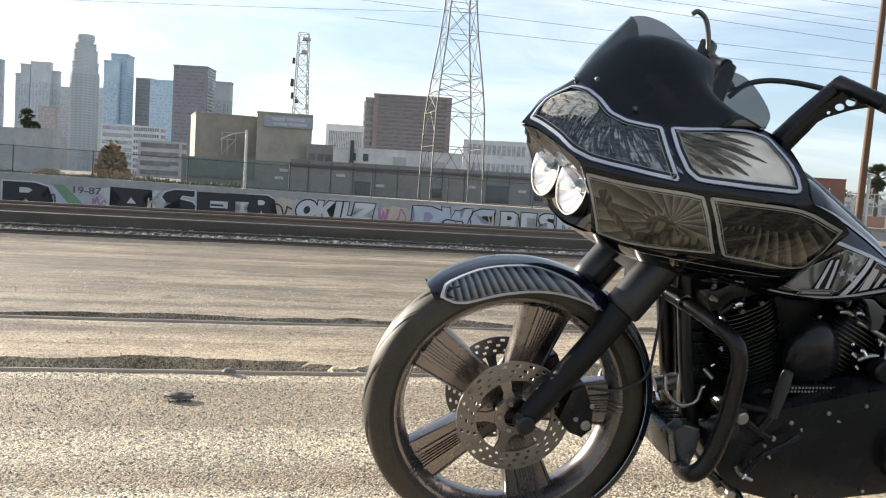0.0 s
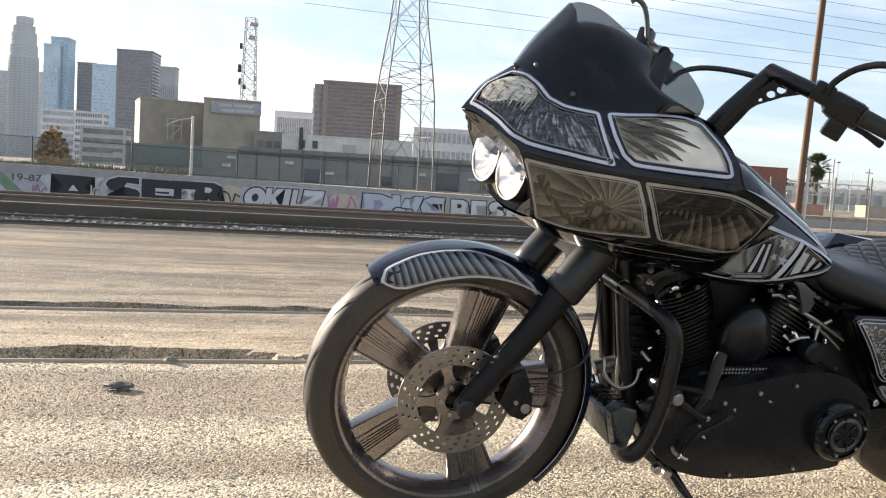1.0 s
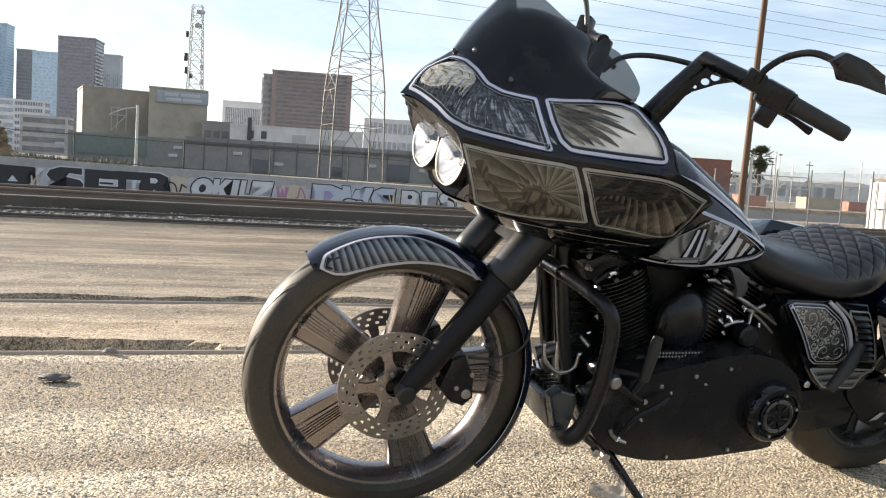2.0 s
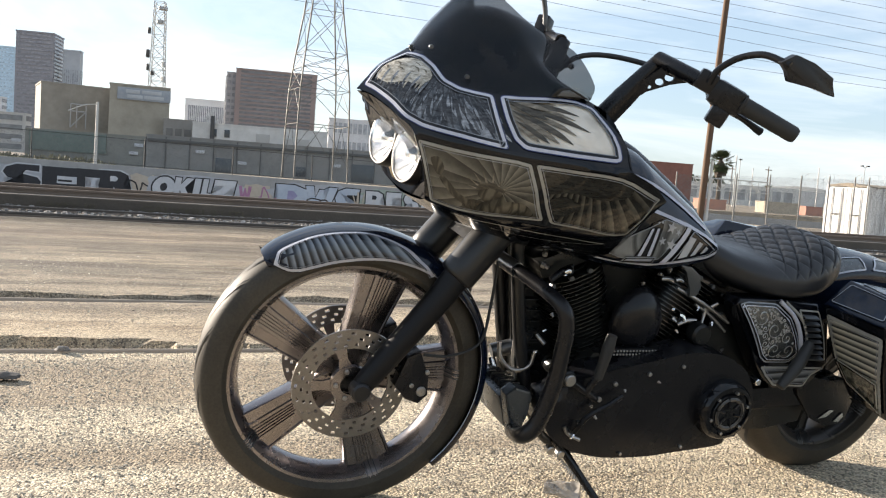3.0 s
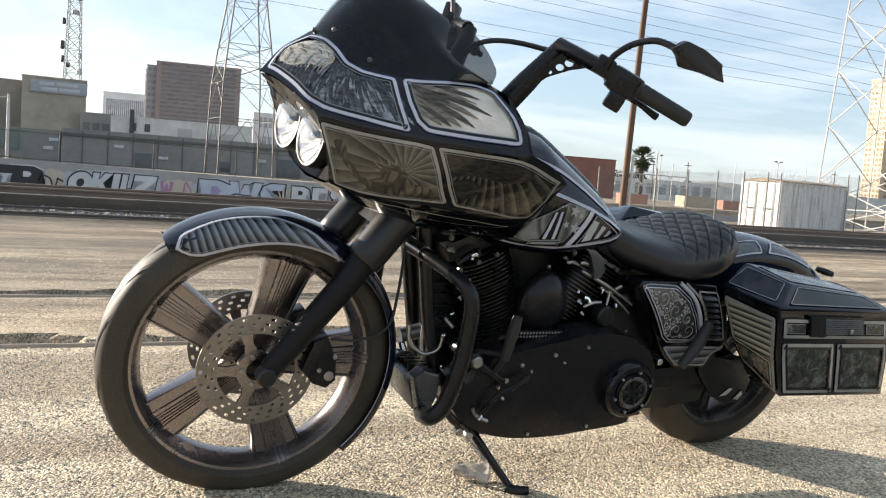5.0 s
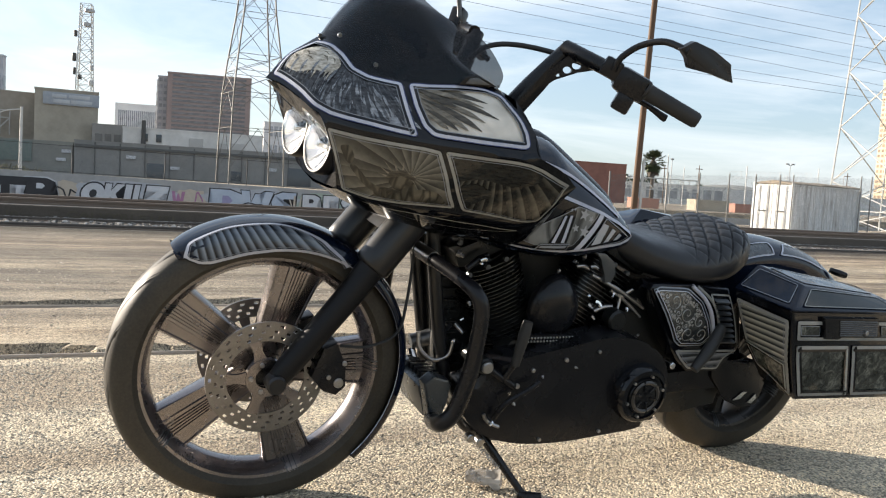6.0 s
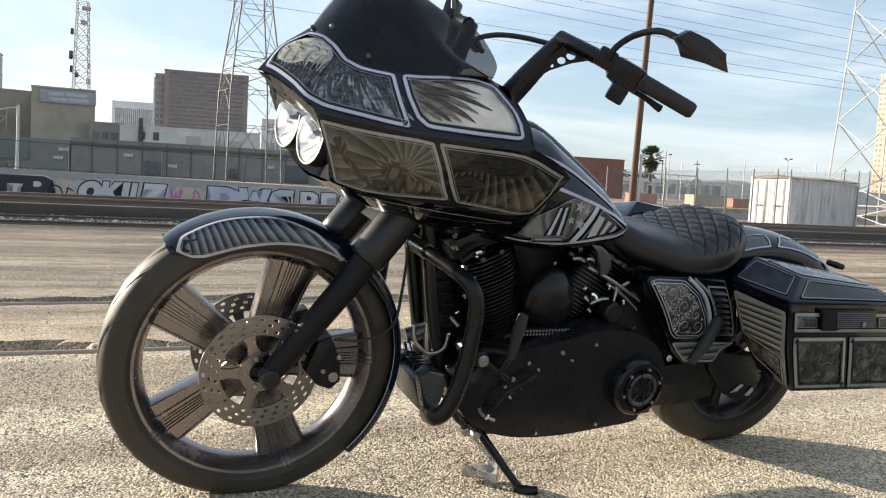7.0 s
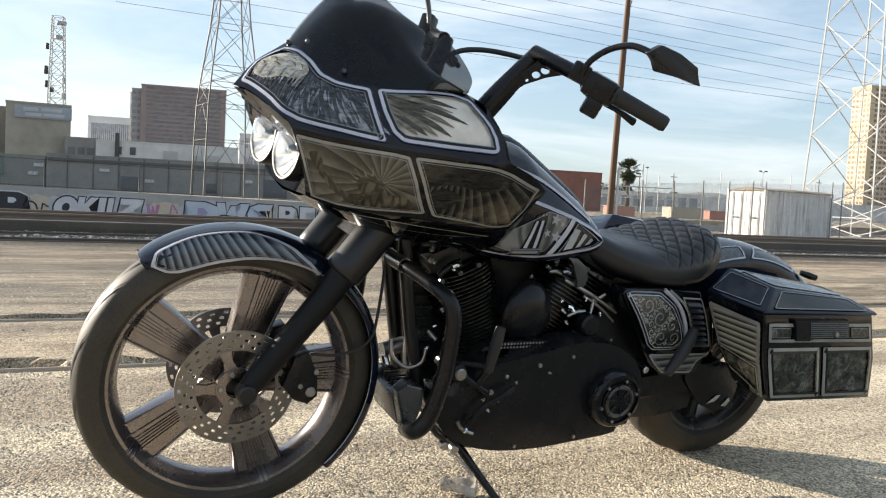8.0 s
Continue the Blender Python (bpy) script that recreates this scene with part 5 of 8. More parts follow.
for cu, cw, r, turn in ((0.790, 0.833, 0.018, 0.3), (0.798, 0.787, 0.019, 0.2), (0.766, 0.797, 0.013, -0.2), (0.815, 0.821, 0.010, 0.5), (0.744, 0.845, 0.005, 0.0), (0.755, 0.847, 0.005, 0.0)):
    star = [(cu + r * (1 if i % 2 == 0 else 0.42) * math.sin(math.pi * i / 5 + turn), cw + r * (1 if i % 2 == 0 else 0.42) * math.cos(math.pi * i / 5 + turn)) for i in range(10)]
    painted_panel(tank_side, star, FLAG_GREY, tank, [], "painted_star", lift=0.0056, soft=0.05)
# silver line on the upper side, widened to paint in the sky's reflection
for lines in ([(0.63, 0.962), (0.74, 0.928), (0.84, 0.878), (0.94, 0.818)],):
    bm = bm_new()
    pts = spline([Vector((u, 0, w)) for u, w in lines], 30)
    rows = [[tank_side(q.x, q.z + d) + Vector((0, -0.0022, 0.001)) for q in pts] for d in (0.0, 0.009)]
    grid(bm, rows)
    part("border_line", bm, SILVER_LINE, tank)
bm = bm_new()
tube(bm, [L(0.55, 0, 0.99), L(0.70, 0, 0.985), L(0.85, 0, 0.905), L(0.97, 0, 0.835), L(1.03, 0, 0.78)], [0.03, 0.045, 0.042, 0.034, 0.02], 20, 14)
part("tank_console", bm, MATT_BLACK, tank, "black console along the tank top")

# ---- seat ----
S_U = [0.955, 1.02, 1.10, 1.18, 1.27, 1.36, 1.42, 1.475, 1.512]
S_HW = [0.06, 0.100, 0.150, 0.188, 0.201, 0.196, 0.176, 0.138, 0.085]
S_TOP = [0.822, 0.788, 0.760, 0.750, 0.758, 0.784, 0.805, 0.798, 0.748]
S_BOT = [0.72, 0.68, 0.645, 0.628, 0.622, 0.628, 0.648, 0.672, 0.69]
bm = bm_new()
rings = []
NU, NA = 230, 240
for i in range(NU):
    u = S_U[0] + (S_U[-1] - S_U[0]) * i / (NU - 1)
    hw, zt, zb = (sum(float(np.interp(u + d, S_U, a)) for d in (-0.02, -0.01, 0, 0.01, 0.02)) / 5 for a in (S_HW, S_TOP, S_BOT))
    ring, lift = [], []
    for k in range(NA):
        a = 2 * math.pi * k / NA
        c, s = math.cos(a), math.sin(a)
        y = hw * math.copysign(abs(c) ** 0.68, c)
        z = zb + (zt - zb) * (0.42 + (0.58 if s > 0 else 0.42) * math.copysign(abs(s) ** 0.72, s))
        dip = 0.006 * max(0, 1 - (y / hw) ** 2) * min(1, max(0, (1.44 - u) / 0.25)) if s > 0 else 0
        ring.append(Vector((u, y, z - dip)))
        lift.append(s)
    top_k = NA // 4
    way = [0.0] * NA
    for step in (1, -1):
        for j in range(1, NA // 2):
            k0, k1 = (top_k + step * (j - 1)) % NA, (top_k + step * j) % NA
            way[k1] = way[k0] + step * (ring[k1] - ring[k0]).length
    for k in range(NA):
        fade = min(1, max(0, (u - 1.20) / 0.05)) * min(1, max(0, (lift[k] - 0.12) / 0.2))
        if fade > 0:
            # two families of stitched grooves, each cushion rising between them
            d = [abs(((u * 1.0 + q * way[k] * 0.62) / 0.046) % 1 - 0.5) * 2 for q in (1, -1)]
            puff = -0.0060 * max(math.exp(-((1 - x) / 0.16) ** 2) for x in d) + 0.003 * min(1 - d[0] ** 2, 1 - d[1] ** 2)
            ring[k] = ring[k] + Vector((0, 0, puff * fade))
    rings.append(ring)
loft(bm, rings)
seat = part("seat", bm, LEATHER, bike, "low black leather solo seat with diamond stitching")

# ---- side cover and saddlebags ----
def flat(v0, u0=0.0, slope_u=0.0, slope_w=0.0):
    return lambda u, w: Vector((u, -(v0 + slope_u * (u - u0) + slope_w * (w - 0.5)), w))


def near_plate(outline, v0, v1, bevel):
    bm = bm_new()
    slab(bm, outline, -v1, -v0, bevel)
    return bm


cover = part("side_cover", near_plate([(1.066, 0.622), (1.078, 0.640), (1.24, 0.638), (1.370, 0.627), (1.462, 0.442), (1.460, 0.424), (1.420, 0.398), (1.398, 0.356), (1.272, 0.363), (1.223, 0.401), (1.187, 0.448)], 0.120, 0.186, 0.008), BLACK_PAINT, bike, "painted side cover with scrollwork and louvres")
def CV(u, w):
    """Outer face of the cover, swelling a little between its upper and lower edge."""
    return Vector((u, -(0.1862 + 0.014 * max(0.0, 1 - ((w - 0.535) / 0.10) ** 2)), w))


SCROLL = [(1.074, 0.626), (1.100, 0.634), (1.205, 0.630), (1.265, 0.590), (1.305, 0.530), (1.330, 0.478), (1.300, 0.448), (1.212, 0.450), (1.184, 0.470), (1.128, 0.552)]
painted_panel(CV, SCROLL, ART_SCROLL, cover, [(0.0, 0.004, GREY_LINE), (0.004, 0.010, BLACK_PAINT), (0.010, 0.0125, SILVER_LINE)], soft=0.3, label="airbrushed silver scrollwork")
painted_panel(CV, [(1.290, 0.614), (1.368, 0.610), (1.444, 0.452), (1.376, 0.456)], BLACK_PAINT, cover, [(0.0, 0.005, CREAM_LINE)], soft=0.15, label="recessed black field with louvres")
for k in range(8):
    # louvres one over another, each a lit upper face over a dark slot
    z0 = 0.598 - 0.0182 * k
    lean = (0.606 - z0) * 0.44
    bm = bm_new()
    rows = [[L(1.302 + lean, 0.196, z0), L(1.358 + lean, 0.196, z0 - 0.003)], [L(1.304 + lean, 0.211, z0 - 0.006), L(1.360 + lean, 0.211, z0 - 0.009)], [L(1.305 + lean, 0.203, z0 - 0.011), L(1.361 + lean, 0.203, z0 - 0.014)]]
    sheet(bm, rows, 0.0015)
    part("louvre", bm, GUNMETAL, cover, smooth=False)
painted_panel(CV, [(1.205, 0.436), (1.456, 0.428), (1.408, 0.402), (1.388, 0.366), (1.270, 0.372), (1.232, 0.405)], ART_COVER_SLATS, cover, [(0.0, 0.006, CREAM_LINE), (0.010, 0.0115, GREY_LINE)], soft=0.25, label="airbrushed louvres")


def inside(p, poly):
    hit = False
    for (x0, y0), (x1, y1) in zip(poly, poly[1:] + poly[:1]):
        if (y0 > p[1]) != (y1 > p[1]) and p[0] < x0 + (p[1] - y0) * (x1 - x0) / (y1 - y0):
            hit = not hit
    return hit


def curls(f, poly, radii, count, parent, seed, thick):
    """Silver curls that fill a panel: spirals with tails, none over another."""
    rnd = random.Random(seed)
    done = []
    us, ws = [p[0] for p in poly], [p[1] for p in poly]
    for tries in range(4000):
        if len(done) >= count:
            break
        r = radii[0] + (radii[1] - radii[0]) * max(0, 1 - tries / 1500)
        c = (rnd.uniform(min(us), max(us)), rnd.uniform(min(ws), max(ws)))
        if any(math.hypot(c[0] - d[0], c[1] - d[1]) < 0.92 * (r + d[2]) for d in done) or not all(inside((c[0] + r * math.cos(k), c[1] + r * math.sin(k)), poly) for k in range(7)):
            continue
        done.append((*c, r))
        a0, way = rnd.uniform(0, 6.28), rnd.choice((-1, 1))
        pts = []
        for k in range(26):
            t = k / 25
            rr = r * (0.10 + 0.95 * t)
            a = a0 + way * (1.0 - t) * 9.0
            pts.append(f(c[0] + rr * math.cos(a), c[1] + rr * math.sin(a)) + Vector((0, -0.0012, 0)))
        bm = bm_new()
        tube(bm, pts, [0.7 * thick, thick, 1.3 * thick, 0.9 * thick, 0.4 * thick], sides=5, smooth=False)
        part("scroll_curl", bm, STEEL, parent)


curls(CV, [(1.094, 0.620), (1.195, 0.618), (1.252, 0.582), (1.292, 0.526), (1.314, 0.480), (1.294, 0.462), (1.218, 0.464), (1.195, 0.478), (1.142, 0.556)], (0.004, 0.026), 110, cover, 5, 0.0015)
for pts, r, m in (([(1.222, 0.636), (1.283, 0.588), (1.320, 0.525), (1.350, 0.446)], 0.0065, SILVER_LINE), ([(1.244, 0.634), (1.306, 0.588), (1.340, 0.532), (1.372, 0.444)], 0.0045, CREAM_LINE)):
    bm = bm_new()
    tube(bm, [CV(u, w) for u, w in pts], r, 20, 8)
    part("trim_line", bm, m, cover)


def saddlebag(side):
    """side 1: the near bag; -1: its mirror."""
    def S(u, v, w):
        return Vector((u, -v, w)) if side > 0 else Vector((u - 0.105, v, w + 0.060))
    bm = bm_new()
    lower = [S(1.368, 0.21, 0.632), S(1.40, 0.408, 0.630), S(1.873, 0.408, 0.618), S(1.873, 0.22, 0.628)]
    mid_ = [S(1.424, 0.225, 0.49), S(1.430, 0.414, 0.49), S(1.925, 0.414, 0.475), S(1.925, 0.23, 0.475)]
    foot = [S(1.500, 0.26, 0.368), S(1.498, 0.400, 0.354), S(1.972, 0.400, 0.334), S(1.972, 0.26, 0.345)]
    loft(bm, [foot, mid_, lower])
    bmesh.ops.bevel(bm, geom=[e for e in bm.edges], offset=0.006, segments=2, affect="EDGES", profile=0.6)
    bag = part("saddlebag", bm, BLACK_PAINT, bike, "angular stretched saddlebag in black with painted panels")
    bm = bm_new()
    rim = [S(1.366, 0.208, 0.632), S(1.392, 0.414, 0.632), S(1.885, 0.414, 0.618), S(1.885, 0.215, 0.626)]
    rim2 = [S(1.366, 0.208, 0.641), S(1.392, 0.414, 0.641), S(1.89, 0.414, 0.626), S(1.89, 0.215, 0.634)]
    top = [S(1.424, 0.222, 0.716), S(1.492, 0.345, 0.689), S(1.83, 0.350, 0.655), S(1.875, 0.225, 0.652)]
    loft(bm, [rim, rim2, top])
    bmesh.ops.bevel(bm, geom=[e for e in bm.edges], offset=0.006, segments=2, affect="EDGES", profile=0.6)
    lid = part("lid", bm, NAVY_PAINT, bag, "faceted blue-black lid")
    if side > 0:
        def quad_map(a, b, c, d):
            return lambda x, y: a.lerp(b, x).lerp(d.lerp(c, x), y)
        outer = quad_map(S(1.40, 0.4085, 0.630), S(1.873, 0.4085, 0.618), S(1.925, 0.4145, 0.475), S(1.430, 0.4145, 0.49))
        outer2 = quad_map(S(1.430, 0.4145, 0.49), S(1.925, 0.4145, 0.475), S(1.972, 0.4005, 0.334), S(1.498, 0.4005, 0.354))
        flank = lambda x, y: outer(x, y / 0.51) if y < 0.51 else outer2(x, (y - 0.51) / 0.49)
        painted_panel(flank, [(0.03, 0.36), (0.475, 0.36), (0.475, 0.95), (0.03, 0.95)], ART_BAG, bag, [(0.0, 0.010, CREAM_LINE), (0.010, 0.017, BLACK_PAINT)], soft=0.06, label="airbrushed grey-green scene")
        painted_panel(flank, [(0.51, 0.36), (0.97, 0.36), (0.97, 0.95), (0.51, 0.95)], ART_BAG, bag, [(0.0, 0.010, CREAM_LINE), (0.010, 0.017, BLACK_PAINT)], soft=0.06, label="airbrushed grey-green scene")
        painted_panel(flank, [(0.03, 0.09), (0.97, 0.09), (0.97, 0.30), (0.03, 0.30)], None, bag, [(0.0, 0.010, CREAM_LINE)], soft=0.06)
        painted_panel(flank, [(0.06, 0.14), (0.22, 0.14), (0.22, 0.25), (0.06, 0.25)], ART_BAG, bag, [(0.0, 0.002, GREY_LINE)], soft=0.1)
        painted_panel(flank, [(0.78, 0.14), (0.94, 0.14), (0.94, 0.25), (0.78, 0.25)], ART_BAG, bag, [(0.0, 0.002, GREY_LINE)], soft=0.1)
        bm = bm_new()
        slab(bm, [(1.512, 0.617), (1.745, 0.611), (1.760, 0.556), (1.600, 0.560), (1.590, 0.549), (1.535, 0.552)], -0.426, -0.405, 0.004)
        latch = part("latch", bm, MATT_BLACK, bag, "black ribbed latch")
        for k in range(8):
            bm = bm_new()
            z = 0.608 - 0.0062 * k
            tube(bm, [S(1.575 + 0.002 * k, 0.4265, z - 0.002), S(1.738 + 0.002 * k, 0.4265, z - 0.007)], 0.0022, sides=6, smooth=False)
            part("latch_rib", bm, GUNMETAL, latch)
        bm = bm_new()
        disc(bm, (1.700, 0.568), 0.008, -0.432, -0.424, 16)
        part("lock", bm, STEEL, bag, "small round lock")
        front = quad_map(S(1.3665, 0.212, 0.632), S(1.3985, 0.408, 0.630), S(1.428, 0.414, 0.49), S(1.422, 0.225, 0.49))
        front2 = quad_map(S(1.422, 0.225, 0.49), S(1.428, 0.414, 0.49), S(1.496, 0.400, 0.354), S(1.498, 0.26, 0.368))
        face = lambda x, y: (front(x, y / 0.5) if y < 0.5 else front2(x, (y - 0.5) / 0.5)) + Vector((-0.002, 0, 0))
        painted_panel(face, [(0.03, 0.07), (0.95, 0.10), (0.95, 0.96), (0.60, 0.89), (0.17, 0.80)], ART_BAG_SLATS, bag, [(0.0, 0.010, CREAM_LINE), (0.013, 0.0145, GREY_LINE)], soft=0.1, label="airbrushed louvres")
        painted_panel(face, [(0.12, 0.50), (0.90, 0.58), (0.90, 0.92), (0.58, 0.85), (0.20, 0.76)], ART_BAG, bag, [(0.0, 0.005, CREAM_LINE), (0.005, 0.010, BLACK_PAINT)], lift=0.0050, soft=0.1)
        lid_side = quad_map(S(1.392, 0.4145, 0.642), S(1.89, 0.4145, 0.627), S(1.83, 0.3505, 0.655), S(1.492, 0.3455, 0.689))
        painted_panel(lid_side, [(0.06, 0.10), (0.92, 0.10), (0.90, 0.88), (0.08, 0.88)], ART_OLIVE, lid, [(0.0, 0.0025, CREAM_LINE)], soft=0.15)
        lid_front = quad_map(S(1.365, 0.208, 0.641), S(1.391, 0.4145, 0.641), S(1.490, 0.3455, 0.689), S(1.422, 0.222, 0.716))
        painted_panel(lid_front, [(0.06, 0.12), (0.90, 0.12), (0.90, 0.90), (0.10, 0.90)], NAVY_PAINT, lid, [(0.0, 0.0025, GREY_LINE)], soft=0.15)
        lid_top = quad_map(S(1.424, 0.222, 0.717), S(1.492, 0.345, 0.690), S(1.83, 0.350, 0.656), S(1.875, 0.225, 0.653))
        painted_panel(lid_top, [(0.10, 0.06), (0.88, 0.06), (0.88, 0.94), (0.10, 0.94)], ART_COVER_SLATS, lid, [(0.0, 0.004, GREY_LINE)], soft=0.15)
    return bag


saddlebag(1)
saddlebag(-1)

# rear mudguard between the bags
RFC = (1.615, 0.325)


def guard_map(a, b):
    """Stretched arch over the rear wheel: a round the axle, b from the near edge over the crown."""
    r = 0.86 + 0.14 * math.sin(b) ** 0.7
    return Vector((RFC[0] + 0.50 * r * math.cos(a), -0.125 * math.cos(b), RFC[1] + 0.425 * r * math.sin(a)))


bm = bm_new()
rows = []
for i in range(30):
    a = radians(125 - 125 * i / 29)
    rim_in = [guard_map(a, b) for b in (0.0, math.pi)]
    over = [guard_map(a, math.pi * k / 16) for k in range(17)]
    c0 = Vector((RFC[0], 0, RFC[1]))
    flap = lambda p, f: Vector((c0.x + (p.x - c0.x) * f, p.y, c0.z + (p.z - c0.z) * f))
    rows.append([flap(rim_in[0], 0.72), flap(rim_in[0], 0.86)] + over + [flap(rim_in[1], 0.86), flap(rim_in[1], 0.72)])
grid(bm, rows)
rear_guard = part("rear_mudguard", bm, NAVY_PAINT, bike, "rounded rear mudguard with silver lines")
for lo, hi in ((118, 92), (89, 62)):
    painted_panel(guard_map, [(radians(lo), 0.30), (radians(hi), 0.30), (radians(hi - 2), 1.0), (radians(lo - 6), 1.0)], ART_SCROLL, rear_guard, [(0.0, 0.005, SILVER_LINE)], soft=0.2)
bm = bm_new()
tube(bm, [L(1.885, 0.11, 0.668), L(1.91, 0.125, 0.662), L(1.935, 0.135, 0.657)], [0.009, 0.012, 0.010], 8, 12)
part("turn_signal", bm, MATT_BLACK, bike, "small black turn signal")


# ---- front mudguard: a long skirted one that follows the tyre down behind the wheel ----
G_ANG = [127, 125, 122, 118, 110, 95, 80, 65, 50, 30, 10, -10, -30, -43]
G_SKIRT = [0.384, 0.355, 0.329, 0.317, 0.314, 0.318, 0.329, 0.340, 0.351, 0.360, 0.357, 0.352, 0.348, 0.346]
G_CROWN = [0.386, 0.388, 0.389, 0.389, 0.389, 0.388, 0.389, 0.390, 0.391, 0.392, 0.391, 0.389, 0.386, 0.384]
G_HALF = [0.050, 0.060, 0.071, 0.077, 0.083, 0.086, 0.088, 0.088, 0.086, 0.084, 0.080, 0.078, 0.074, 0.070]


def guard_point(a, t):
    """a: degrees round the axle; t: 0 at the near skirt, 0.5 at the crown, 1 at the far skirt."""
    xs = list(reversed(G_ANG))
    sk, cr, hf = (float(np.interp(a, xs, list(reversed(g)))) for g in (G_SKIRT, G_CROWN, G_HALF))
    k = abs(1 - 2 * t)
    if k > 0.5:
        f = (k - 0.5) / 0.5
        r, y = cr - 0.030 - (cr - 0.030 - sk) * f, hf * (0.95 + 0.05 * math.sin(math.pi * f))
    else:
        f = k / 0.5
        r, y = cr - 0.030 * f ** 2.2, hf * 0.95 * math.sin(f * math.pi / 2)
    s = -1 if t < 0.5 else 1
    return STEER @ Vector((0.003 + r * math.cos(radians(a)), s * y, FR + r * math.sin(radians(a))))


bm = bm_new()
sheet(bm, [[guard_point(127 - 170 * i / 85, k / 28) for k in range(29)] for i in range(86)], -0.003)
front_guard = part("front_mudguard", bm, NAVY_PAINT, bike, "long skirted front mudguard in blue-black with painted louvres")
GP = lambda a, t: guard_point(a * 100, t)
painted_panel(GP, [(1.252, 0.25), (1.238, 0.11), (1.21, 0.045), (1.16, 0.022), (1.06, 0.018), (0.92, 0.018), (0.78, 0.018), (0.66, 0.018), (0.565, 0.025), (0.63, 0.21), (0.71, 0.30), (0.88, 0.385), (1.08, 0.39), (1.21, 0.365)], ART_FENDER, front_guard,
              [(0.0, 0.0090, SILVER_LINE), (0.0125, 0.014, GREY_LINE)], soft=0.4, label="airbrushed blue-grey louvres")
bm = bm_new()
grid(bm, [[guard_point(58 - 100 * i / 40, 0.006) + Vector((0, -0.0015, 0)) for i in range(41)], [guard_point(58 - 100 * i / 40, 0.05) + Vector((0, -0.0015, 0)) for i in range(41)]])
part("border_line", bm, SILVER_LINE, front_guard)

# ---- fork, clamps, caliper ----
for side in (1, -1):
    v = 0.128 if side > 0 else -0.122
    bm = bm_new()
    a, b, c = L(0.016, v, FR + 0.008), L(0.178, v * 0.98, 0.585), L(0.345, v * 0.90, 0.815)
    d = (b - a).normalized()
    step = a.lerp(c, 0.655)
    tube(bm, [a - 0.02 * d, a + 0.05 * d, b, step + 0.02 * d], [0.020, 0.030, 0.034, 0.036], 40, 20)
    leg = part("fork_leg", bm, BEZEL, bike, "fat satin black fork leg")
    # wider cover over the upper half, with a rounded lower lip
    bm = bm_new()
    tube(bm, [step - 0.004 * d, step, step + 0.006 * d, step + 0.03 * d, c + 0.02 * d], [0.038, 0.045, 0.048, 0.048, 0.048], sides=28, smooth=False)
    part("fork_cover", bm, FORK_SATIN, leg, "satin black upper cover")
    bm = bm_new()
    disc(bm, (0.012, FR + 0.008), 0.024, -v - side * 0.034, -v + side * 0.01, 24)
    part("axle_cap", bm, FORK_SATIN, leg)
bm = bm_new()
slab(bm, [(0.272, 0.742), (0.295, 0.768), (0.325, 0.750), (0.305, 0.722)], -0.08, 0.08, 0.008)
part("fork_clamp", bm, FORK_SATIN, bike, "black fork clamp")
bm = bm_new()
slab(bm, [(0.245, 0.79), (0.30, 0.835), (0.36, 0.80), (0.30, 0.765)], -0.10, 0.10, 0.006)
part("steering_head", bm, MATT_BLACK, bike)
for side in (1, -1):
    y = -0.100 * side
    bm = bm_new()
    slab(bm, [(0.105, 0.375), (0.13, 0.45), (0.165, 0.465), (0.195, 0.40), (0.200, 0.345), (0.175, 0.322), (0.14, 0.335)], y - 0.030, y + 0.030, 0.008)
    cal = part("brake_caliper", bm, MATT_BLACK, bike, "black brake caliper with steel bolts")
    for u, w, r in ((0.178, 0.358, 0.013), (0.150, 0.375, 0.006), (0.188, 0.41, 0.006)):
        bm = bm_new()
        disc(bm, (u, w), r, y - side * 0.036, y - side * 0.028, 18)
        part("caliper_bolt", bm, STEEL, cal)
bm = bm_new()
tube(bm, [L(0.17, 0.135, 0.46), L(0.25, 0.12, 0.45), L(0.33, 0.11, 0.48), L(0.36, 0.08, 0.56), L(0.37, 0.06, 0.70), L(0.36, 0.05, 0.80)], 0.004, 30, 8)
part("brake_hose", bm, GRIP, bike)
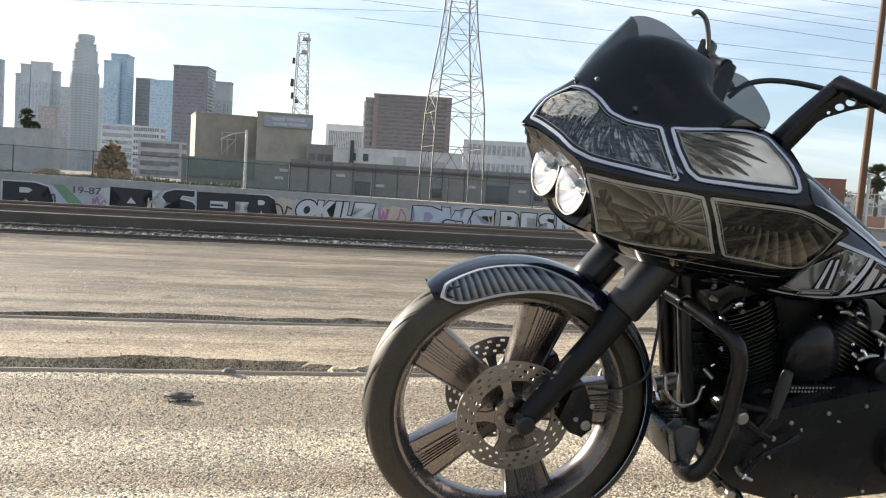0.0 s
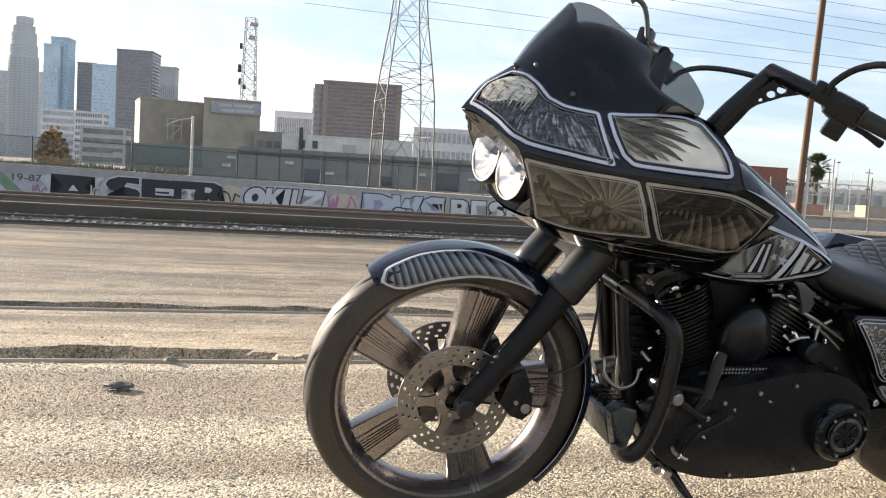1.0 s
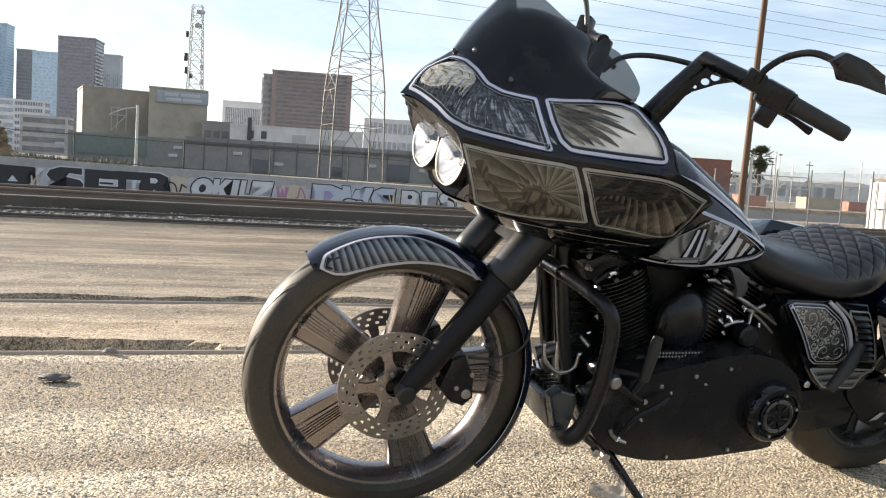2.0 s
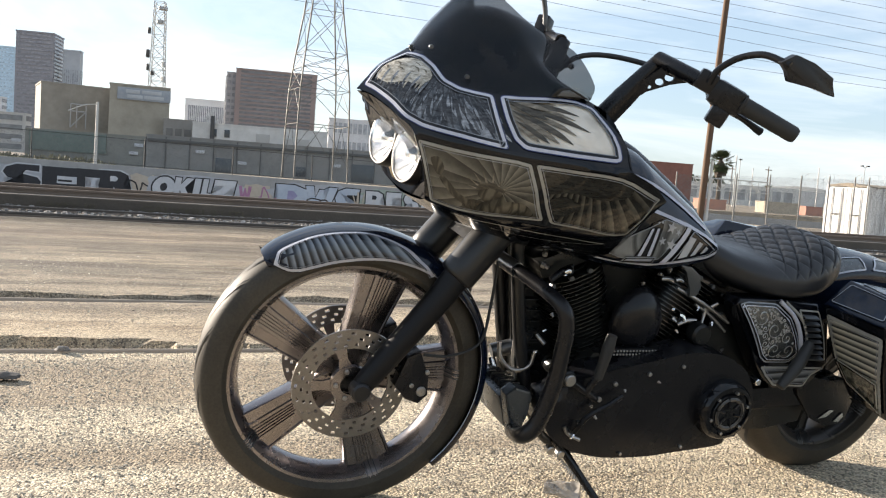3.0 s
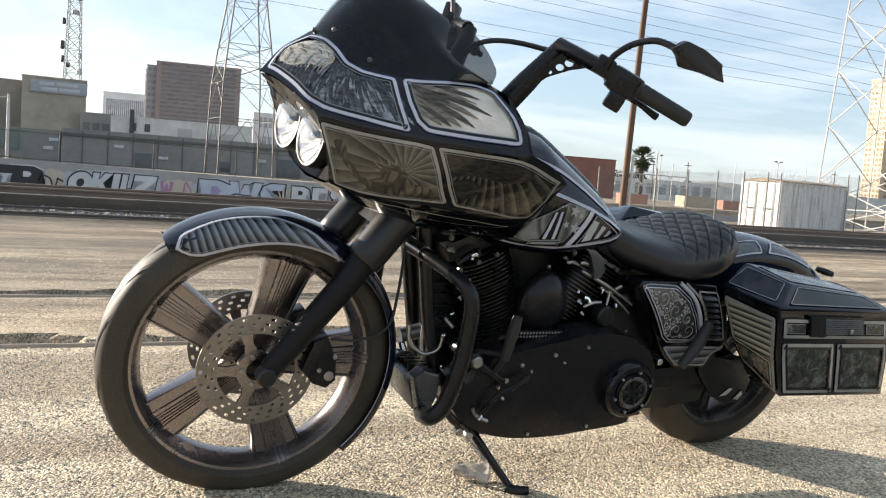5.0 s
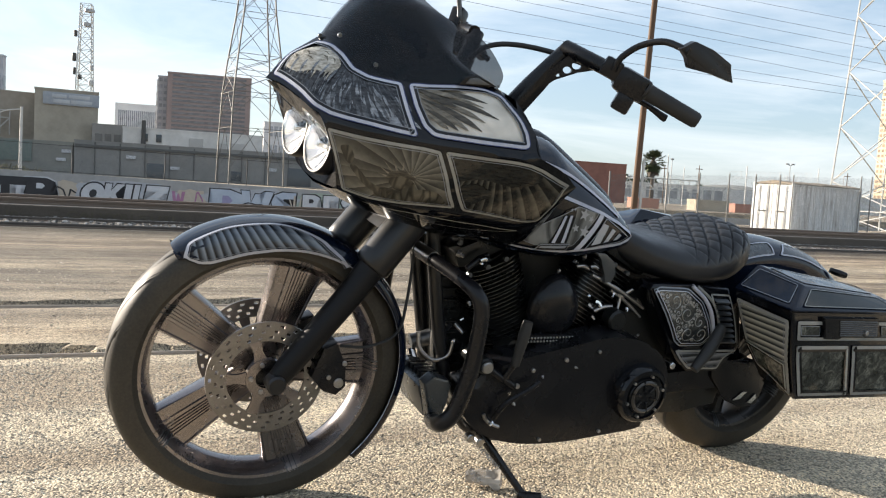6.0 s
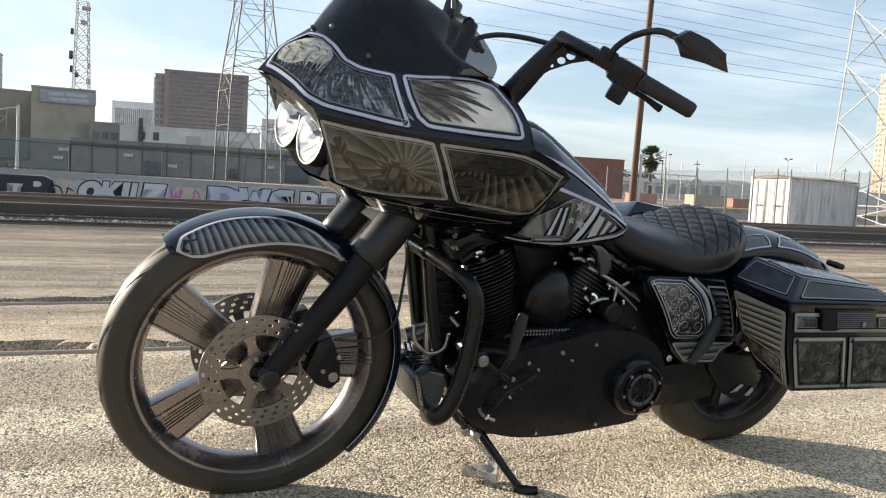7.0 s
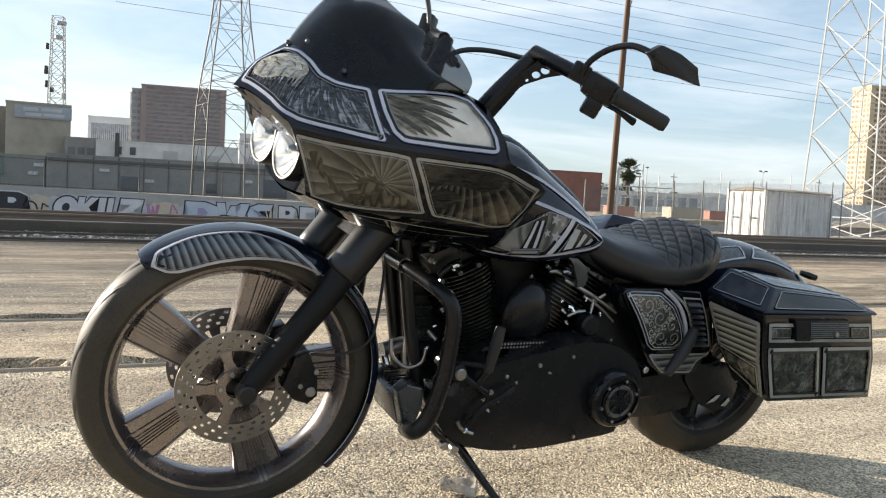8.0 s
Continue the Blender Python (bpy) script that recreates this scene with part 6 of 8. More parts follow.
# ---- handlebar ----
def bar(side):
    up, back = (0.0, 0.0) if side > 0 else (0.066, -0.034)

    def S(u, v, w):
        k = min(1, max(0, (v - 0.2) / 0.2))
        return Vector((u + back * k, -side * v, w + up * k))
    bm = bm_new()
    tube(bm, [S(0.505, 0.17, 1.06), S(0.560, 0.20, 1.150), S(0.622, 0.235, 1.250)], [0.030, 0.028, 0.020], sides=12, smooth=False)
    tube(bm, [S(0.612, 0.235, 1.250), S(0.644, 0.34, 1.222), S(0.686, 0.41, 1.194), S(0.817, 0.50, 1.131)], [0.019, 0.018, 0.0165, 0.0165], sides=12, smooth=False)
    h = part("handlebar", bm, MATT_BLACK, bike, "satin black drilled handlebar")
    # drilled gusset
    bm = bm_new()
    outline = [(0.555, 1.165), (0.615, 1.245), (0.655, 1.208), (0.625, 1.196), (0.588, 1.172), (0.562, 1.142)]
    holes = [((0.622, 1.212), 0.0085), ((0.607, 1.199), 0.008), ((0.592, 1.184), 0.004)]
    loops = [outline] + [[(c[0] + r * math.cos(2 * math.pi * k / 14), c[1] + r * math.sin(2 * math.pi * k / 14)) for k in range(14)] for c, r in holes]
    es = []
    for lp in loops:
        vs = [bm.verts.new(S(x, 0.215 + (x - 0.55) * 0.9, z)) for x, z in lp]
        es += [bm.edges.new((vs[i], vs[(i + 1) % len(vs)])) for i in range(len(vs))]
    bmesh.ops.triangle_fill(bm, edges=es, use_beauty=True, use_dissolve=False)
    ext = bmesh.ops.extrude_face_region(bm, geom=bm.faces[:])["geom"]
    for g in ext:
        if isinstance(g, bmesh.types.BMVert):
            g.co += Vector((0.004, side * 0.010, 0))
    part("gusset", bm, MATT_BLACK, h, smooth=False)
    g0, g1 = S(0.715, 0.430, 1.180), S(0.822, 0.503, 1.129)
    bm = bm_new()
    d = (g1 - g0)
    tube(bm, [g0, g0 + 0.03 * d, g0 + 0.06 * d, g0 + 0.95 * d, g1], [0.024, 0.024, 0.0195, 0.0185, 0.015], sides=18, smooth=False)
    part("grip", bm, GRIP, h, "black rubber grip")
    # switch housing and lever perch
    m = Matrix.Translation(S(0.688, 0.405, 1.192)) @ (g1 - g0).to_track_quat("X", "Z").to_matrix().to_4x4()
    bm = bm_new()
    box(bm, (-0.035, -0.022, -0.030), (0.045, 0.024, 0.028), 0.013, m)
    sw = part("switch_housing", bm, MATT_BLACK, h)
    bm = bm_new()
    box(bm, (-0.012, -0.018, -0.068), (0.030, 0.020, -0.026), 0.007, m)
    part("switch_box", bm, MATT_BLACK, sw)
    bm = bm_new()
    tube(bm, [S(0.672, 0.365, 1.206), S(0.684, 0.368, 1.178), S(0.715, 0.385, 1.162), S(0.755, 0.404, 1.145), S(0.790, 0.418, 1.126), S(0.797, 0.420, 1.123)], [0.010, 0.009, 0.007, 0.0065, 0.009, 0.0095], 24, 10)
    part("lever", bm, MATT_BLACK, h, "black lever")
    bm = bm_new()
    box(bm, (-0.075, -0.02, -0.016), (-0.03, 0.02, 0.03 if side > 0 else 0.05), 0.008, m)
    part("perch", bm, MATT_BLACK, h)
    # mirror
    bm = bm_new()
    tube(bm, [S(0.641, 0.40, 1.215), S(0.645, 0.415, 1.245), S(0.672, 0.44, 1.276), S(0.695, 0.49, 1.290), S(0.720, 0.545, 1.276)], 0.0075, 26, 10)
    if side < 0:
        bm.free()
        bm = bm_new()
        tube(bm, [S(0.641, 0.36, 1.215), S(0.640, 0.365, 1.27), S(0.625, 0.37, 1.325), S(0.600, 0.375, 1.345), S(0.585, 0.38, 1.335)], 0.0075, 26, 10)
    ms = part("mirror_stem", bm, GUNMETAL if side < 0 else MATT_BLACK, h)
    if side < 0:
        return h
    bm = bm_new()
    blade = closed_curve([(0.700, 1.279), (0.733, 1.299), (0.784, 1.287), (0.837, 1.262), (0.838, 1.250), (0.851, 1.224), (0.791, 1.236), (0.730, 1.242), (0.720, 1.262)], 3, 0.16)
    a = [S(x, 0.545 + 0.10 * (x - 0.75), z) for x, z in blade]
    b = [p + Vector((0.002, side * 0.016, 0.001)) for p in a]
    loft(bm, [a, b])
    bmesh.ops.bevel(bm, geom=[e for e in bm.edges if abs(e.verts[0].co.y - e.verts[1].co.y) < 0.006], offset=0.002, segments=2, affect="EDGES", profile=0.6)
    part("mirror", bm, MATT_BLACK, ms, "blade-shaped black mirror")
    return h


bar(1)
bar(-1)
bm = bm_new()
tube(bm, [L(0.44, 0.08, 1.19), L(0.47, 0.10, 1.225), L(0.529, 0.12, 1.240), L(0.60, 0.18, 1.236), L(0.65, 0.30, 1.215), L(0.665, 0.37, 1.205)], 0.0065, 30, 10)
part("clutch_cable", bm, GRIP, bike, "black cable arching to the handlebar")

# ---- frame and engine guard ----
for side in (1, -1):
    bm = bm_new()
    tube(bm, [L(0.410, 0.06 * side, 0.79), L(0.438, 0.06 * side, 0.637), L(0.488, 0.06 * side, 0.42), L(0.535, 0.09 * side, 0.27), L(0.64, 0.14 * side, 0.185), L(1.10, 0.14 * side, 0.185)], 0.019, 36, 14)
    part("frame_tube", bm, FORK_SATIN, bike)
    bm = bm_new()
    tube(bm, [L(0.388, 0.06 * side, 0.690), L(0.402, 0.14 * side, 0.682), L(0.424, 0.23 * side, 0.668), L(0.446, 0.29 * side, 0.644), L(0.460, 0.30 * side, 0.598), L(0.460, 0.30 * side, 0.520), L(0.453, 0.30 * side, 0.440), L(0.432, 0.295 * side, 0.345), L(0.410, 0.275 * side, 0.300), L(0.428, 0.19 * side, 0.265), L(0.46, 0.12 * side, 0.25)],
         [0.018, 0.018, 0.018, 0.019, 0.020, 0.021, 0.022, 0.022, 0.022, 0.021, 0.018], 54, 14)
    part("engine_guard", bm, MATT_BLACK, bike, "black engine guard bar")
bm = bm_new()
tube(bm, [L(0.384, 0.045, 0.692), L(0.399, 0.12, 0.684)], 0.0205, sides=16, smooth=False)
part("guard_clamp", bm, STEEL, bike, "bare metal clamp")
# oil cooler before the frame tubes: a sunk middle with fins between two wedge-shaped caps
bm = bm_new()
slab(bm, [(0.402, 0.338), (0.424, 0.350), (0.470, 0.344), (0.466, 0.29), (0.452, 0.243), (0.428, 0.252)], -0.135, -0.010, 0.004)
cooler = part("oil_cooler", bm, COOLER_METAL, bike, "gunmetal oil cooler with black fins between wedge-shaped caps")
for y, up in ((-0.174, 0.0), (-0.016, -0.014)):
    bm = bm_new()
    slab(bm, [(0.399, 0.360 + up), (0.424, 0.381 + up), (0.470, 0.368 + up), (0.478, 0.352 + up), (0.470, 0.30 + up), (0.457, 0.240), (0.430, 0.250)], y, y + 0.042, 0.006)
    part("end_cap", bm, COOLER_METAL, cooler, "satin gunmetal end cap", smooth=False)
for k in range(9):
    bm = bm_new()
    y = -0.120 + 0.0115 * k
    box(bm, (0.418, y, 0.33), (0.470, y + 0.004, 0.364), 0.0)
    part("cooler_fin", bm, STEEL if k % 2 else MATT_BLACK, cooler, smooth=False)
bm = bm_new()
tube(bm, [L(0.420, 0.05, 0.46), L(0.427, 0.06, 0.415), L(0.465, 0.07, 0.385), L(0.505, 0.08, 0.40), L(0.515, 0.08, 0.44)], 0.006, 24, 10)
part("oil_line", bm, STEEL, cooler, "bare metal bent pipe")
bm = bm_new()
tube(bm, [L(0.455, 0.02, 0.69), L(0.450, 0.035, 0.60), L(0.470, 0.04, 0.52), L(0.468, 0.05, 0.42), L(0.485, 0.06, 0.33)], 0.006, 30, 8)
part("braided_hose", bm, STEEL, bike, "thin braided metal hose")
bm = bm_new()
tube(bm, [L(0.44, -0.03, 0.40), L(0.50, -0.02, 0.42), L(0.53, 0.0, 0.47)], [0.020, 0.024, 0.020], 12, 14)
part("oil_filter", bm, GUNMETAL, bike, "gunmetal filter body")
for p0, p1, r, mt in ((L(0.545, 0.02, 0.690), L(0.575, 0.06, 0.668), 0.010, STEEL), (L(0.575, 0.06, 0.660), L(0.585, 0.07, 0.640), 0.007, CHROME), (L(0.52, 0.03, 0.655), L(0.56, 0.05, 0.648), 0.004, STEEL), (L(0.53, 0.05, 0.48), L(0.545, 0.075, 0.462), 0.006, STEEL), (L(0.45, -0.04, 0.375), L(0.455, -0.02, 0.345), 0.012, CHROME)):
    bm = bm_new()
    tube(bm, [p0, p1], r, sides=12, smooth=False)
    part("pipe_fitting", bm, mt, bike)

# ---- engine ----
CRANK = Vector((0.79, 0, 0.215))
bm = bm_new()
slab(bm, [(0.60, 0.24), (0.61, 0.38), (0.67, 0.46), (0.94, 0.47), (1.10, 0.44), (1.14, 0.30), (1.06, 0.19), (0.60, 0.185)], -0.13, 0.14, 0.02)
engine = part("engine", bm, ENGINE_BLACK, bike, "black air-cooled V-twin engine with fine fins")
for lean, shift in ((-24, 0.012), (27, 0.0)):
    m = Matrix.Translation(CRANK + Vector((shift, 0, 0))) @ Matrix.Rotation(radians(lean), 4, "Y")
    bm = bm_new()
    tube(bm, [m @ Vector((0, 0, 0.22)), m @ Vector((0, 0, 0.50))], 0.068, sides=28, smooth=False)
    cyl = part("cylinder", bm, ENGINE_BLACK, engine)
    for k in range(23):
        z = 0.238 + 0.0116 * k
        r = 0.092 if k < 15 else 0.098
        bm = bm_new()
        loop = []
        for i in range(40):
            a = 2 * math.pi * i / 40
            c, s = math.cos(a), math.sin(a)
            loop.append((r * math.copysign(abs(c) ** 0.75, c), 1.08 * r * math.copysign(abs(s) ** 0.75, s)))
        loft(bm, [[m @ Vector((x * q, y * q, z + dz)) for x, y in loop] for q, dz in ((0.985, 0.0), (1.0, 0.0006), (1.0, 0.0018), (0.985, 0.0024))])
        bm.faces.ensure_lookup_table()
        for f in bm.faces[40:80]:
            f.material_index = 1
        part("cylinder_fin", bm, (ENGINE_BLACK, FIN_EDGE), cyl)
    bm = bm_new()
    box(bm, (-0.105, -0.085, 0.515), (0.105, 0.085, 0.575), 0.018, m)
    part("rocker_cover", bm, ENGINE_BLACK, cyl)
    for k in range(4):
        bm = bm_new()
        p = m @ Vector((-0.085 + 0.057 * k, -0.095, 0.50))
        tube(bm, [p, p + Vector((0, -0.012, 0))], 0.007, sides=8, smooth=False)
        part("head_bolt", bm, GUNMETAL, cyl)
bm = bm_new()
bmesh.ops.create_uvsphere(bm, u_segments=36, v_segments=18, radius=1.0)
for v in bm.verts:
    v.co = Vector((0.082 * v.co.x * (1 - 0.12 * v.co.z), min(0.0, 0.05 * v.co.y), 0.094 * v.co.z)) + Vector((0.795, -0.11, 0.552))
part("horn_cover", bm, MATT_BLACK, engine, "domed black horn cover between the cylinders")
bm = bm_new()
slab(bm, [(0.675, 0.462), (0.675, 0.485), (0.90, 0.482), (0.90, 0.459)], -0.165, -0.14, 0.004)
strip = part("stud_strip", bm, MATT_BLACK, engine, "black strip with two rows of bright studs")
bm = bm_new()
for r in range(2):
    for k in range(20):
        bmesh.ops.create_icosphere(bm, subdivisions=1, radius=0.0035, matrix=Matrix.Translation((0.688 + 0.0103 * k, -0.166, 0.4675 + 0.010 * r)))
part("stud", bm, STEEL, strip, kind="stuff")
bm = bm_new()
slab(bm, [tuple(p) for p in closed_curve([(0.478, 0.33), (0.52, 0.40), (0.641, 0.440), (0.797, 0.470), (0.93, 0.498), (1.05, 0.485), (1.14, 0.43), (1.18, 0.35), (1.172, 0.26), (1.11, 0.205), (0.96, 0.194), (0.84, 0.183), (0.70, 0.187), (0.60, 0.210), (0.52, 0.255)], 4, 0.9)], -0.222, -0.12, 0.034)
primary = part("primary_cover", bm, MATT_BLACK, engine, "long satin black primary cover")
bm = bm_new()
turned(bm, [(0.0005, -0.262), (0.055, -0.262), (0.058, -0.256), (0.066, -0.256), (0.069, -0.262), (0.078, -0.260), (0.086, -0.250), (0.090, -0.215), (0.0005, -0.215)], (1.062, 0, 0.326), "y", 48, closed=False)
derby = part("derby_cover", bm, BLACK_PAINT, primary, "round gloss black clutch cover")
for k in range(6):
    a = 2 * math.pi * k / 6 + 0.3
    bm = bm_new()
    disc(bm, (1.062 + 0.062 * math.cos(a), 0.326 + 0.062 * math.sin(a)), 0.0045, -0.266, -0.255, 10)
    part("cover_bolt", bm, STEEL, derby)
    bm = bm_new()
    c, s = math.cos(a + 0.5), math.sin(a + 0.5)
    tube(bm, [(1.062 + 0.018 * c, -0.263, 0.326 + 0.018 * s), (1.062 + 0.050 * c, -0.263, 0.326 + 0.050 * s)], 0.004, sides=6, smooth=False)
    part("cover_rib", bm, MATT_BLACK, derby)
for u, w, r in ((0.690, 0.409, 0.006), (0.793, 0.435, 0.006), (0.648, 0.366, 0.007), (0.90, 0.455, 0.005), (0.60, 0.30, 0.005), (0.75, 0.20, 0.005), (0.95, 0.21, 0.005)):
    bm = bm_new()
    disc(bm, (u, w), r, -0.230, -0.218, 12)
    part("cover_bolt", bm, STEEL, primary)
bm = bm_new()
disc(bm, (0.536, 0.431), 0.022, -0.240, -0.12, 20)
part("mount_boss", bm, ENGINE_BLACK, engine)
bm = bm_new()
disc(bm, (0.536, 0.431), 0.016, -0.250, -0.238, 20)
part("boss_bolt", bm, STEEL, engine, "bright bolt head")
# bright scraps of the carburettor side behind the rear cylinder
for p0, p1, r, mt in (((0.95, -0.10, 0.53), (1.00, -0.12, 0.55), 0.010, STEEL), ((1.00, -0.11, 0.50), (1.05, -0.12, 0.50), 0.013, STEEL), ((0.98, -0.12, 0.60), (1.10, -0.13, 0.52), 0.006, STEEL), ((1.03, -0.10, 0.56), (1.07, -0.11, 0.60), 0.008, STEEL),
                      ((0.90, -0.125, 0.648), (1.10, -0.135, 0.55), 0.007, STEEL), ((0.86, -0.10, 0.665), (0.90, -0.11, 0.66), 0.008, STEEL), ((0.50, -0.12, 0.66), (0.56, -0.12, 0.70), 0.010, MATT_BLACK), ((0.53, -0.13, 0.685), (0.55, -0.14, 0.69), 0.010, CHROME)):
    bm = bm_new()
    tube(bm, [p0, tuple((a + b) / 2 + 0.004 for a, b in zip(p0, p1)), p1], [r * 0.8, r, r * 0.7], 8, 10)
    part("engine_fitting", bm, mt, engine)
# black slab added behind the cylinders so that no bright ground shows through
bm = bm_new()
slab(bm, [(0.60, 0.44), (0.58, 0.60), (0.60, 0.74), (1.06, 0.74), (1.12, 0.62), (1.10, 0.44)], 0.03, 0.10, 0.015)
part("cylinder_gap_slab", bm, ENGINE_BLACK, engine, "black slab added to close the gap behind the cylinders")
# finned block added to darken the gap between frame tubes and front cylinder
bm = bm_new()
slab(bm, [(0.432, 0.715), (0.62, 0.715), (0.63, 0.30), (0.515, 0.30), (0.492, 0.42), (0.452, 0.62)], 0.012, 0.045, 0.006)
frame_gap_block = part("frame_gap_block", bm, ENGINE_BLACK, bike, "black finned block added to fill the gap behind the frame tubes")
for k in range(11):
    bm = bm_new()
    w = 0.34 + 0.032 * k
    x = 0.512 - 0.20 * (w - 0.34)
    box(bm, (x, -0.012, w), (x + 0.075, 0.014, w + 0.005), 0.001)
    part("gap_block_fin", bm, ENGINE_BLACK, frame_gap_block)
bm = bm_new()
slab(bm, [(0.885, 0.718), (0.925, 0.714), (0.960, 0.690), (0.972, 0.655), (0.962, 0.630), (0.935, 0.628), (0.938, 0.652), (0.918, 0.676), (0.914, 0.700)], -0.140, -0.130, 0.003)
part("bracket", bm, GUNMETAL, engine, "scuffed metal bracket")
for p0, p1, r, mt in (((0.92, -0.13, 0.57), (0.945, -0.135, 0.555), 0.010, CHROME), ((0.955, -0.13, 0.478), (0.985, -0.135, 0.462), 0.008, STEEL), ((1.005, -0.13, 0.540), (1.025, -0.13, 0.522), 0.009, CHROME), ((1.07, -0.13, 0.575), (1.10, -0.13, 0.548), 0.007, STEEL), ((0.885, -0.13, 0.672), (0.915, -0.13, 0.668), 0.006, STEEL), ((1.02, -0.12, 0.59), (1.01, -0.13, 0.545), 0.006, STEEL)):
    bm = bm_new()
    tube(bm, [p0, tuple((a + b) / 2 + 0.003 for a, b in zip(p0, p1)), p1], [r, 0.9 * r, 0.6 * r], 8, 8)
    part("engine_fitting", bm, mt, engine)
SMALL = random.Random(9)
for u, w, v, r in ((0.620, 0.353, 0.235, 0.006), (0.673, 0.342, 0.225, 0.006), (0.647, 0.314, 0.225, 0.006), (0.726, 0.388, 0.223, 0.005), (0.831, 0.410, 0.223, 0.005), (0.580, 0.267, 0.235, 0.008), (0.471, 0.731, 0.12, 0.010), (0.475, 0.698, 0.12, 0.012), (0.790, 0.656, 0.12, 0.007),
                   (0.841, 0.685, 0.12, 0.009), (0.867, 0.697, 0.12, 0.010), (0.915, 0.555, 0.125, 0.010), (0.932, 0.520, 0.125, 0.008), (0.964, 0.485, 0.125, 0.010), (1.010, 0.535, 0.125, 0.008), (1.035, 0.517, 0.125, 0.009), (0.989, 0.588, 0.125, 0.007), (1.050, 0.543, 0.125, 0.007), (1.110, 0.462, 0.125, 0.006),
                   (0.905, 0.585, 0.125, 0.006), (0.880, 0.470, 0.13, 0.006), (0.552, 0.610, 0.11, 0.006), (0.530, 0.560, 0.11, 0.007), (0.515, 0.515, 0.11, 0.006), (0.500, 0.455, 0.11, 0.007)):
    bm = bm_new()
    p = L(u, v, w)
    d = Vector((SMALL.uniform(-1, 1), -0.6, SMALL.uniform(-1, 1))).normalized()
    r *= 0.75
    tube(bm, [p - 0.9 * r * d, p + 0.2 * r * d, p + 0.4 * r * d, p + 1.3 * r * d], [r, r, 0.6 * r, 0.6 * r], sides=7, smooth=False)
    part("engine_bolt", bm, CHROME if SMALL.random() < 0.25 else STEEL, engine)
bm = bm_new()
disc(bm, (0.995, 0.520), 0.032, -0.165, -0.12, 24)
part("round_cap", bm, ENGINE_BLACK, engine)
bm = bm_new()
turned(bm, [(0.038, -0.264), (0.044, -0.267), (0.050, -0.264), (0.044, -0.262)], (1.062, 0, 0.326), "y", 40)
part("trim_ring", bm, RIM_DARK, derby)
# rubber pad of the foot lever and its linkage
bm = bm_new()
tube(bm, [L(0.628, 0.255, 0.560), L(0.622, 0.255, 0.52), L(0.610, 0.255, 0.44)], [0.013, 0.016, 0.012], 10, 12)
pad = part("foot_lever", bm, GRIP, bike, "heavy black foot lever")
for a, b in ((L(0.610, 0.25, 0.44), L(0.590, 0.24, 0.395)), (L(0.590, 0.24, 0.395), L(0.63, 0.235, 0.37)), (L(0.590, 0.24, 0.395), L(0.545, 0.235, 0.425))):
    bm = bm_new()
    tube(bm, [a, b], 0.010, sides=10, smooth=False)
    part("linkage", bm, MATT_BLACK, pad)
# gearbox, swingarm, belt guard, shock strut
bm = bm_new()
slab(bm, [(1.08, 0.24), (1.06, 0.60), (1.42, 0.58), (1.46, 0.40), (1.40, 0.26)], -0.10, 0.12, 0.02)
part("gearbox", bm, ENGINE_BLACK, bike)
for y in (-0.14, 0.115):
    bm = bm_new()
    slab(bm, [(1.12, 0.26), (1.14, 0.33), (1.60, 0.365), (1.67, 0.35), (1.67, 0.295), (1.60, 0.285)], y, y + 0.03, 0.008)
    part("swingarm", bm, MATT_BLACK, bike)
# plate added to keep the space round the swingarm dark
bm = bm_new()
slab(bm, [(1.13, 0.19), (1.12, 0.36), (1.40, 0.40), (1.52, 0.35), (1.50, 0.205), (1.36, 0.185)], -0.106, -0.092, 0.004)
part("wheel_gap_plate", bm, ENGINE_BLACK, bike, "black plate added to cover the gap before the rear wheel")
bm = bm_new()
slab(bm, [(1.40, 0.39), (1.56, 0.36), (1.66, 0.29), (1.645, 0.215), (1.57, 0.205), (1.50, 0.235), (1.42, 0.32)], -0.150, -0.140, 0.004)
belt = part("belt_guard", bm, MATT_BLACK, bike, "black belt guard with bright slots")
for pts in ([(1.528, 0.236), (1.568, 0.264), (1.586, 0.262), (1.562, 0.240)], [(1.596, 0.224), (1.626, 0.253), (1.634, 0.238), (1.618, 0.220)]):
    bm = bm_new()
    slab(bm, pts, -0.154, -0.149, 0.001)
    part("bright_slot", bm, CHROME, belt)
bm = bm_new()
tube(bm, [L(1.345, 0.215, 0.515), L(1.295, 0.235, 0.455), L(1.24, 0.245, 0.395)], [0.016, 0.020, 0.014], 10, 10)
part("passenger_peg", bm, GRIP, bike, "folded black passenger peg")
bm = bm_new()
disc(bm, (1.168, 0.405), 0.010, -0.235, -0.20, 14)
part("peg_bolt", bm, CHROME, bike)
# shift linkage
bm = bm_new()
tube(bm, [L(0.58, 0.24, 0.28), L(0.60, 0.26, 0.335), L(0.655, 0.26, 0.365), L(0.70, 0.25, 0.385)], 0.007, 16, 8)
part("shift_lever", bm, MATT_BLACK, bike)
for u, w in ((0.486, 0.286), (0.508, 0.291), (0.540, 0.214), (0.572, 0.200)):
    bm = bm_new()
    disc(bm, (u, w), 0.012, -0.215, -0.19, 14)
    part("frame_bolt", bm, STEEL, bike)
bm = bm_new()
tube(bm, [L(0.558, 0.225, 0.29), L(0.566, 0.23, 0.275), L(0.58, 0.23, 0.265), L(0.605, 0.235, 0.255)], [0.006, 0.005, 0.005, 0.005], 14, 8)
part("stand_tab", bm, STEEL, bike)

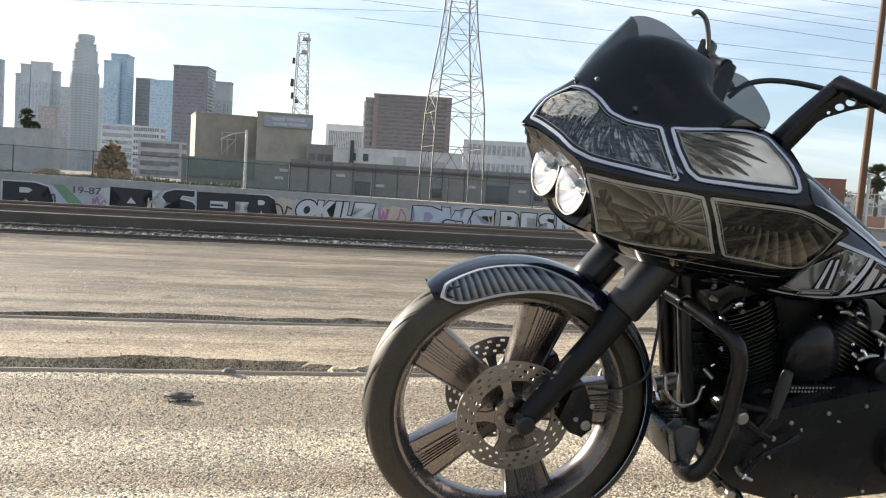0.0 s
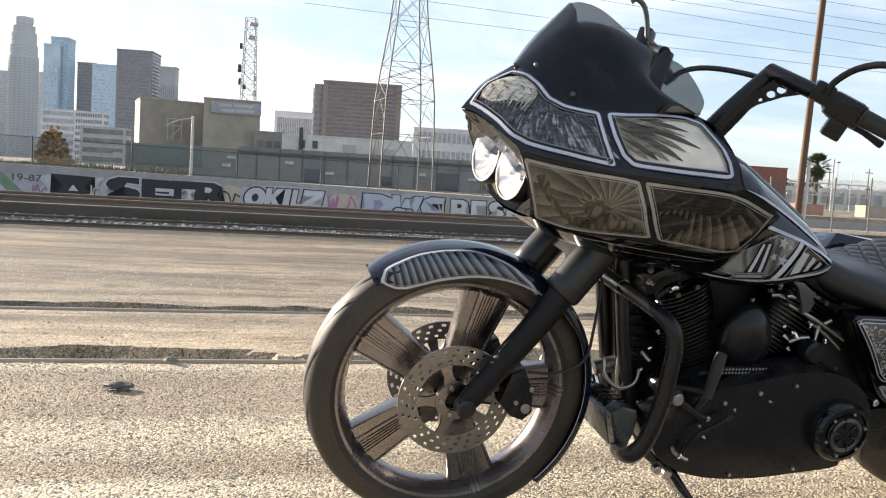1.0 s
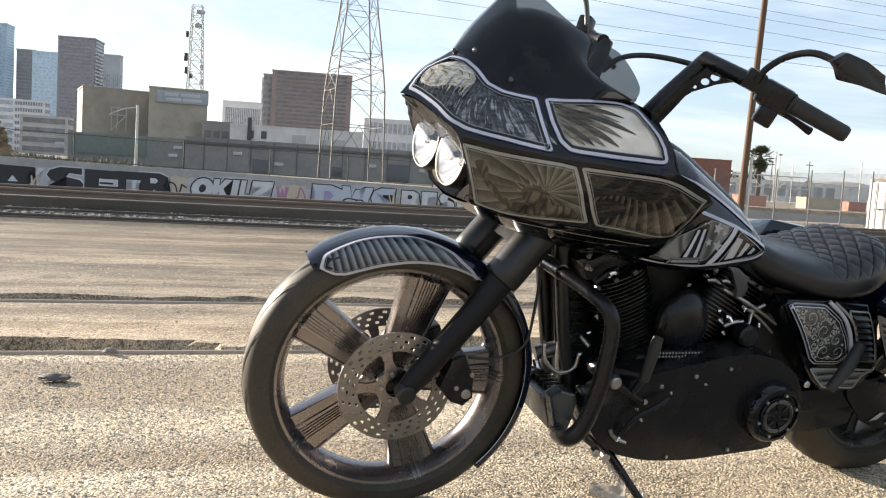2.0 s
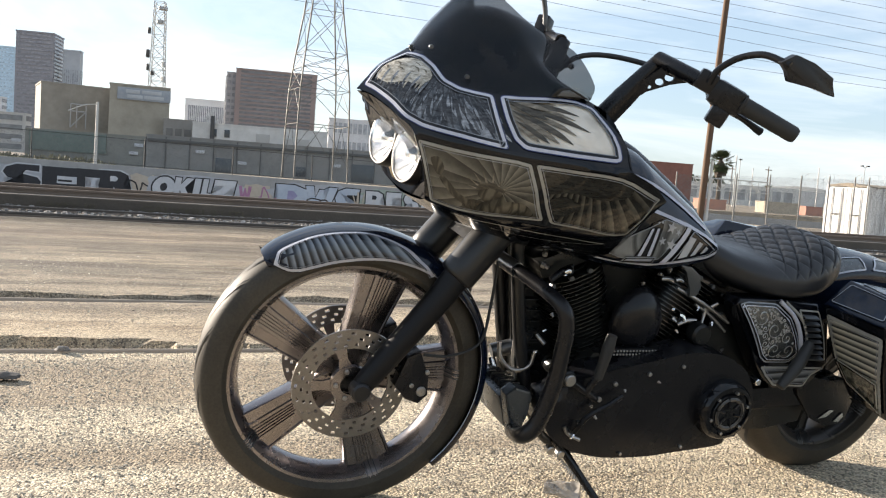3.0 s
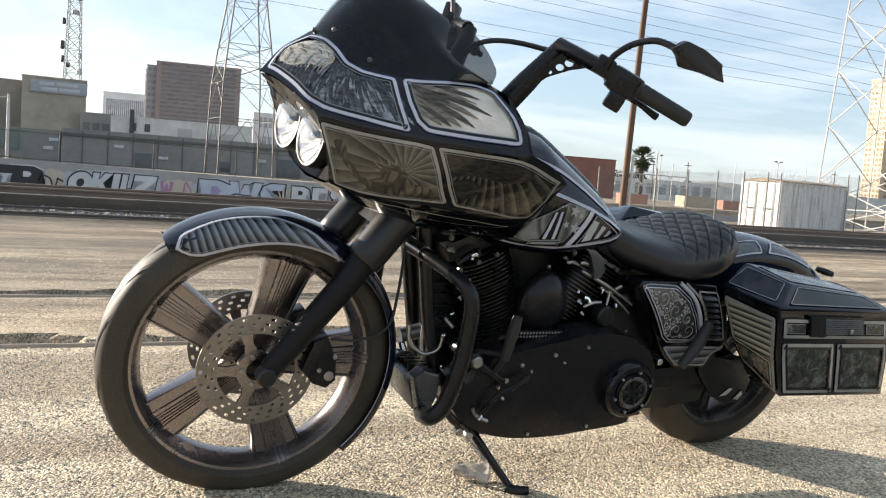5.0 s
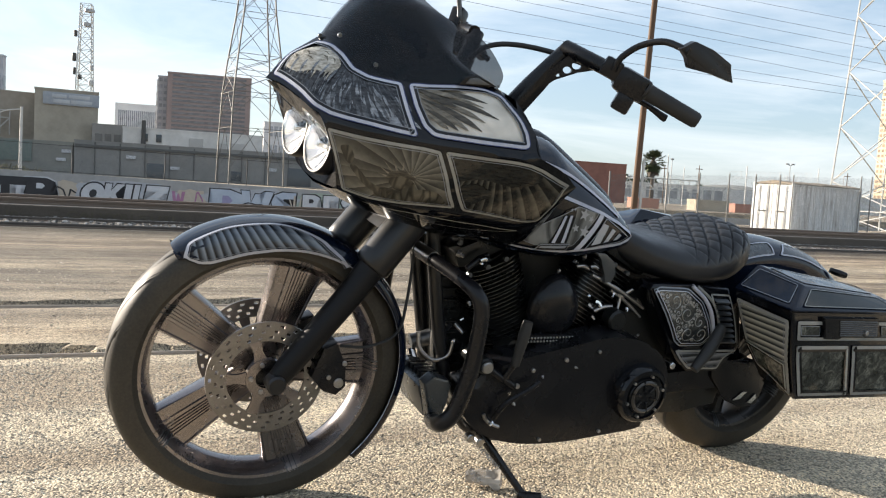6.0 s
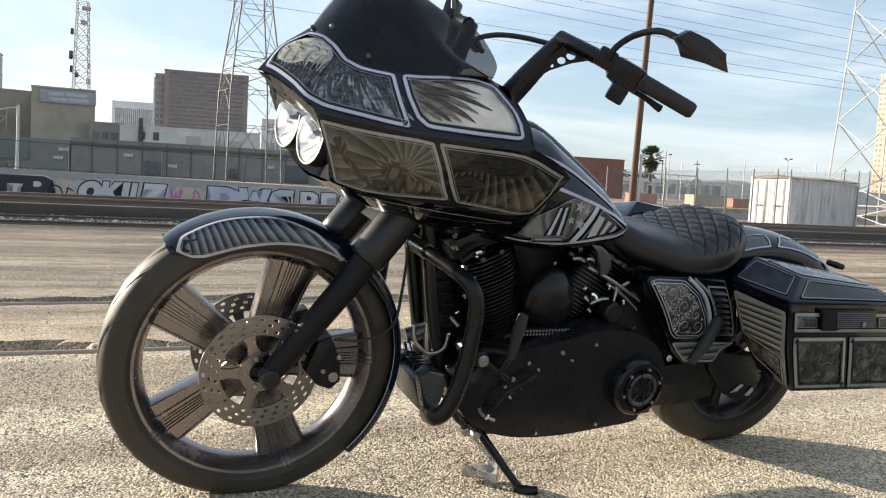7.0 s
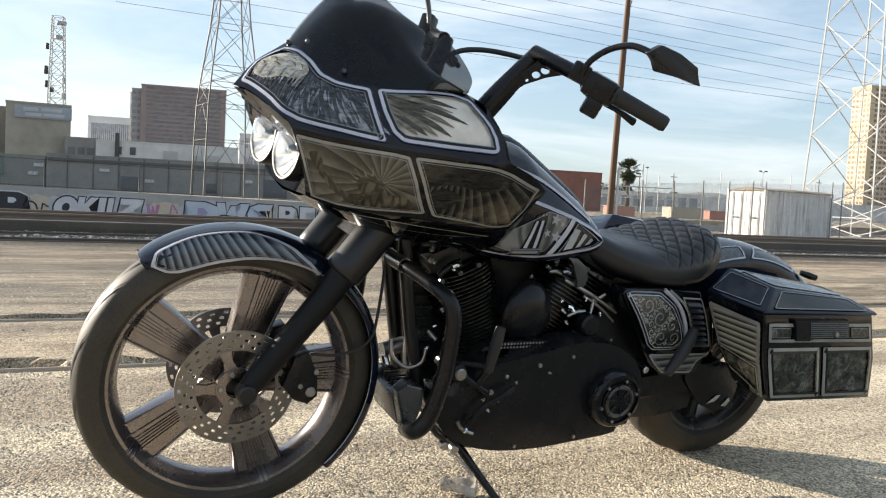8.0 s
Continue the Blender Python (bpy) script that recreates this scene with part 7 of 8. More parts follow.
# side stand with its spring, its foot on the ground
bm = bm_new()
tube(bm, [L(0.585, 0.15, 0.215), L(0.605, 0.165, 0.19), L(0.66, 0.215, 0.115), L(0.705, 0.262, 0.055)], [0.016, 0.013, 0.011, 0.010], 20, 12)
stand = part("side_stand", bm, MATT_BLACK, bike, "black side stand swung out to the ground")
bm = bm_new()
tube(bm, [L(0.690, 0.255, 0.057), L(0.715, 0.272, 0.053), L(0.745, 0.290, 0.062)], [0.012, 0.017, 0.011], 8, 10)
part("stand_foot", bm, MATT_BLACK, stand)
bm = bm_new()
coil = []
a, b = L(0.565, 0.17, 0.195), L(0.627, 0.232, 0.128)
ax = (b - a).normalized()
e1 = ax.orthogonal().normalized()
e2 = ax.cross(e1)
for i in range(200):
    f = i / 199
    coil.append(a.lerp(b, f) + 0.0065 * (e1 * math.cos(f * 2 * math.pi * 18) + e2 * math.sin(f * 2 * math.pi * 18)))
tube(bm, coil, 0.0016, sides=5, smooth=False)
part("stand_spring", bm, STEEL, stand, "coiled return spring")


# ---- lettering and colour on the flood wall ----
def outlines(body, size, grow=0.0, bold=True):
    """Letters of the built-in font as a mesh in the (x, z) plane, facing -y; grow: thickens their outline."""
    cu = bpy.data.curves.new("letters", "FONT")
    cu.body, cu.size, cu.extrude, cu.offset = body, size, 0.01, grow
    ob = bpy.data.objects.new("letters", cu)
    scene.collection.objects.link(ob)
    bpy.context.view_layer.update()
    me = bpy.data.meshes.new_from_object(ob.evaluated_get(bpy.context.evaluated_depsgraph_get()))
    bpy.data.objects.remove(ob)
    me.transform(Matrix.Rotation(radians(90), 4, "X"))
    return me


def lettering(body, s, z, width, height, fill, edge, parent, y=-0.02, grow=0.03, skew=0.0, name="lettering"):
    """A painted word: its fill over a larger dark outline, fitted into a width and height."""
    for g, m, d in ((grow + 0.03, edge, 0.0), (0.6 * grow if grow else 0.012, fill, -0.012)):
        if m is None:
            continue
        me = outlines(body, 1.0, g)
        xs, zs = [v.co.x for v in me.vertices], [v.co.z for v in me.vertices]
        k = 0.0 if d else 0.03
        for v in me.vertices:
            x = (v.co.x - min(xs)) / (max(xs) - min(xs))
            h = (v.co.z - min(zs)) / (max(zs) - min(zs))
            v.co = Vector((s + (x * (1 + 2 * k) - k) * width + skew * h, y + d + 0.3 * v.co.y, z + (h * (1 + 2 * k) - k) * height - 0.012 * x * width))
        me.materials.append(m)
        ob = new(name, me)
        ob.parent = parent
    return ob


def spray(name, a, b):
    return plain(name, a, b, 0.8, 6.0)


# the black is greyed: haze over the river is put into this paint
P_BLACK = spray("black_wall_paint", (0.025, 0.025, 0.028), (0.05, 0.05, 0.055))
P_INK = spray("thin_dark_marker", (0.07, 0.08, 0.07), (0.13, 0.14, 0.12))
P_WHITE = spray("silver_wall_paint", (0.42, 0.43, 0.46), (0.60, 0.61, 0.63))
P_PALE = spray("pale_blue_wall_paint", (0.30, 0.315, 0.35), (0.47, 0.48, 0.51))
P_GREEN = spray("green_wall_paint", (0.12, 0.22, 0.13), (0.24, 0.34, 0.24))
P_SAGE = spray("sage_wall_paint", (0.26, 0.31, 0.27), (0.36, 0.41, 0.36))
P_PINK = spray("magenta_wall_paint", (0.30, 0.14, 0.24), (0.42, 0.22, 0.34))
P_TAN = spray("tan_wall_paint", (0.40, 0.34, 0.28), (0.52, 0.46, 0.38))


def splash(s0, s1, z0, z1, m, seed, y=-0.008):
    """A painted field with a wandering edge."""
    rnd = random.Random(seed)
    bm = bm_new()
    n = 28
    pts = []
    for i in range(n):
        a = 2 * math.pi * i / n
        k = 1 + rnd.uniform(-0.12, 0.12)
        c, s = math.cos(a), math.sin(a)
        pts.append(bm.verts.new(((s0 + s1) / 2 + (s1 - s0) / 2 * k * math.copysign(abs(c) ** 0.5, c), y, (z0 + z1) / 2 + (z1 - z0) / 2 * k * math.copysign(abs(s) ** 0.6, s))))
    bm.faces.new(pts)
    ext = bmesh.ops.extrude_face_region(bm, geom=bm.faces[:])["geom"]
    for g in ext:
        if isinstance(g, bmesh.types.BMVert):
            g.co.y += 0.006
    return part("painted_field", bm, m, wall, smooth=False)


splash(-17.6, -13.6, -2.2, -0.1, P_PALE, 1)
splash(-13.6, -11.4, -2.2, -0.2, P_SAGE, 2, -0.010)
splash(-12.6, -10.2, -2.2, -0.15, P_PALE, 3, -0.012)
splash(-10.8, 0.6, -2.2, -0.15, P_PALE, 4)
splash(0.4, 2.2, -2.2, -0.2, P_TAN, 5, -0.010)
splash(1.6, 7.8, -2.2, -0.05, P_PALE, 6, -0.012)
splash(7.6, 9.9, -2.2, -0.3, P_TAN, 7, -0.010)
splash(9.6, 16.2, -2.2, -0.05, P_PALE, 8, -0.012)
splash(16.0, 23.2, -2.2, -0.1, P_SAGE, 9, -0.008)
splash(24.0, 40.0, -2.4, -0.3, P_PALE, 10, -0.008)
P_LILAC = spray("lilac_wall_paint", (0.24, 0.22, 0.36), (0.36, 0.34, 0.50))
P_SKY = spray("pale_blue_letter_paint", (0.34, 0.39, 0.48), (0.48, 0.53, 0.60))


def painted_shape(polys, s, z, width, height, m, grow=0.0, y=-0.02, skew=0.0, name="lettering"):
    """Painted outlines in a box of the wall (0 to 1 across and up), each made larger by grow metres."""
    bm = bm_new()
    for poly in polys:
        pts = [Vector((s + x * width + skew * h, z + h * height - 0.012 * x * width)) for x, h in poly]
        n = len(pts)
        area = sum(pts[i].x * pts[(i + 1) % n].y - pts[(i + 1) % n].x * pts[i].y for i in range(n))
        way = 1 if area > 0 else -1
        out = []
        for i in range(n):
            d0, d1 = (pts[i] - pts[i - 1]).normalized(), (pts[(i + 1) % n] - pts[i]).normalized()
            normal = Vector((d0.y + d1.y, -d0.x - d1.x)) * way
            out.append(pts[i] + (normal.normalized() * grow if normal.length > 0.2 else Vector((0, 0))))
        lo = [bm.verts.new((p.x, y, p.y)) for p in out]
        hi = [bm.verts.new((p.x, y + 0.006, p.y)) for p in out]
        bm.faces.new(lo)
        for i in range(n):
            bm.faces.new((lo[i], lo[(i + 1) % n], hi[(i + 1) % n], hi[i]))
    bmesh.ops.triangulate(bm, faces=[f for f in bm.faces if len(f.verts) > 4])
    return part(name, bm, m, wall, smooth=False)


def blob(cx, cz, rx, rz, n=18):
    return [(cx + rx * math.cos(2 * math.pi * i / n), cz + rz * math.sin(2 * math.pi * i / n)) for i in range(n)]


# letters in a unit box: strokes, then the open counters
G_A = [(0.02, 1), (0.98, 0.97), (0.84, 0.74), (0.76, 0.56), (1.0, 0), (0.64, 0), (0.5, 0.16), (0.36, 0), (0, 0), (0.28, 0.52), (0.22, 0.64), (0.02, 0.68)]
G_S = [(0.95, 1), (0.35, 1), (0.08, 0.86), (0, 0.66), (0.12, 0.46), (0.5, 0.36), (0.56, 0.28), (0.42, 0.2), (0.05, 0.24), (0.1, 0), (0.7, 0), (0.95, 0.14), (1, 0.36), (0.9, 0.52), (0.52, 0.62), (0.46, 0.7), (0.6, 0.78), (0.95, 0.74)]
G_R = [(0, 1), (0.66, 1), (0.92, 0.86), (0.96, 0.62), (0.76, 0.46), (1.08, 0), (0.62, 0), (0.46, 0.34), (0.36, 0.34), (0.36, 0), (0, 0)]
G_R_IN = [(0.34, 0.78), (0.52, 0.78), (0.6, 0.68), (0.52, 0.56), (0.34, 0.56)]
G_K = [(0, 1), (0.32, 1), (0.32, 0.64), (0.62, 1), (1.02, 1), (0.58, 0.54), (1.02, 0), (0.62, 0), (0.34, 0.4), (0.32, 0), (0, 0)]
G_L = [(0, 1), (0.42, 1), (0.42, 0.3), (1, 0.3), (1, 0), (0, 0)]
G_Z = [(0, 1), (1.05, 1), (1, 0.74), (0.48, 0.28), (1, 0.28), (1, 0), (-0.05, 0), (0, 0.26), (0.52, 0.72), (0, 0.72)]
G_D = [(0, 1), (0.55, 1), (0.9, 0.82), (1, 0.5), (0.9, 0.18), (0.55, 0), (0, 0), (0.1, 0.5)]
G_W = [(0, 1), (0.26, 1), (0.34, 0.42), (0.46, 0.86), (0.58, 0.86), (0.68, 0.42), (0.78, 1), (1.04, 1), (0.84, 0), (0.6, 0), (0.52, 0.4), (0.42, 0), (0.18, 0)]
G_C = [(1, 1), (0.4, 1), (0.1, 0.84), (0, 0.5), (0.1, 0.14), (0.4, 0), (1, 0), (0.94, 0.3), (0.5, 0.32), (0.4, 0.5), (0.5, 0.68), (0.94, 0.7)]
G_E = [(0, 1), (1, 1), (0.98, 0.74), (0.4, 0.74), (0.4, 0.62), (0.86, 0.62), (0.86, 0.4), (0.4, 0.4), (0.4, 0.26), (1, 0.26), (1, 0), (0, 0)]
G_M = [(0, 1), (0.3, 1), (0.5, 0.6), (0.7, 1), (1, 1), (1, 0), (0.72, 0), (0.72, 0.5), (0.5, 0.2), (0.28, 0.5), (0.28, 0), (0, 0)]
BASE = -1.62
# black block letters with pale flares
painted_shape([G_R], -16.9, BASE, 3.0, 1.56, P_WHITE, 0.11)
painted_shape([G_R], -16.9, BASE, 3.0, 1.56, P_BLACK, 0.0, -0.030)
painted_shape([G_R_IN], -16.9, BASE, 3.0, 1.56, P_WHITE, 0.0, -0.040)
painted_shape([[(0, 1), (0.35, 0.95), (0.6, 0.6), (1, 0.3), (0.9, 0), (0.1, 0), (0.3, 0.5)]], -14.2, BASE, 1.6, 1.45, P_SKY, 0.0, -0.016, name="painted_flare")
painted_shape([[(0, 1), (0.3, 1), (1, 0), (0.55, 0)]], -13.9, BASE, 2.3, 1.5, P_GREEN, 0.0, -0.024, name="painted_flare")
painted_shape([[(0, 0.9), (0.5, 1), (0.5, 0.62), (1, 0.5), (0.5, 0.2), (0.1, 0.3), (0.3, 0.6)]], -11.2, BASE, 1.7, 1.5, P_WHITE, 0.03, -0.016, name="painted_flare")
painted_shape([G_A], -10.35, BASE, 2.75, 1.56, P_BLACK, 0.0, -0.030)
painted_shape([[(0.40, 0.34), (0.5, 0.6), (0.62, 0.34)]], -10.35, BASE, 2.75, 1.56, P_WHITE, 0.0, -0.040)
painted_shape([[(0.5, 1), (0.9, 1), (0.3, 0.55), (0.7, 0.2), (0.2, 0), (0, 0.3)]], -8.0, BASE, 1.0, 1.45, P_WHITE, 0.0, -0.016, name="painted_flare")
painted_shape([G_S], -7.0, BASE, 2.2, 1.6, P_WHITE, 0.10)
painted_shape([G_S], -7.0, BASE, 2.2, 1.6, P_BLACK, 0.0, -0.030)
painted_shape([[(0, 1), (1, 1), (1, 0), (0, 0)]], -4.75, BASE, 1.95, 1.56, P_BLACK, 0.0, -0.030)
painted_shape([[(0.45, 0.64), (1.05, 0.64), (1.05, 0.34), (0.45, 0.34)]], -4.75, BASE, 1.95, 1.56, P_WHITE, 0.0, -0.040)
painted_shape([[(0.47, 0.50), (0.9, 0.50), (0.9, 0.42), (0.47, 0.42)]], -4.75, BASE, 1.95, 1.56, P_BLACK, 0.0, -0.048)
painted_shape([[(0, 1), (1, 1), (1, 0), (0, 0)]], -2.80, BASE, 1.5, 1.56, P_BLACK, 0.0, -0.030)
painted_shape([[(0.4, 0.66), (1, 0.66), (0.8, 0.48), (0.95, 0.3), (0.85, 0.12), (0.4, 0.12), (0.62, 0.28), (0.45, 0.44), (0.65, 0.54)]], -2.80, BASE, 1.5, 1.56, P_WHITE, 0.0, -0.040)
painted_shape([G_R], -1.35, BASE, 1.9, 1.56, P_WHITE, 0.09)
painted_shape([G_R], -1.35, BASE, 1.9, 1.56, P_BLACK, 0.0, -0.030)
painted_shape([G_R_IN], -1.35, BASE, 1.9, 1.56, P_WHITE, 0.0, -0.040)
# outlined letters, leaning
for glyph, s0, w, hole in ((blob(0.5, 0.5, 0.52, 0.5), 1.85, 1.35, blob(0.5, 0.5, 0.17, 0.2)), (G_K, 3.2, 1.15, None), ([(0, 1), (1, 1), (1, 0), (0, 0)], 4.45, 0.42, None), (G_L, 5.0, 0.8, None), (G_Z, 5.75, 1.35, None)):
    painted_shape([glyph], s0, -1.58, w, 1.36, P_BLACK, 0.11, -0.020, 0.22)
    painted_shape([glyph], s0, -1.58, w, 1.36, P_WHITE, 0.01, -0.030, 0.22)
    if hole:
        painted_shape([hole], s0, -1.58, w, 1.36, P_BLACK, 0.0, -0.040, 0.22)
painted_shape([G_W], 7.55, -1.5, 0.85, 1.0, P_PINK, 0.0, -0.020)
for glyph, s0, w, hole in ((G_D, 10.0, 2.4, [(0.36, 0.72), (0.52, 0.72), (0.66, 0.5), (0.52, 0.26), (0.36, 0.26)]), (G_W, 12.1, 2.2, None), (G_C, 14.3, 1.75, None)):
    painted_shape([glyph], s0, -1.66, w, 1.46, P_BLACK, 0.09, -0.020, 0.1)
    painted_shape([glyph], s0, -1.66, w, 1.46, P_SKY, 0.0, -0.030, 0.1)
    if hole:
        painted_shape([hole], s0, -1.66, w, 1.46, P_LILAC, 0.0, -0.040, 0.1)
painted_shape([[(0, 0.3), (1, 0.5), (1, 0), (0, 0)]], 14.5, -1.66, 1.5, 0.7, P_LILAC, 0.0, -0.040, name="painted_flare")
for glyph, s0, w in ((G_R, 16.6, 1.4), (G_E, 18.15, 1.15), (G_S, 19.5, 1.2), (G_M, 20.9, 1.6)):
    painted_shape([glyph], s0, -1.62, w, 1.34, P_BLACK, 0.10, -0.020)
    painted_shape([glyph], s0, -1.62, w, 1.34, P_WHITE, 0.0, -0.030)
painted_shape([G_R_IN], 16.6, -1.62, 1.4, 1.34, P_BLACK, 0.0, -0.040)
lettering("19-87", -12.6, -0.62, 1.75, 0.45, P_INK, None, wall, grow=0.0)
lettering("AEDEB", 25.0, -2.1, 6.5, 1.5, P_WHITE, P_BLACK, wall, grow=0.05)


def scribble(s0, z0, width, height, m, seed, thick=0.05):
    """A sprayed line that wanders over the wall, too loose to read."""
    rnd = random.Random(seed)
    n = 9
    pts = [(s0 + width * (i + rnd.uniform(-0.6, 0.6)) / n, -0.035, z0 + height * rnd.random()) for i in range(n)]
    bm = bm_new()
    tube(bm, pts, thick, 60, 6)
    for v in bm.verts:
        v.co.y = -0.036 + 0.12 * (v.co.y + 0.035)
    return part("sprayed_line", bm, m, wall)


for i, (s0, z0, w, h) in enumerate(((-19.5, -1.9, 2.6, 1.7), (-14.4, -1.9, 0.9, 1.6), (-11.6, -1.7, 1.2, 0.9), (-8.0, -1.9, 0.8, 1.6), (0.3, -1.6, 1.6, 1.0), (7.8, -1.9, 1.9, 0.7), (9.0, -1.9, 1.2, 1.6), (15.7, -1.9, 0.9, 1.6), (22.8, -2.0, 2.0, 1.5), (12.0, -1.9, 3.0, 0.9))):
    scribble(s0, z0, w, h, (P_BLACK, P_BLACK, P_PINK, P_TAN)[i % 4], 60 + i)
P_CHALK = spray("yellowish_chalk", (0.070, 0.060, 0.040), (0.11, 0.092, 0.064))
lettering("CALVYRI S.UTI", 0.35, 0.055, 1.55, 0.095, P_CHALK, None, kerb, y=-0.004)
lettering("DAVEY 10", -1.1, 0.06, 0.8, 0.08, P_CHALK, None, kerb, y=-0.004)

GALV = worn("galvanised_steel", (0.30, 0.30, 0.30), (0.46, 0.46, 0.45), (0.45, 0.7), 0.4, 3, 30, 0.1, 0.003)
OLD_STEEL = worn("weathered_tower_steel", (0.10, 0.098, 0.092), (0.19, 0.178, 0.155), (0.55, 0.8), 0.3, 1.5, 20, 0.1, 0.003)
WHITE_STEEL = worn("pale_painted_steel", (0.42, 0.42, 0.40), (0.60, 0.59, 0.56), (0.5, 0.75), 0.1, 2, 20, 0.1, 0.003)
FENCE_POST = worn("dull_fence_post", (0.16, 0.155, 0.145), (0.27, 0.26, 0.245), (0.55, 0.8), 0.3, 3, 30, 0.1, 0.003)
DARK_STEEL = worn("dark_fence_steel", (0.05, 0.05, 0.05), (0.10, 0.095, 0.09), (0.55, 0.8), 0.3, 3, 30, 0.1, 0.003)


def mesh_wire():
    """Chain link: a lattice of thin wires, open between them."""
    k = Mat("chain_link", (0.16, 0.16, 0.16), 0.7, 0.3)
    a = k.node("TexWave", Scale=6.0)
    b = k.node("TexWave", Scale=6.0)
    k.link(k.coords((1, 1, 1), (0, radians(45), 0)), a.inputs["Vector"])
    k.link(k.coords((1, 1, 1), (0, radians(-45), 0)), b.inputs["Vector"])
    m = k.math("MAXIMUM", k.math("GREATER_THAN", a.outputs["Fac"], 0.965), k.math("GREATER_THAN", b.outputs["Fac"], 0.965))
    k.link(m, k.p.inputs["Alpha"])
    k.colour(k.ramp(k.noise(4, 3), (0.3, (0.12, 0.12, 0.12)), (0.7, (0.22, 0.22, 0.21))))
    return k.m


LINK = mesh_wire()


def fence(name, label, posts, base, tall, m, post_mat, radius=0.045, razor=None):
    """A chain-link fence: a post at each place, rails between, and the netting."""
    t = thing(name, label, "fence", m)
    for s in posts:
        bm = bm_new()
        z = base(s)
        tube(bm, [(s, 0, z - 0.3), (s, 0, z + tall)], radius, sides=8, smooth=False)
        part("post", bm, post_mat, t)
    for h in (0.1,) if razor else (tall - 0.08, 0.1):
        for a, b in zip(posts, posts[1:]):
            bm = bm_new()
            tube(bm, [(a, 0, base(a) + h), (b, 0, base(b) + h)], 0.02, sides=6, smooth=False)
            part("rail", bm, post_mat, t)
    bm = bm_new()
    grid(bm, [[Vector((s, 0.03, base(s) + h)) for s in posts] for h in (0.05, tall - 0.1)])
    part("netting", bm, LINK, t, "grey chain-link netting", False)
    if razor:
        bm = bm_new()
        pts = []
        mid = YN.x
        n = int((razor[1] - razor[0]) * 26)
        for i in range(n):
            s = mid + razor[0] + (razor[1] - razor[0]) * i / n
            a = i * 0.75
            pts.append((s + 0.10 * math.sin(a), 0.18 * math.cos(a), base(s) + tall - 0.05 + 0.18 * math.sin(a)))
        tube(bm, pts, 0.005, sides=4, smooth=False)
        part("razor_coil", bm, GALV, t, "coil of razor wire")
    return t


fence("bank_fence", "chain-link fence on top of the flood wall", [-60, -52, -44, -36, -29, -22.5, -16.4, -11.5, -5.45, 1.35, 7.1, 12.6, 19, 26, 33], wall_top, 1.85, BANK @ Matrix.Translation((0, 0.25, 0)), DARK_STEEL, 0.04)
YARD = Matrix.Translation((0, 0, 0)) @ Matrix.Rotation(radians(17.3), 4, "Z")


def yard(s, n, z=0.0):
    return YARD @ Vector((s, n, z))


YN = YARD.inverted() @ Vector((26.05, 36.6, 0))
fence("yard_fence", "yard fence of thin posts topped with a little razor wire", [YN.x + d for d in (-12.4, -9.2, -7.3, -5.44, -3.7, -2.04, -1.1, 4.09, 4.95, 9.5, 14)], lambda s: -0.52 + 0.045 * (s - YN.x), 2.98, YARD @ Matrix.Translation((0, YN.y - 0.9, 0)), FENCE_POST, 0.03, (-5.4, 0.2))


# ---- lattice towers, mast, poles and wires ----
def bars(bm, pairs, r):
    for a, b in pairs:
        tube(bm, [a, b], r, sides=5, smooth=False)


def lattice(name, label, m, levels, leg, brace, mat, mat2=None, open_bays=0, ties=True):
    """A four-legged tower; levels: (height, half width). Each face of each bay is braced."""
    t = thing(name, label, "tower", m)
    corners = ((-1, -1), (1, -1), (1, 1), (-1, 1))
    P = lambda i, k: Vector((corners[k][0] * levels[i][1], corners[k][1] * levels[i][1], levels[i][0]))
    for k in range(4):
        bm = bm_new()
        tube(bm, [P(i, k) for i in range(len(levels))], leg, sides=6, smooth=False)
        part("leg", bm, mat, t)
    for i in range(len(levels) - 1):
        for k in range(4):
            q = (k + 1) % 4
            pairs = [(P(i, k), P(i + 1, q)), (P(i, q), P(i + 1, k)), (P(i + 1, k), P(i + 1, q))]
            if i < open_bays:
                # an open portal: knee braces at the corners and a tie
                mid = (P(i + 1, k) + P(i + 1, q)) / 2
                pairs = [(P(i, k).lerp(P(i + 1, k), 0.35), mid), (P(i, q).lerp(P(i + 1, q), 0.35), mid), (P(i + 1, k), P(i + 1, q))]
            for a, b in pairs if ties or i == 0 else pairs[:2]:
                bm = bm_new()
                bars(bm, [(a, b)], brace)
                part("brace", bm, mat2 or mat, t)
    return t


lattice("transmission_tower", "tall weathered steel transmission tower", Matrix.Translation((0.60, 77.5, 0)) @ Matrix.Rotation(radians(14.2), 4, "Z"),
        [(-0.5, 2.40), (4.9, 2.28), (7.95, 2.18), (9.8, 2.00), (11.2, 1.84), (14.8, 1.40), (17.6, 1.17), (21, 0.95), (25, 0.75), (30, 0.5)], 0.070, 0.026, OLD_STEEL, open_bays=2)
lattice("transmission_tower", "pale galvanised transmission tower beside the yard", Matrix.Translation((53.7, 62.0, 0)) @ Matrix.Rotation(radians(13), 4, "Z"),
        [(-0.8, 3.56), (0.95, 3.47), (3.4, 3.37), (8.06, 3.17), (12.78, 2.96), (17.5, 2.76), (22.3, 2.55), (27, 2.3)], 0.08, 0.055, WHITE_STEEL, ties=False)
mast = lattice("radio_mast", "white radio mast on a warehouse roof", Matrix.Translation((-23.2, 135.5, 10.95)), [(0, 1.1), (1.7, 1.05), (3.4, 1.0), (5.1, 0.95), (6.8, 0.9), (8.5, 0.86), (10.2, 0.82), (11.8, 0.78), (13.4, 0.74)], 0.08, 0.04, WHITE_STEEL)
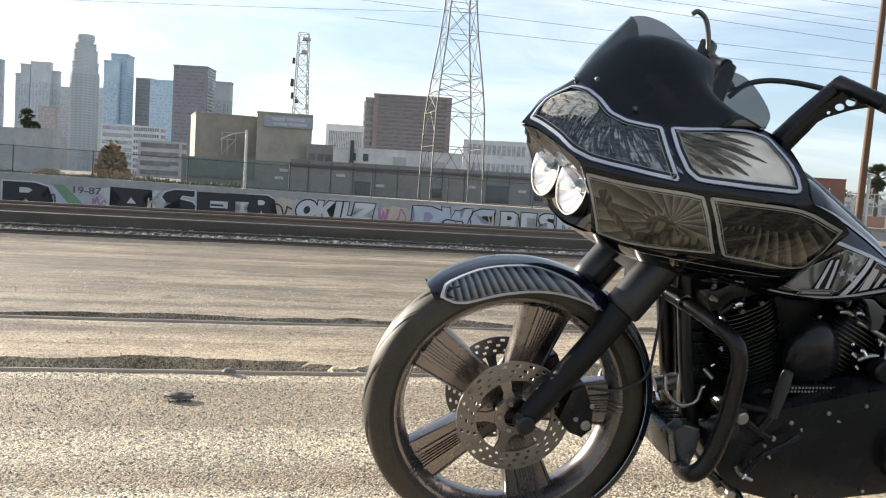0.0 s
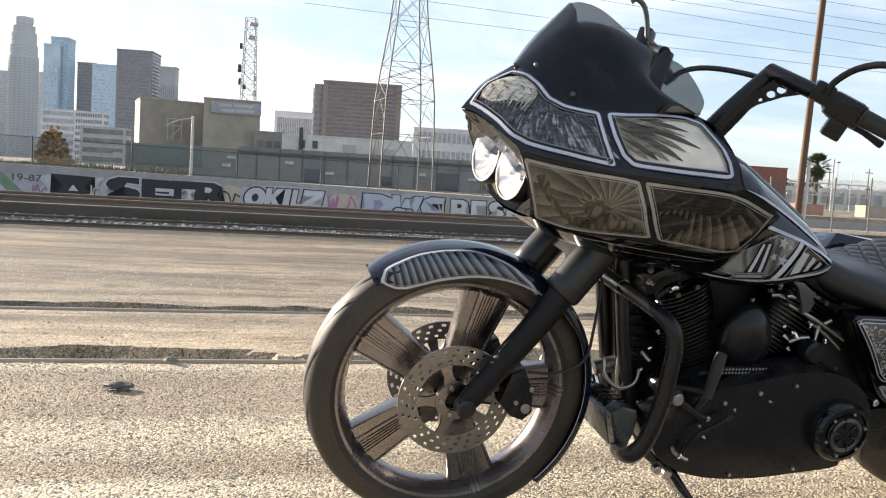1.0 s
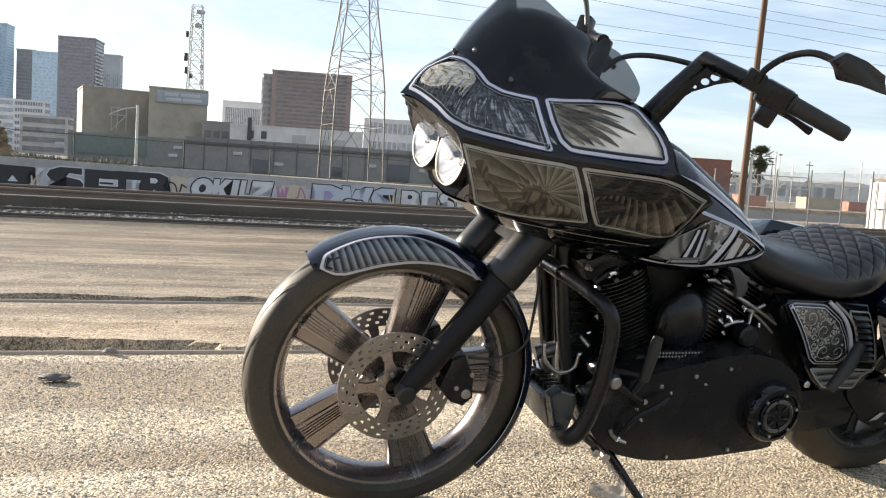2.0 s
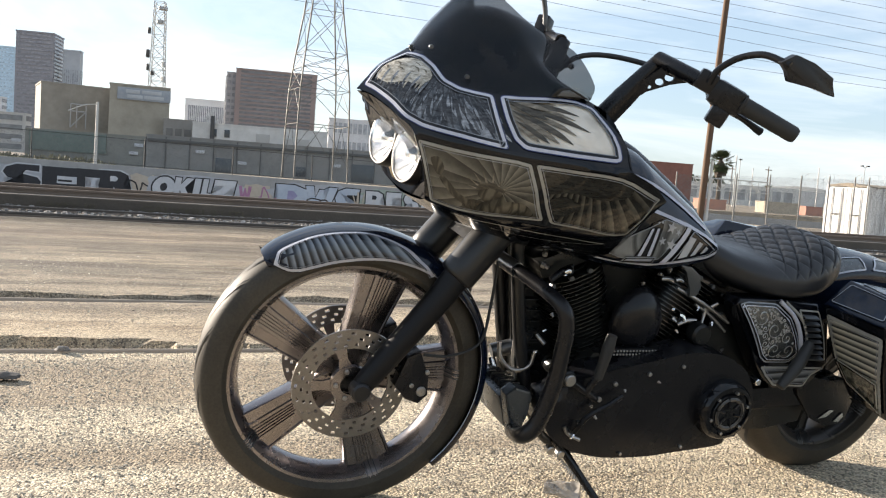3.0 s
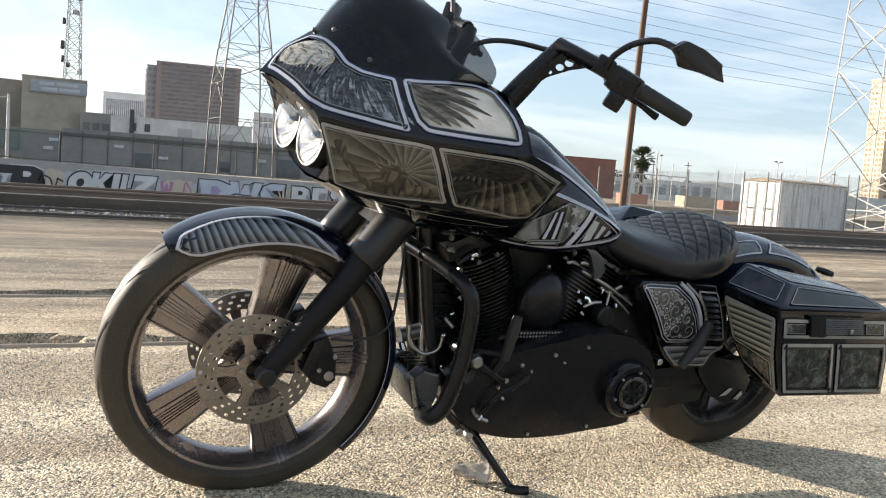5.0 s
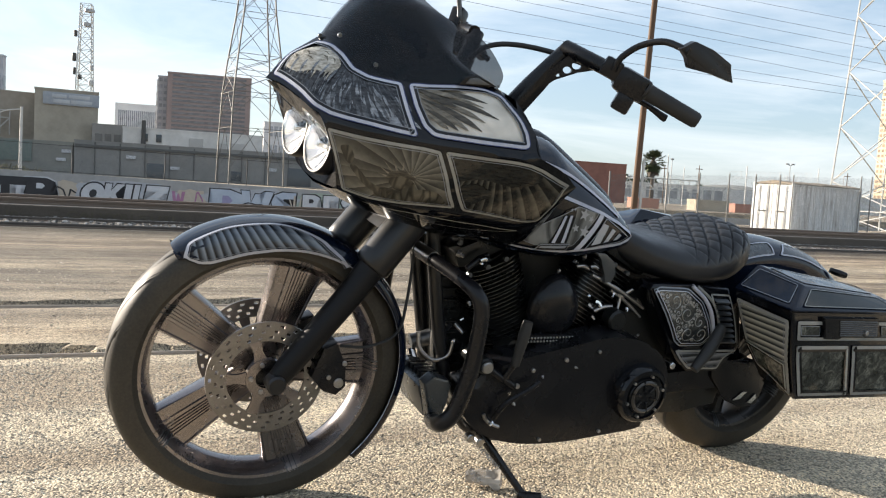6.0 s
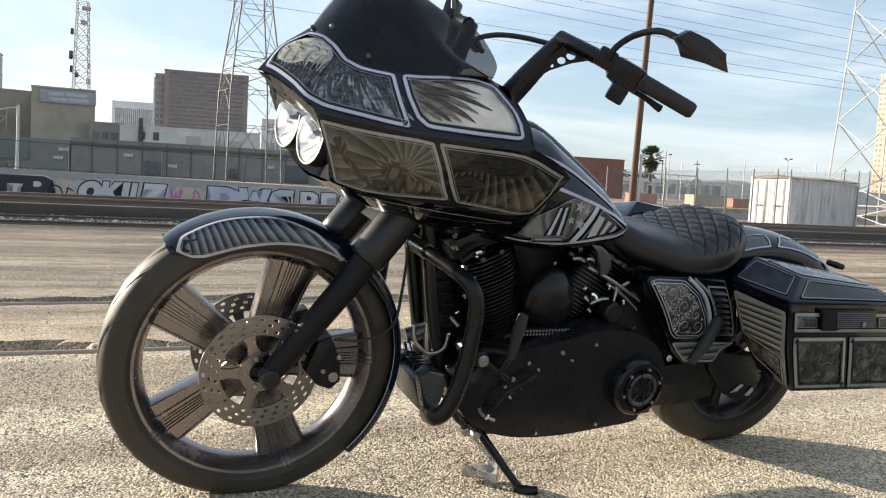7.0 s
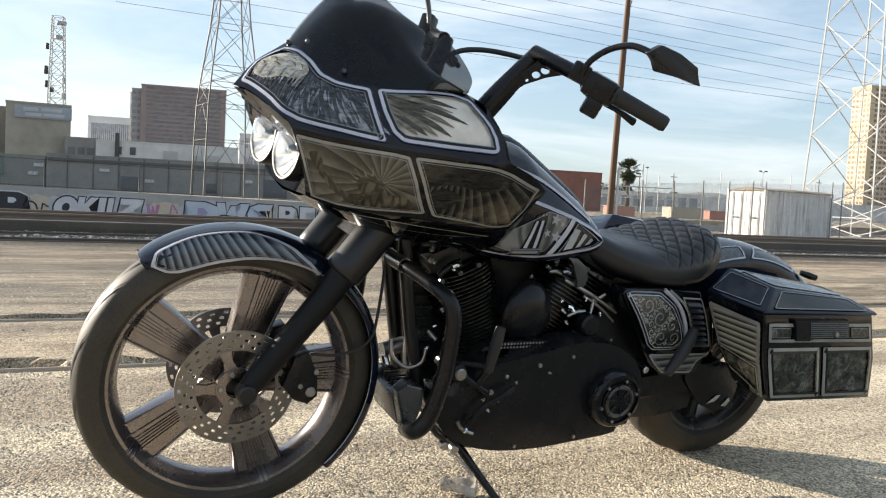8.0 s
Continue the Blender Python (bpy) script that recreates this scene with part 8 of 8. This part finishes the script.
for x, z, r, h in ((-1.3, 9.0, 0.25, 0.9), (-1.4, 5.6, 0.3, 1.2), (-1.3, 3.6, 0.25, 1.0), (0.5, 12.4, 0.7, 0.5), (0.2, 10.4, 0.5, 0.6), (1.0, 2.0, 0.35, 0.8), (-0.6, 2.8, 0.3, 0.7), (1.0, 4.2, 0.3, 0.8)):
    bm = bm_new()
    tube(bm, [(x, -0.6, z - h / 2), (x, -0.6, z - 0.4 * h), (x, -0.6, z + 0.4 * h), (x, -0.6, z + h / 2)], [0.7 * r, r, r, 0.7 * r], sides=10, smooth=False)
    part("antenna", bm, DARK_STEEL if x < 0.1 else GALV, mast)

WOOD = worn("creosoted_pole_wood", (0.07, 0.040, 0.022), (0.14, 0.078, 0.042), (0.7, 0.9), 0.0, 1.0, 40, 0.3, 0.006)
pole = thing("utility_pole", "tall brown wooden utility pole with a conduit", "pole", Matrix.Translation((14.75, 30.0, 0)))
bm = bm_new()
tube(bm, [(-0.16, 0, -0.9), (-0.03, 0, 4), (0.13, 0, 9), (0.42, 0, 14.5)], [0.13, 0.12, 0.105, 0.09], 24, 14)
part("shaft", bm, WOOD, pole)
bm = bm_new()
tube(bm, [(0.06, -0.1, -0.9), (0.11, -0.1, 2.35)], 0.055, sides=8, smooth=False)
part("conduit", bm, WHITE_STEEL, pole, "pale conduit")
bm = bm_new()
tube(bm, [(0.16, -0.13, 8.5), (0.19, -0.14, 9.0), (0.21, -0.11, 9.6)], [0.03, 0.06, 0.04], 8, 8)
part("insulator", bm, GALV, pole)
lamp_pole = thing("lamp_pole", "slim pale lamp pole with a short arm", "pole", Matrix.Translation((-14.4, 62.0, 0)))
bm = bm_new()
tube(bm, [(0, 0, -3), (0, 0, 4.5)], [0.12, 0.09], sides=8, smooth=False)
part("shaft", bm, WHITE_STEEL, lamp_pole)
bm = bm_new()
tube(bm, [(0, 0, 4.35), (-0.9, 0, 4.2), (-1.9, 0, 3.75)], 0.04, 8, 6)
part("arm", bm, WHITE_STEEL, lamp_pole)

WIRE = Mat("dark_cable", (0.05, 0.055, 0.06), 0.6).m


def wire(a, b, sag, r=0.013):
    bm = bm_new()
    a, b = Vector(a), Vector(b)
    tube(bm, [a.lerp(b, i / 24) - Vector((0, 0, sag * (1 - (2 * i / 24 - 1) ** 2))) for i in range(25)], r, 25, 5)
    return tagged(part("power_line", bm, WIRE), "thin dark power line against the sky", "power line", "power lines")


def through_points(x0, z0, x1, z1, y, xa, xb, sag=0.4):
    k = (z1 - z0) / (x1 - x0)
    return wire((xa, y, z0 + k * (xa - x0)), (xb, y, z0 + k * (xb - x0)), sag)


for z0, z1 in ((16.7, 15.3), (15.8, 14.2), (15.1, 13.5), (14.2, 12.5), (13.6, 11.9), (12.8, 10.9), (11.5, 10.3), (10.7, 9.8)):
    k = 62.0 / 57.0
    through_points(23.3 * k, 0.82 + (z0 - 0.72) * k, 46.0 * k, 0.82 + (z1 - 0.72) * k, 62.0, -7, 82, 0.25)
through_points(-19.7, 16.3, -0.6, 16.7, 76, -60, 2, 0.3)

for x, tall in ((125.6, 11.4), (114.9, 10.9), (174.2, 12.3)):
    t = thing("far_pole", "slim dark utility pole beyond the depot", "pole", Matrix.Translation((x, 220, 0)), "far poles")
    bm = bm_new()
    tube(bm, [(0, 0, -0.3), (0, 0, tall)], [0.16, 0.11], sides=8, smooth=False)
    part("shaft", bm, WOOD, t)
    bm = bm_new()
    box(bm, (-1.0, -0.06, tall - 1.1), (1.0, 0.06, tall - 0.9))
    part("crossarm", bm, WOOD, t)
for x, tall, heads in ((117.0, 12.6, (0,)), (154.7, 13.6, (-0.9, 0.9))):
    t = thing("yard_lamp", "tall slim grey yard lamp beyond the depot", "street lamp", Matrix.Translation((x, 220, 0)), "yard lamps")
    bm = bm_new()
    tube(bm, [(0, 0, -0.3), (0, 0, tall - 0.3)], [0.15, 0.09], sides=8, smooth=False)
    part("shaft", bm, GALV, t)
    for dx in heads:
        bm = bm_new()
        tube(bm, [(0, 0, tall - 0.5), (0.6 * dx, 0, tall - 0.15), (dx, 0, tall)], 0.07, 6, 6)
        box(bm, (dx - 0.4, -0.3, tall - 0.12), (dx + 0.4, 0.3, tall + 0.22), 0.05)
        part("lamp_head", bm, DARK_STEEL, t)

# ---- yard things beyond the tracks ----


def streaked_white():
    """Chalky white paint with upright grey and rusty runs."""
    k = Mat("chalky_white_container_paint", (0.7, 0.7, 0.7), 0.75)
    runs = k.noise(2.2, 6, 0.7, k.coords((2.4, 2.4, 0.22)), 0.3)
    spots = k.noise(3.0, 6, 0.7)
    c = k.ramp(runs, (0.34, (0.36, 0.33, 0.30)), (0.47, (0.70, 0.69, 0.67)), (0.62, (0.84, 0.84, 0.83)))
    k.colour(k.mix(0.6, c, k.ramp(spots, (0.30, (0.50, 0.38, 0.28)), (0.38, (1.0, 1.0, 1.0))), "MULTIPLY"))
    k.bump(spots, 0.15, 0.01)
    return k.m


CONT_WHITE = streaked_white()
CONT_ROOF = worn("sandy_dirt_roof", (0.20, 0.165, 0.125), (0.36, 0.30, 0.23), (0.85, 0.95), 0.0, 1.2, 14, 0.4, 0.02)
cont = thing("shipping_container", "white shipping container with scuffed ribbed sides", "container", Matrix.Translation((26.15, 36.6, -0.52)) @ Matrix.Rotation(radians(17.3), 4, "Z") @ Matrix.Diagonal((0.915, 0.94, 1, 1)))
bm = bm_new()
loop, n = [], 46
for i in range(n + 1):
    x = 5.75 * i / n
    loop.append((x, 0.055 if i % 4 in (1, 2) else 0.0))
outline = loop + [(5.75, 2.4), (0, 2.4)]
loft(bm, [[Vector((x, y, z)) for x, y in outline] for z in (0.05, 2.5)])
body = part("body", bm, CONT_WHITE, cont, smooth=False)
for x in (0.0, 5.75):
    for y in (0.0, 2.4):
        bm = bm_new()
        box(bm, (x - 0.08, y - 0.08, 0), (x + 0.08, y + 0.08, 2.58), 0.01)
        part("corner_post", bm, CONT_WHITE, cont)
for z in (0.05, 2.5):
    bm = bm_new()
    box(bm, (0, -0.05, z - 0.07), (5.75, 0.02, z + 0.07))
    part("side_rail", bm, CONT_WHITE, cont, smooth=False)
for y in (0.08, 1.22):
    bm = bm_new()
    box(bm, (-0.06, y, 0.1), (-0.01, y + 1.1, 2.46), 0.01)
    d = part("door", bm, CONT_WHITE, cont)
    for k in (0.28, 0.82):
        bm = bm_new()
        tube(bm, [(-0.10, y + k, 0.12), (-0.10, y + k, 2.44)], 0.022, sides=8, smooth=False)
        part("lock_rod", bm, GALV, d)
    bm = bm_new()
    box(bm, (-0.13, y + 0.3, 1.15), (-0.09, y + 0.75, 1.21), 0.005)
    part("lock_handle", bm, DARK_STEEL, d)
bm = bm_new()
rings = []
for i in range(24):
    x = -0.06 + 5.87 * i / 23
    j = 0.05 * noise.noise(Vector((x * 2, 0.5, 0)))
    rings.append([Vector((x, y, z + (j if z > 2.57 else 0))) for y, z in ((-0.08, 2.53), (-0.08, 2.575), (0.5, 2.64 + j), (1.2, 2.72 - j), (1.9, 2.66), (2.48, 2.575), (2.48, 2.53))])
loft(bm, rings)
part("roof_cover", bm, CONT_ROOF, cont, "sagging sandy sheet on the roof")

LEAF = stone_mat("palm_leaf", ((0.035, 0.05, 0.02), (0.06, 0.08, 0.03), (0.10, 0.11, 0.05)))
BARK = worn("palm_bark", (0.07, 0.055, 0.04), (0.13, 0.10, 0.075), (0.8, 0.95), 0.0, 2, 12, 0.4, 0.05)


def palm(x, y, top, r, label, seed):
    t = thing("palm_tree", label, "palm tree", Matrix.Translation((x, y, 0)), "palms")
    bm = bm_new()
    tube(bm, [(0, 0, -1), (0.1, 0, top * 0.4), (-0.05, 0, top * 0.8), (0, 0, top - r * 0.8)], [0.45, 0.36, 0.34, 0.42], 20, 9)
    part("trunk", bm, BARK, t)
    rnd = random.Random(seed)
    verts, faces = [], []
    for i in range(150):
        a, e = rnd.uniform(0, 6.28), rnd.uniform(-1.3, 1.3)
        d = Vector((math.cos(a) * math.cos(e), math.sin(a) * math.cos(e), math.sin(e)))
        ln = r * rnd.uniform(0.75, 1.05)
        side = d.cross(Vector((0, 0, 1)))
        side = side.normalized() if side.length > 0.1 else Vector((1, 0, 0))
        c0 = Vector((0, 0, top - r))
        tip = c0 + d * ln * 0.55
        for j in range(13):
            f = (j - 6) / 6
            q = (d * math.cos(f * 1.1) + side * math.sin(f * 1.1)).normalized()
            p = tip + q * ln * 0.45 - Vector((0, 0, 0.10 * r * abs(f)))
            w = side.cross(d) * 0.02 + side * 0.045 * r
            b = len(verts)
            verts += [tuple(tip - w * 0.4), tuple(tip + w * 0.4), tuple(tip.lerp(p, 0.6) + w * 0.6), tuple(p), tuple(tip.lerp(p, 0.6) - w * 0.6)]
            faces.append((b, b + 1, b + 2, b + 3, b + 4))
    me = bpy.data.meshes.new("crown")
    me.from_pydata(verts, [], faces)
    me.materials.append(LEAF)
    new("crown", me).parent = t
    # dry fronds that hang round the trunk under the crown
    verts, faces = [], []
    for i in range(70):
        a = rnd.uniform(0, 6.28)
        out = Vector((math.cos(a), math.sin(a), 0))
        side = Vector((-math.sin(a), math.cos(a), 0)) * 0.16 * r
        z = top - r * rnd.uniform(0.9, 1.5)
        c0, c1 = out * 0.15 * r + Vector((0, 0, z)), out * r * rnd.uniform(0.28, 0.5) + Vector((0, 0, z - r * rnd.uniform(0.5, 0.9)))
        b = len(verts)
        verts += [tuple(c0), tuple(c0.lerp(c1, 0.6) + side), tuple(c1), tuple(c0.lerp(c1, 0.6) - side)]
        faces.append((b, b + 1, b + 2, b + 3))
    me = bpy.data.meshes.new("dry_skirt")
    me.from_pydata(verts, [], faces)
    me.materials.append(BARK)
    tagged(new("dry_skirt", me), "dry brown fronds").parent = t
    return t


palm(75.9, 150, 10.9, 2.7, "fan palm with a dense dark crown", 3)
palm(-92.9, 190, 14.2, 2.2, "fan palm before the downtown towers", 4)
palm(-90.3, 188, 11.4, 1.8, "fan palm before the downtown towers", 5)

BUSH = stone_mat("dry_bush_leaf", ((0.17, 0.12, 0.06), (0.28, 0.19, 0.09), (0.38, 0.26, 0.13)))


def bush(x, y, w, h, label, seed, mat=None):
    rnd = random.Random(seed)
    verts, faces = [], []
    for i in range(1300):
        a, e = rnd.uniform(0, 6.28), rnd.uniform(0.0, 1.5)
        q = rnd.uniform(0.55, 1.0) * (1 + 0.25 * noise.noise(Vector((3 * math.cos(a), 3 * math.sin(a), e + seed))))
        c = Vector((x + w * q * math.cos(a) * math.cos(e), y + w * q * math.sin(a) * math.cos(e), h * q * math.sin(e)))
        u = Vector((rnd.uniform(-1, 1), rnd.uniform(-1, 1), rnd.uniform(-1, 1))).normalized() * 0.07 * h
        v = u.orthogonal() * 0.6
        b = len(verts)
        verts += [tuple(c - u), tuple(c + v), tuple(c + u), tuple(c - v)]
        faces.append((b, b + 1, b + 2, b + 3))
    me = bpy.data.meshes.new("bush")
    me.from_pydata(verts, [], faces)
    me.materials.append(mat or BUSH)
    return tagged(new("bush", me), label, "bush", "bushes")


for i, (x, y, w, h) in enumerate(((-47.4, 122, 2.3, 4.8), (-44, 112, 2.4, 1.2), (-39, 105, 2.0, 1.0), (-48, 104, 2.2, 0.9))):
    bush(x, y, w, h, "dry ochre bush on the far bank", 20 + i)
WEED = stone_mat("bank_weed_leaf", ((0.13, 0.13, 0.07), (0.20, 0.18, 0.11), (0.27, 0.24, 0.16), (0.15, 0.16, 0.10)))
rnd = random.Random(77)
verts, faces = [], []
for i in range(1500):
    x, y = rnd.uniform(-46, -17), rnd.uniform(63.0, 84.0)
    if x > -19 and rnd.random() < 0.6:
        continue
    h = rnd.uniform(0.12, 0.50) * (0.5 + 0.9 * abs(noise.noise(Vector((x * 0.25, y * 0.2, 4)))) * 2)
    z = 0.05
    for k in range(3):
        a = rnd.uniform(0, 3.14)
        dx, dy = 0.16 * math.cos(a), 0.16 * math.sin(a)
        lean = rnd.uniform(-0.25, 0.25)
        b = len(verts)
        verts += [(x - dx, y - dy, z), (x + dx, y + dy, z), (x + 0.6 * dx + lean, y + dy, z + 0.7 * h), (x + lean, y, z + h), (x - 0.7 * dx + lean, y - dy, z + 0.6 * h)]
        faces.append((b, b + 1, b + 2, b + 3, b + 4))
me = bpy.data.meshes.new("weeds")
me.from_pydata(verts, [], faces)
me.materials.append(WEED)
tagged(new("weeds", me), "straggling yellow-green weeds on the far bank", "weeds", kind="stuff")
for i, (x, y, w, h) in enumerate(((196, 420, 6, 13), (206, 420, 5, 12), (213, 424, 7, 14), (246, 430, 5, 11))):
    bush(x, y, w, h, "dark tree clump on the distant rise", 40 + i, LEAF)


def truss_gate():
    t = thing("gate_truss", "white lattice beam of a yard gate", "gate", Matrix.Translation((33.0, 70, 0)) @ Matrix.Rotation(radians(3), 4, "Z"))
    for z in (1.75, 2.75):
        bm = bm_new()
        box(bm, (0, -0.05, z), (7.4, 0.05, z + 0.09))
        part("chord", bm, WHITE_STEEL, t, smooth=False)
    for i in range(9):
        bm = bm_new()
        x = 0.1 + 0.9 * i
        bars(bm, [((x, 0, 1.8), (x, 0, 2.8))], 0.035)
        part("upright", bm, WHITE_STEEL, t)
        if i < 8:
            bm = bm_new()
            bars(bm, [((x, 0, 1.8 if i % 2 else 2.8), (x + 0.9, 0, 2.8 if i % 2 else 1.8))], 0.035)
            part("diagonal", bm, WHITE_STEEL, t)
    return t


truss_gate()
for x, y, z, r in ((79, 150, 9.6, 0.10), (96, 150, 8.6, 0.09), (105, 150, 7.4, 0.08), (118, 150, 8.0, 0.08), (127, 170, 10.2, 0.1), (88, 160, 7.9, 0.08)):
    bm = bm_new()
    tube(bm, [(x, y, -1), (x, y, z)], r, sides=6, smooth=False)
    tagged(part("street_lamp_post", bm, GALV), "thin grey post in the far yard", "post", "far posts")
for i, (x0, x1, y, z, c) in enumerate(((38, 40.5, 78, 0.9, (0.42, 0.22, 0.16)), (48, 52, 84, 1.1, (0.42, 0.36, 0.28)), (54, 56, 86, 0.9, (0.40, 0.20, 0.15)), (60, 66, 90, 1.2, (0.40, 0.38, 0.36)), (66, 70, 92, 1.6, (0.15, 0.2, 0.32)))):
    facade("yard_stack", "low stack of goods in the far yard", x0, x1, y, z, c, 2.0, group="yard stacks")
HILL = plain("hazy_scrub_hill", (0.22, 0.22, 0.20), (0.32, 0.31, 0.28), 0.01, 0.1)
bm = bm_new()
rows = []
for j in range(8):
    rows.append([Vector((120 + 30 * i, 900 + 60 * j, (26 + 9 * noise.noise(Vector((i * 0.35, j * 0.3, 2)))) * math.sin(math.pi * min(1, j / 7)) * min(1, i / 4) - 1)) for i in range(30)])
grid(bm, rows)
hill = part("backdrop_hill", bm, HILL, None, "low hazy hill with scrub on the horizon", True, "structure")
hill["category"] = "hill"

# small things on the warehouses
def belongs(ob, owner):
    ob.parent = owner
    ob.matrix_parent_inverse = owner.matrix_basis.inverted()
    return ob


SIGN_BLUE = plain("faded_blue_sign", (0.24, 0.27, 0.31), (0.36, 0.38, 0.40), 0.8, 4)
SIGN_PALE = plain("worn_sign_letters", (0.36, 0.38, 0.40), (0.48, 0.49, 0.50), 0.8, 4)
sign = thing("roof_sign", "faded blue and white warehouse sign with worn lettering", "sign", Matrix.Translation((-24.35, 130.0, 9.6)) @ Matrix.Rotation(radians(9), 4, "Z") @ Matrix.Translation((0.55, -5.12, 0)))
bm = bm_new()
box(bm, (-3.5, -0.1, -0.75), (3.5, 0.1, 0.9), 0.02)
part("board", bm, SIGN_BLUE, sign)
for k, (x0, x1, z0, z1) in enumerate(((-2.4, -0.6, 0.15, 0.65), (-0.3, 2.3, 0.2, 0.65), (-2.2, -0.2, -0.5, -0.05), (0.0, 2.6, -0.5, -0.05))):
    bm = bm_new()
    box(bm, (x0, -0.14, z0), (x1, -0.1, z1), 0.01)
    part("letter_bar", bm, SIGN_PALE, sign)
for x, z in ((-23.5, 1.9), (-17.7, 1.35), (-6.8, 1.15), (-17.2, 2.2), (-11.1, 2.0), (3.0, 1.6), (8.5, 1.4), (-29, 1.8)):
    bm = bm_new()
    box(bm, (x - 0.45, 91.86, z - 0.16), (x + 0.45, 91.98, z + 0.16), 0.01)
    belongs(part("vent_panel", bm, P_WHITE), sheds[0] if x > -16.5 else sheds[1])
SEAM = plain("shed_seam_grey", (0.08, 0.08, 0.078), (0.13, 0.13, 0.125), 1, 6)
for i in range(14):
    x = -14.6 + 2.4 * i
    bm = bm_new()
    box(bm, (x, 91.90, -1), (x + 0.10, 91.995, 3.28))
    belongs(part("wall_seam", bm, SEAM, smooth=False), sheds[0])
for x, w, z0, z1 in ((-9.5, 1.6, -1, 1.5), (-1.2, 1.0, 0.2, 1.2), (4.6, 2.4, -1, 1.9), (9.8, 0.9, 0.5, 1.5), (12.6, 1.8, -1, 1.6)):
    bm = bm_new()
    box(bm, (x, 91.88, z0), (x + w, 91.992, z1), 0.01)
    belongs(part("shed_opening", bm, GLASS_DARK), sheds[0])
bm = bm_new()
box(bm, (-16.4, 91.82, 2.75), (17.9, 91.98, 3.02), 0.01)
belongs(part("gutter", bm, SEAM), sheds[0])
for x, z, w, h in ((-12.6, 5.0, 0.35, 0.5), (-10.9, 5.0, 0.35, 0.5), (-6.2, 4.6, 0.9, 0.7), (-0.9, 4.4, 0.9, 0.6), (-2.8, 4.4, 0.5, 0.5)):
    bm = bm_new()
    box(bm, (x - w, 117.86, z - h), (x + w, 117.99, z + h), 0.01)
    belongs(part("window", bm, GLASS_DARK if w < 0.4 else CONCRETE), sheds[2])
bm = bm_new()
tube(bm, [(-12.8, 117.7, 3.6), (-12.8, 117.7, 7.2)], [0.3, 0.25], sides=8, smooth=False)
belongs(part("vent_pipe", bm, DARK_STEEL), sheds[2])
GREEN_SCREEN = plain("green_fence_screen", (0.11, 0.15, 0.135), (0.18, 0.215, 0.195), 1, 6)
bm = bm_new()
box(bm, (-27.8, 91.85, 1.0), (-20.4, 91.995, 2.95), 0.01)
belongs(part("screen_fabric", bm, GREEN_SCREEN), sheds[1])
frame_ = thing("pipe_frame", "pale pipe frame against the cold store wall", "frame", Matrix.Translation((-32.4, 128.2, 0)) @ Matrix.Rotation(radians(21), 4, "Z"))
for a, b in (((-1, 0, 4.5), (-1, 0, 7.8)), ((1, 0, 4.5), (1, 0, 7.8)), ((-1, 0, 7.8), (1, 0, 7.8)), ((-1, 0, 6.8), (1, 0, 6.8)), ((-1, 0, 4.5), (1, 0, 6.8)), ((-0.2, 0, 4.5), (-0.2, 0, 7.8))):
    bm = bm_new()
    bars(bm, [(a, b)], 0.09)
    part("bar", bm, CONCRETE, frame_)

# ---- loose things on the yard ----
stones("loose_grit", 40000, (-3.0, 4.0), (1.0, 4.0), None, 0.0066, GRIT, "loose tan grit over the asphalt", 11, 0.8)
stones("loose_grit", 5000, (-6, 7), (4.3, 8.0), None, 0.010, GRIT, "loose tan grit over the asphalt", 12)
stones("ballast", 13000, (-14, 24), (11.95, 13.85), None, 0.045, BALLAST, "dusty grey ballast with pale scraps", 13)
stones("ballast", 3000, (-14, 24), (13.2, 13.84), None, 0.06, BALLAST, "dusty grey ballast with pale scraps", 14)


def lump(name, label, category, at_, size, material, seed):
    """A flattened irregular piece that lies on the ground."""
    bm = bm_new()
    bmesh.ops.create_icosphere(bm, subdivisions=3, radius=1.0)
    for v in bm.verts:
        k = 1 + 0.35 * noise.noise(v.co * 1.6 + Vector((seed, 0, 0))) + 0.15 * noise.noise(v.co * 5 + Vector((seed, 3, 0)))
        v.co = Vector((v.co.x * size[0] * k, v.co.y * size[1] * k, max(-0.15, v.co.z) * size[2] * k))
    ob = part(name, bm, material)
    ob.matrix_basis = Matrix.Translation(at_)
    return tagged(ob, label, category)


RAG = worn("oily_black_rag", (0.03, 0.026, 0.022), (0.11, 0.095, 0.08), (0.6, 0.9), 0.0, 20, 120, 0.4, 0.004)
lump("crushed_can", "flattened dark scrap lying on the asphalt", "scrap", (-1.01, 3.36, 0.012), (0.062, 0.040, 0.015), RAG, 1)
lump("stone", "pale stone lying against the rail", "stone", (-0.93, 3.86, 0.012), (0.030, 0.022, 0.018), BALLAST, 2)
PLASTIC = worn("cloudy_plastic", (0.34, 0.30, 0.25), (0.62, 0.60, 0.58), (0.2, 0.4), 0.0, 14, 60, 0.3, 0.004, Transmission_Weight=0.45)
bm = bm_new()
rows = []
for i in range(12):
    f = i / 11
    rows.append([Vector((-0.05 + 0.10 * f, 0.030 * math.cos(a) * (0.5 + 0.7 * f), 0.026 + 0.026 * math.sin(a) * (0.5 + 0.6 * f) + 0.016 * noise.noise(Vector((f * 4, a * 1.5, 4))))) for a in (2 * math.pi * k / 16 for k in range(16))])
grid(bm, rows, close_u=True)
cup = part("crushed_cup", bm, PLASTIC)
cup.matrix_basis = Matrix.Translation((0.83, 2.24, 0.0)) @ Matrix.Rotation(radians(-24), 4, "Z")
tagged(cup, "crumpled dirty plastic cup lying beside the stand", "cup")
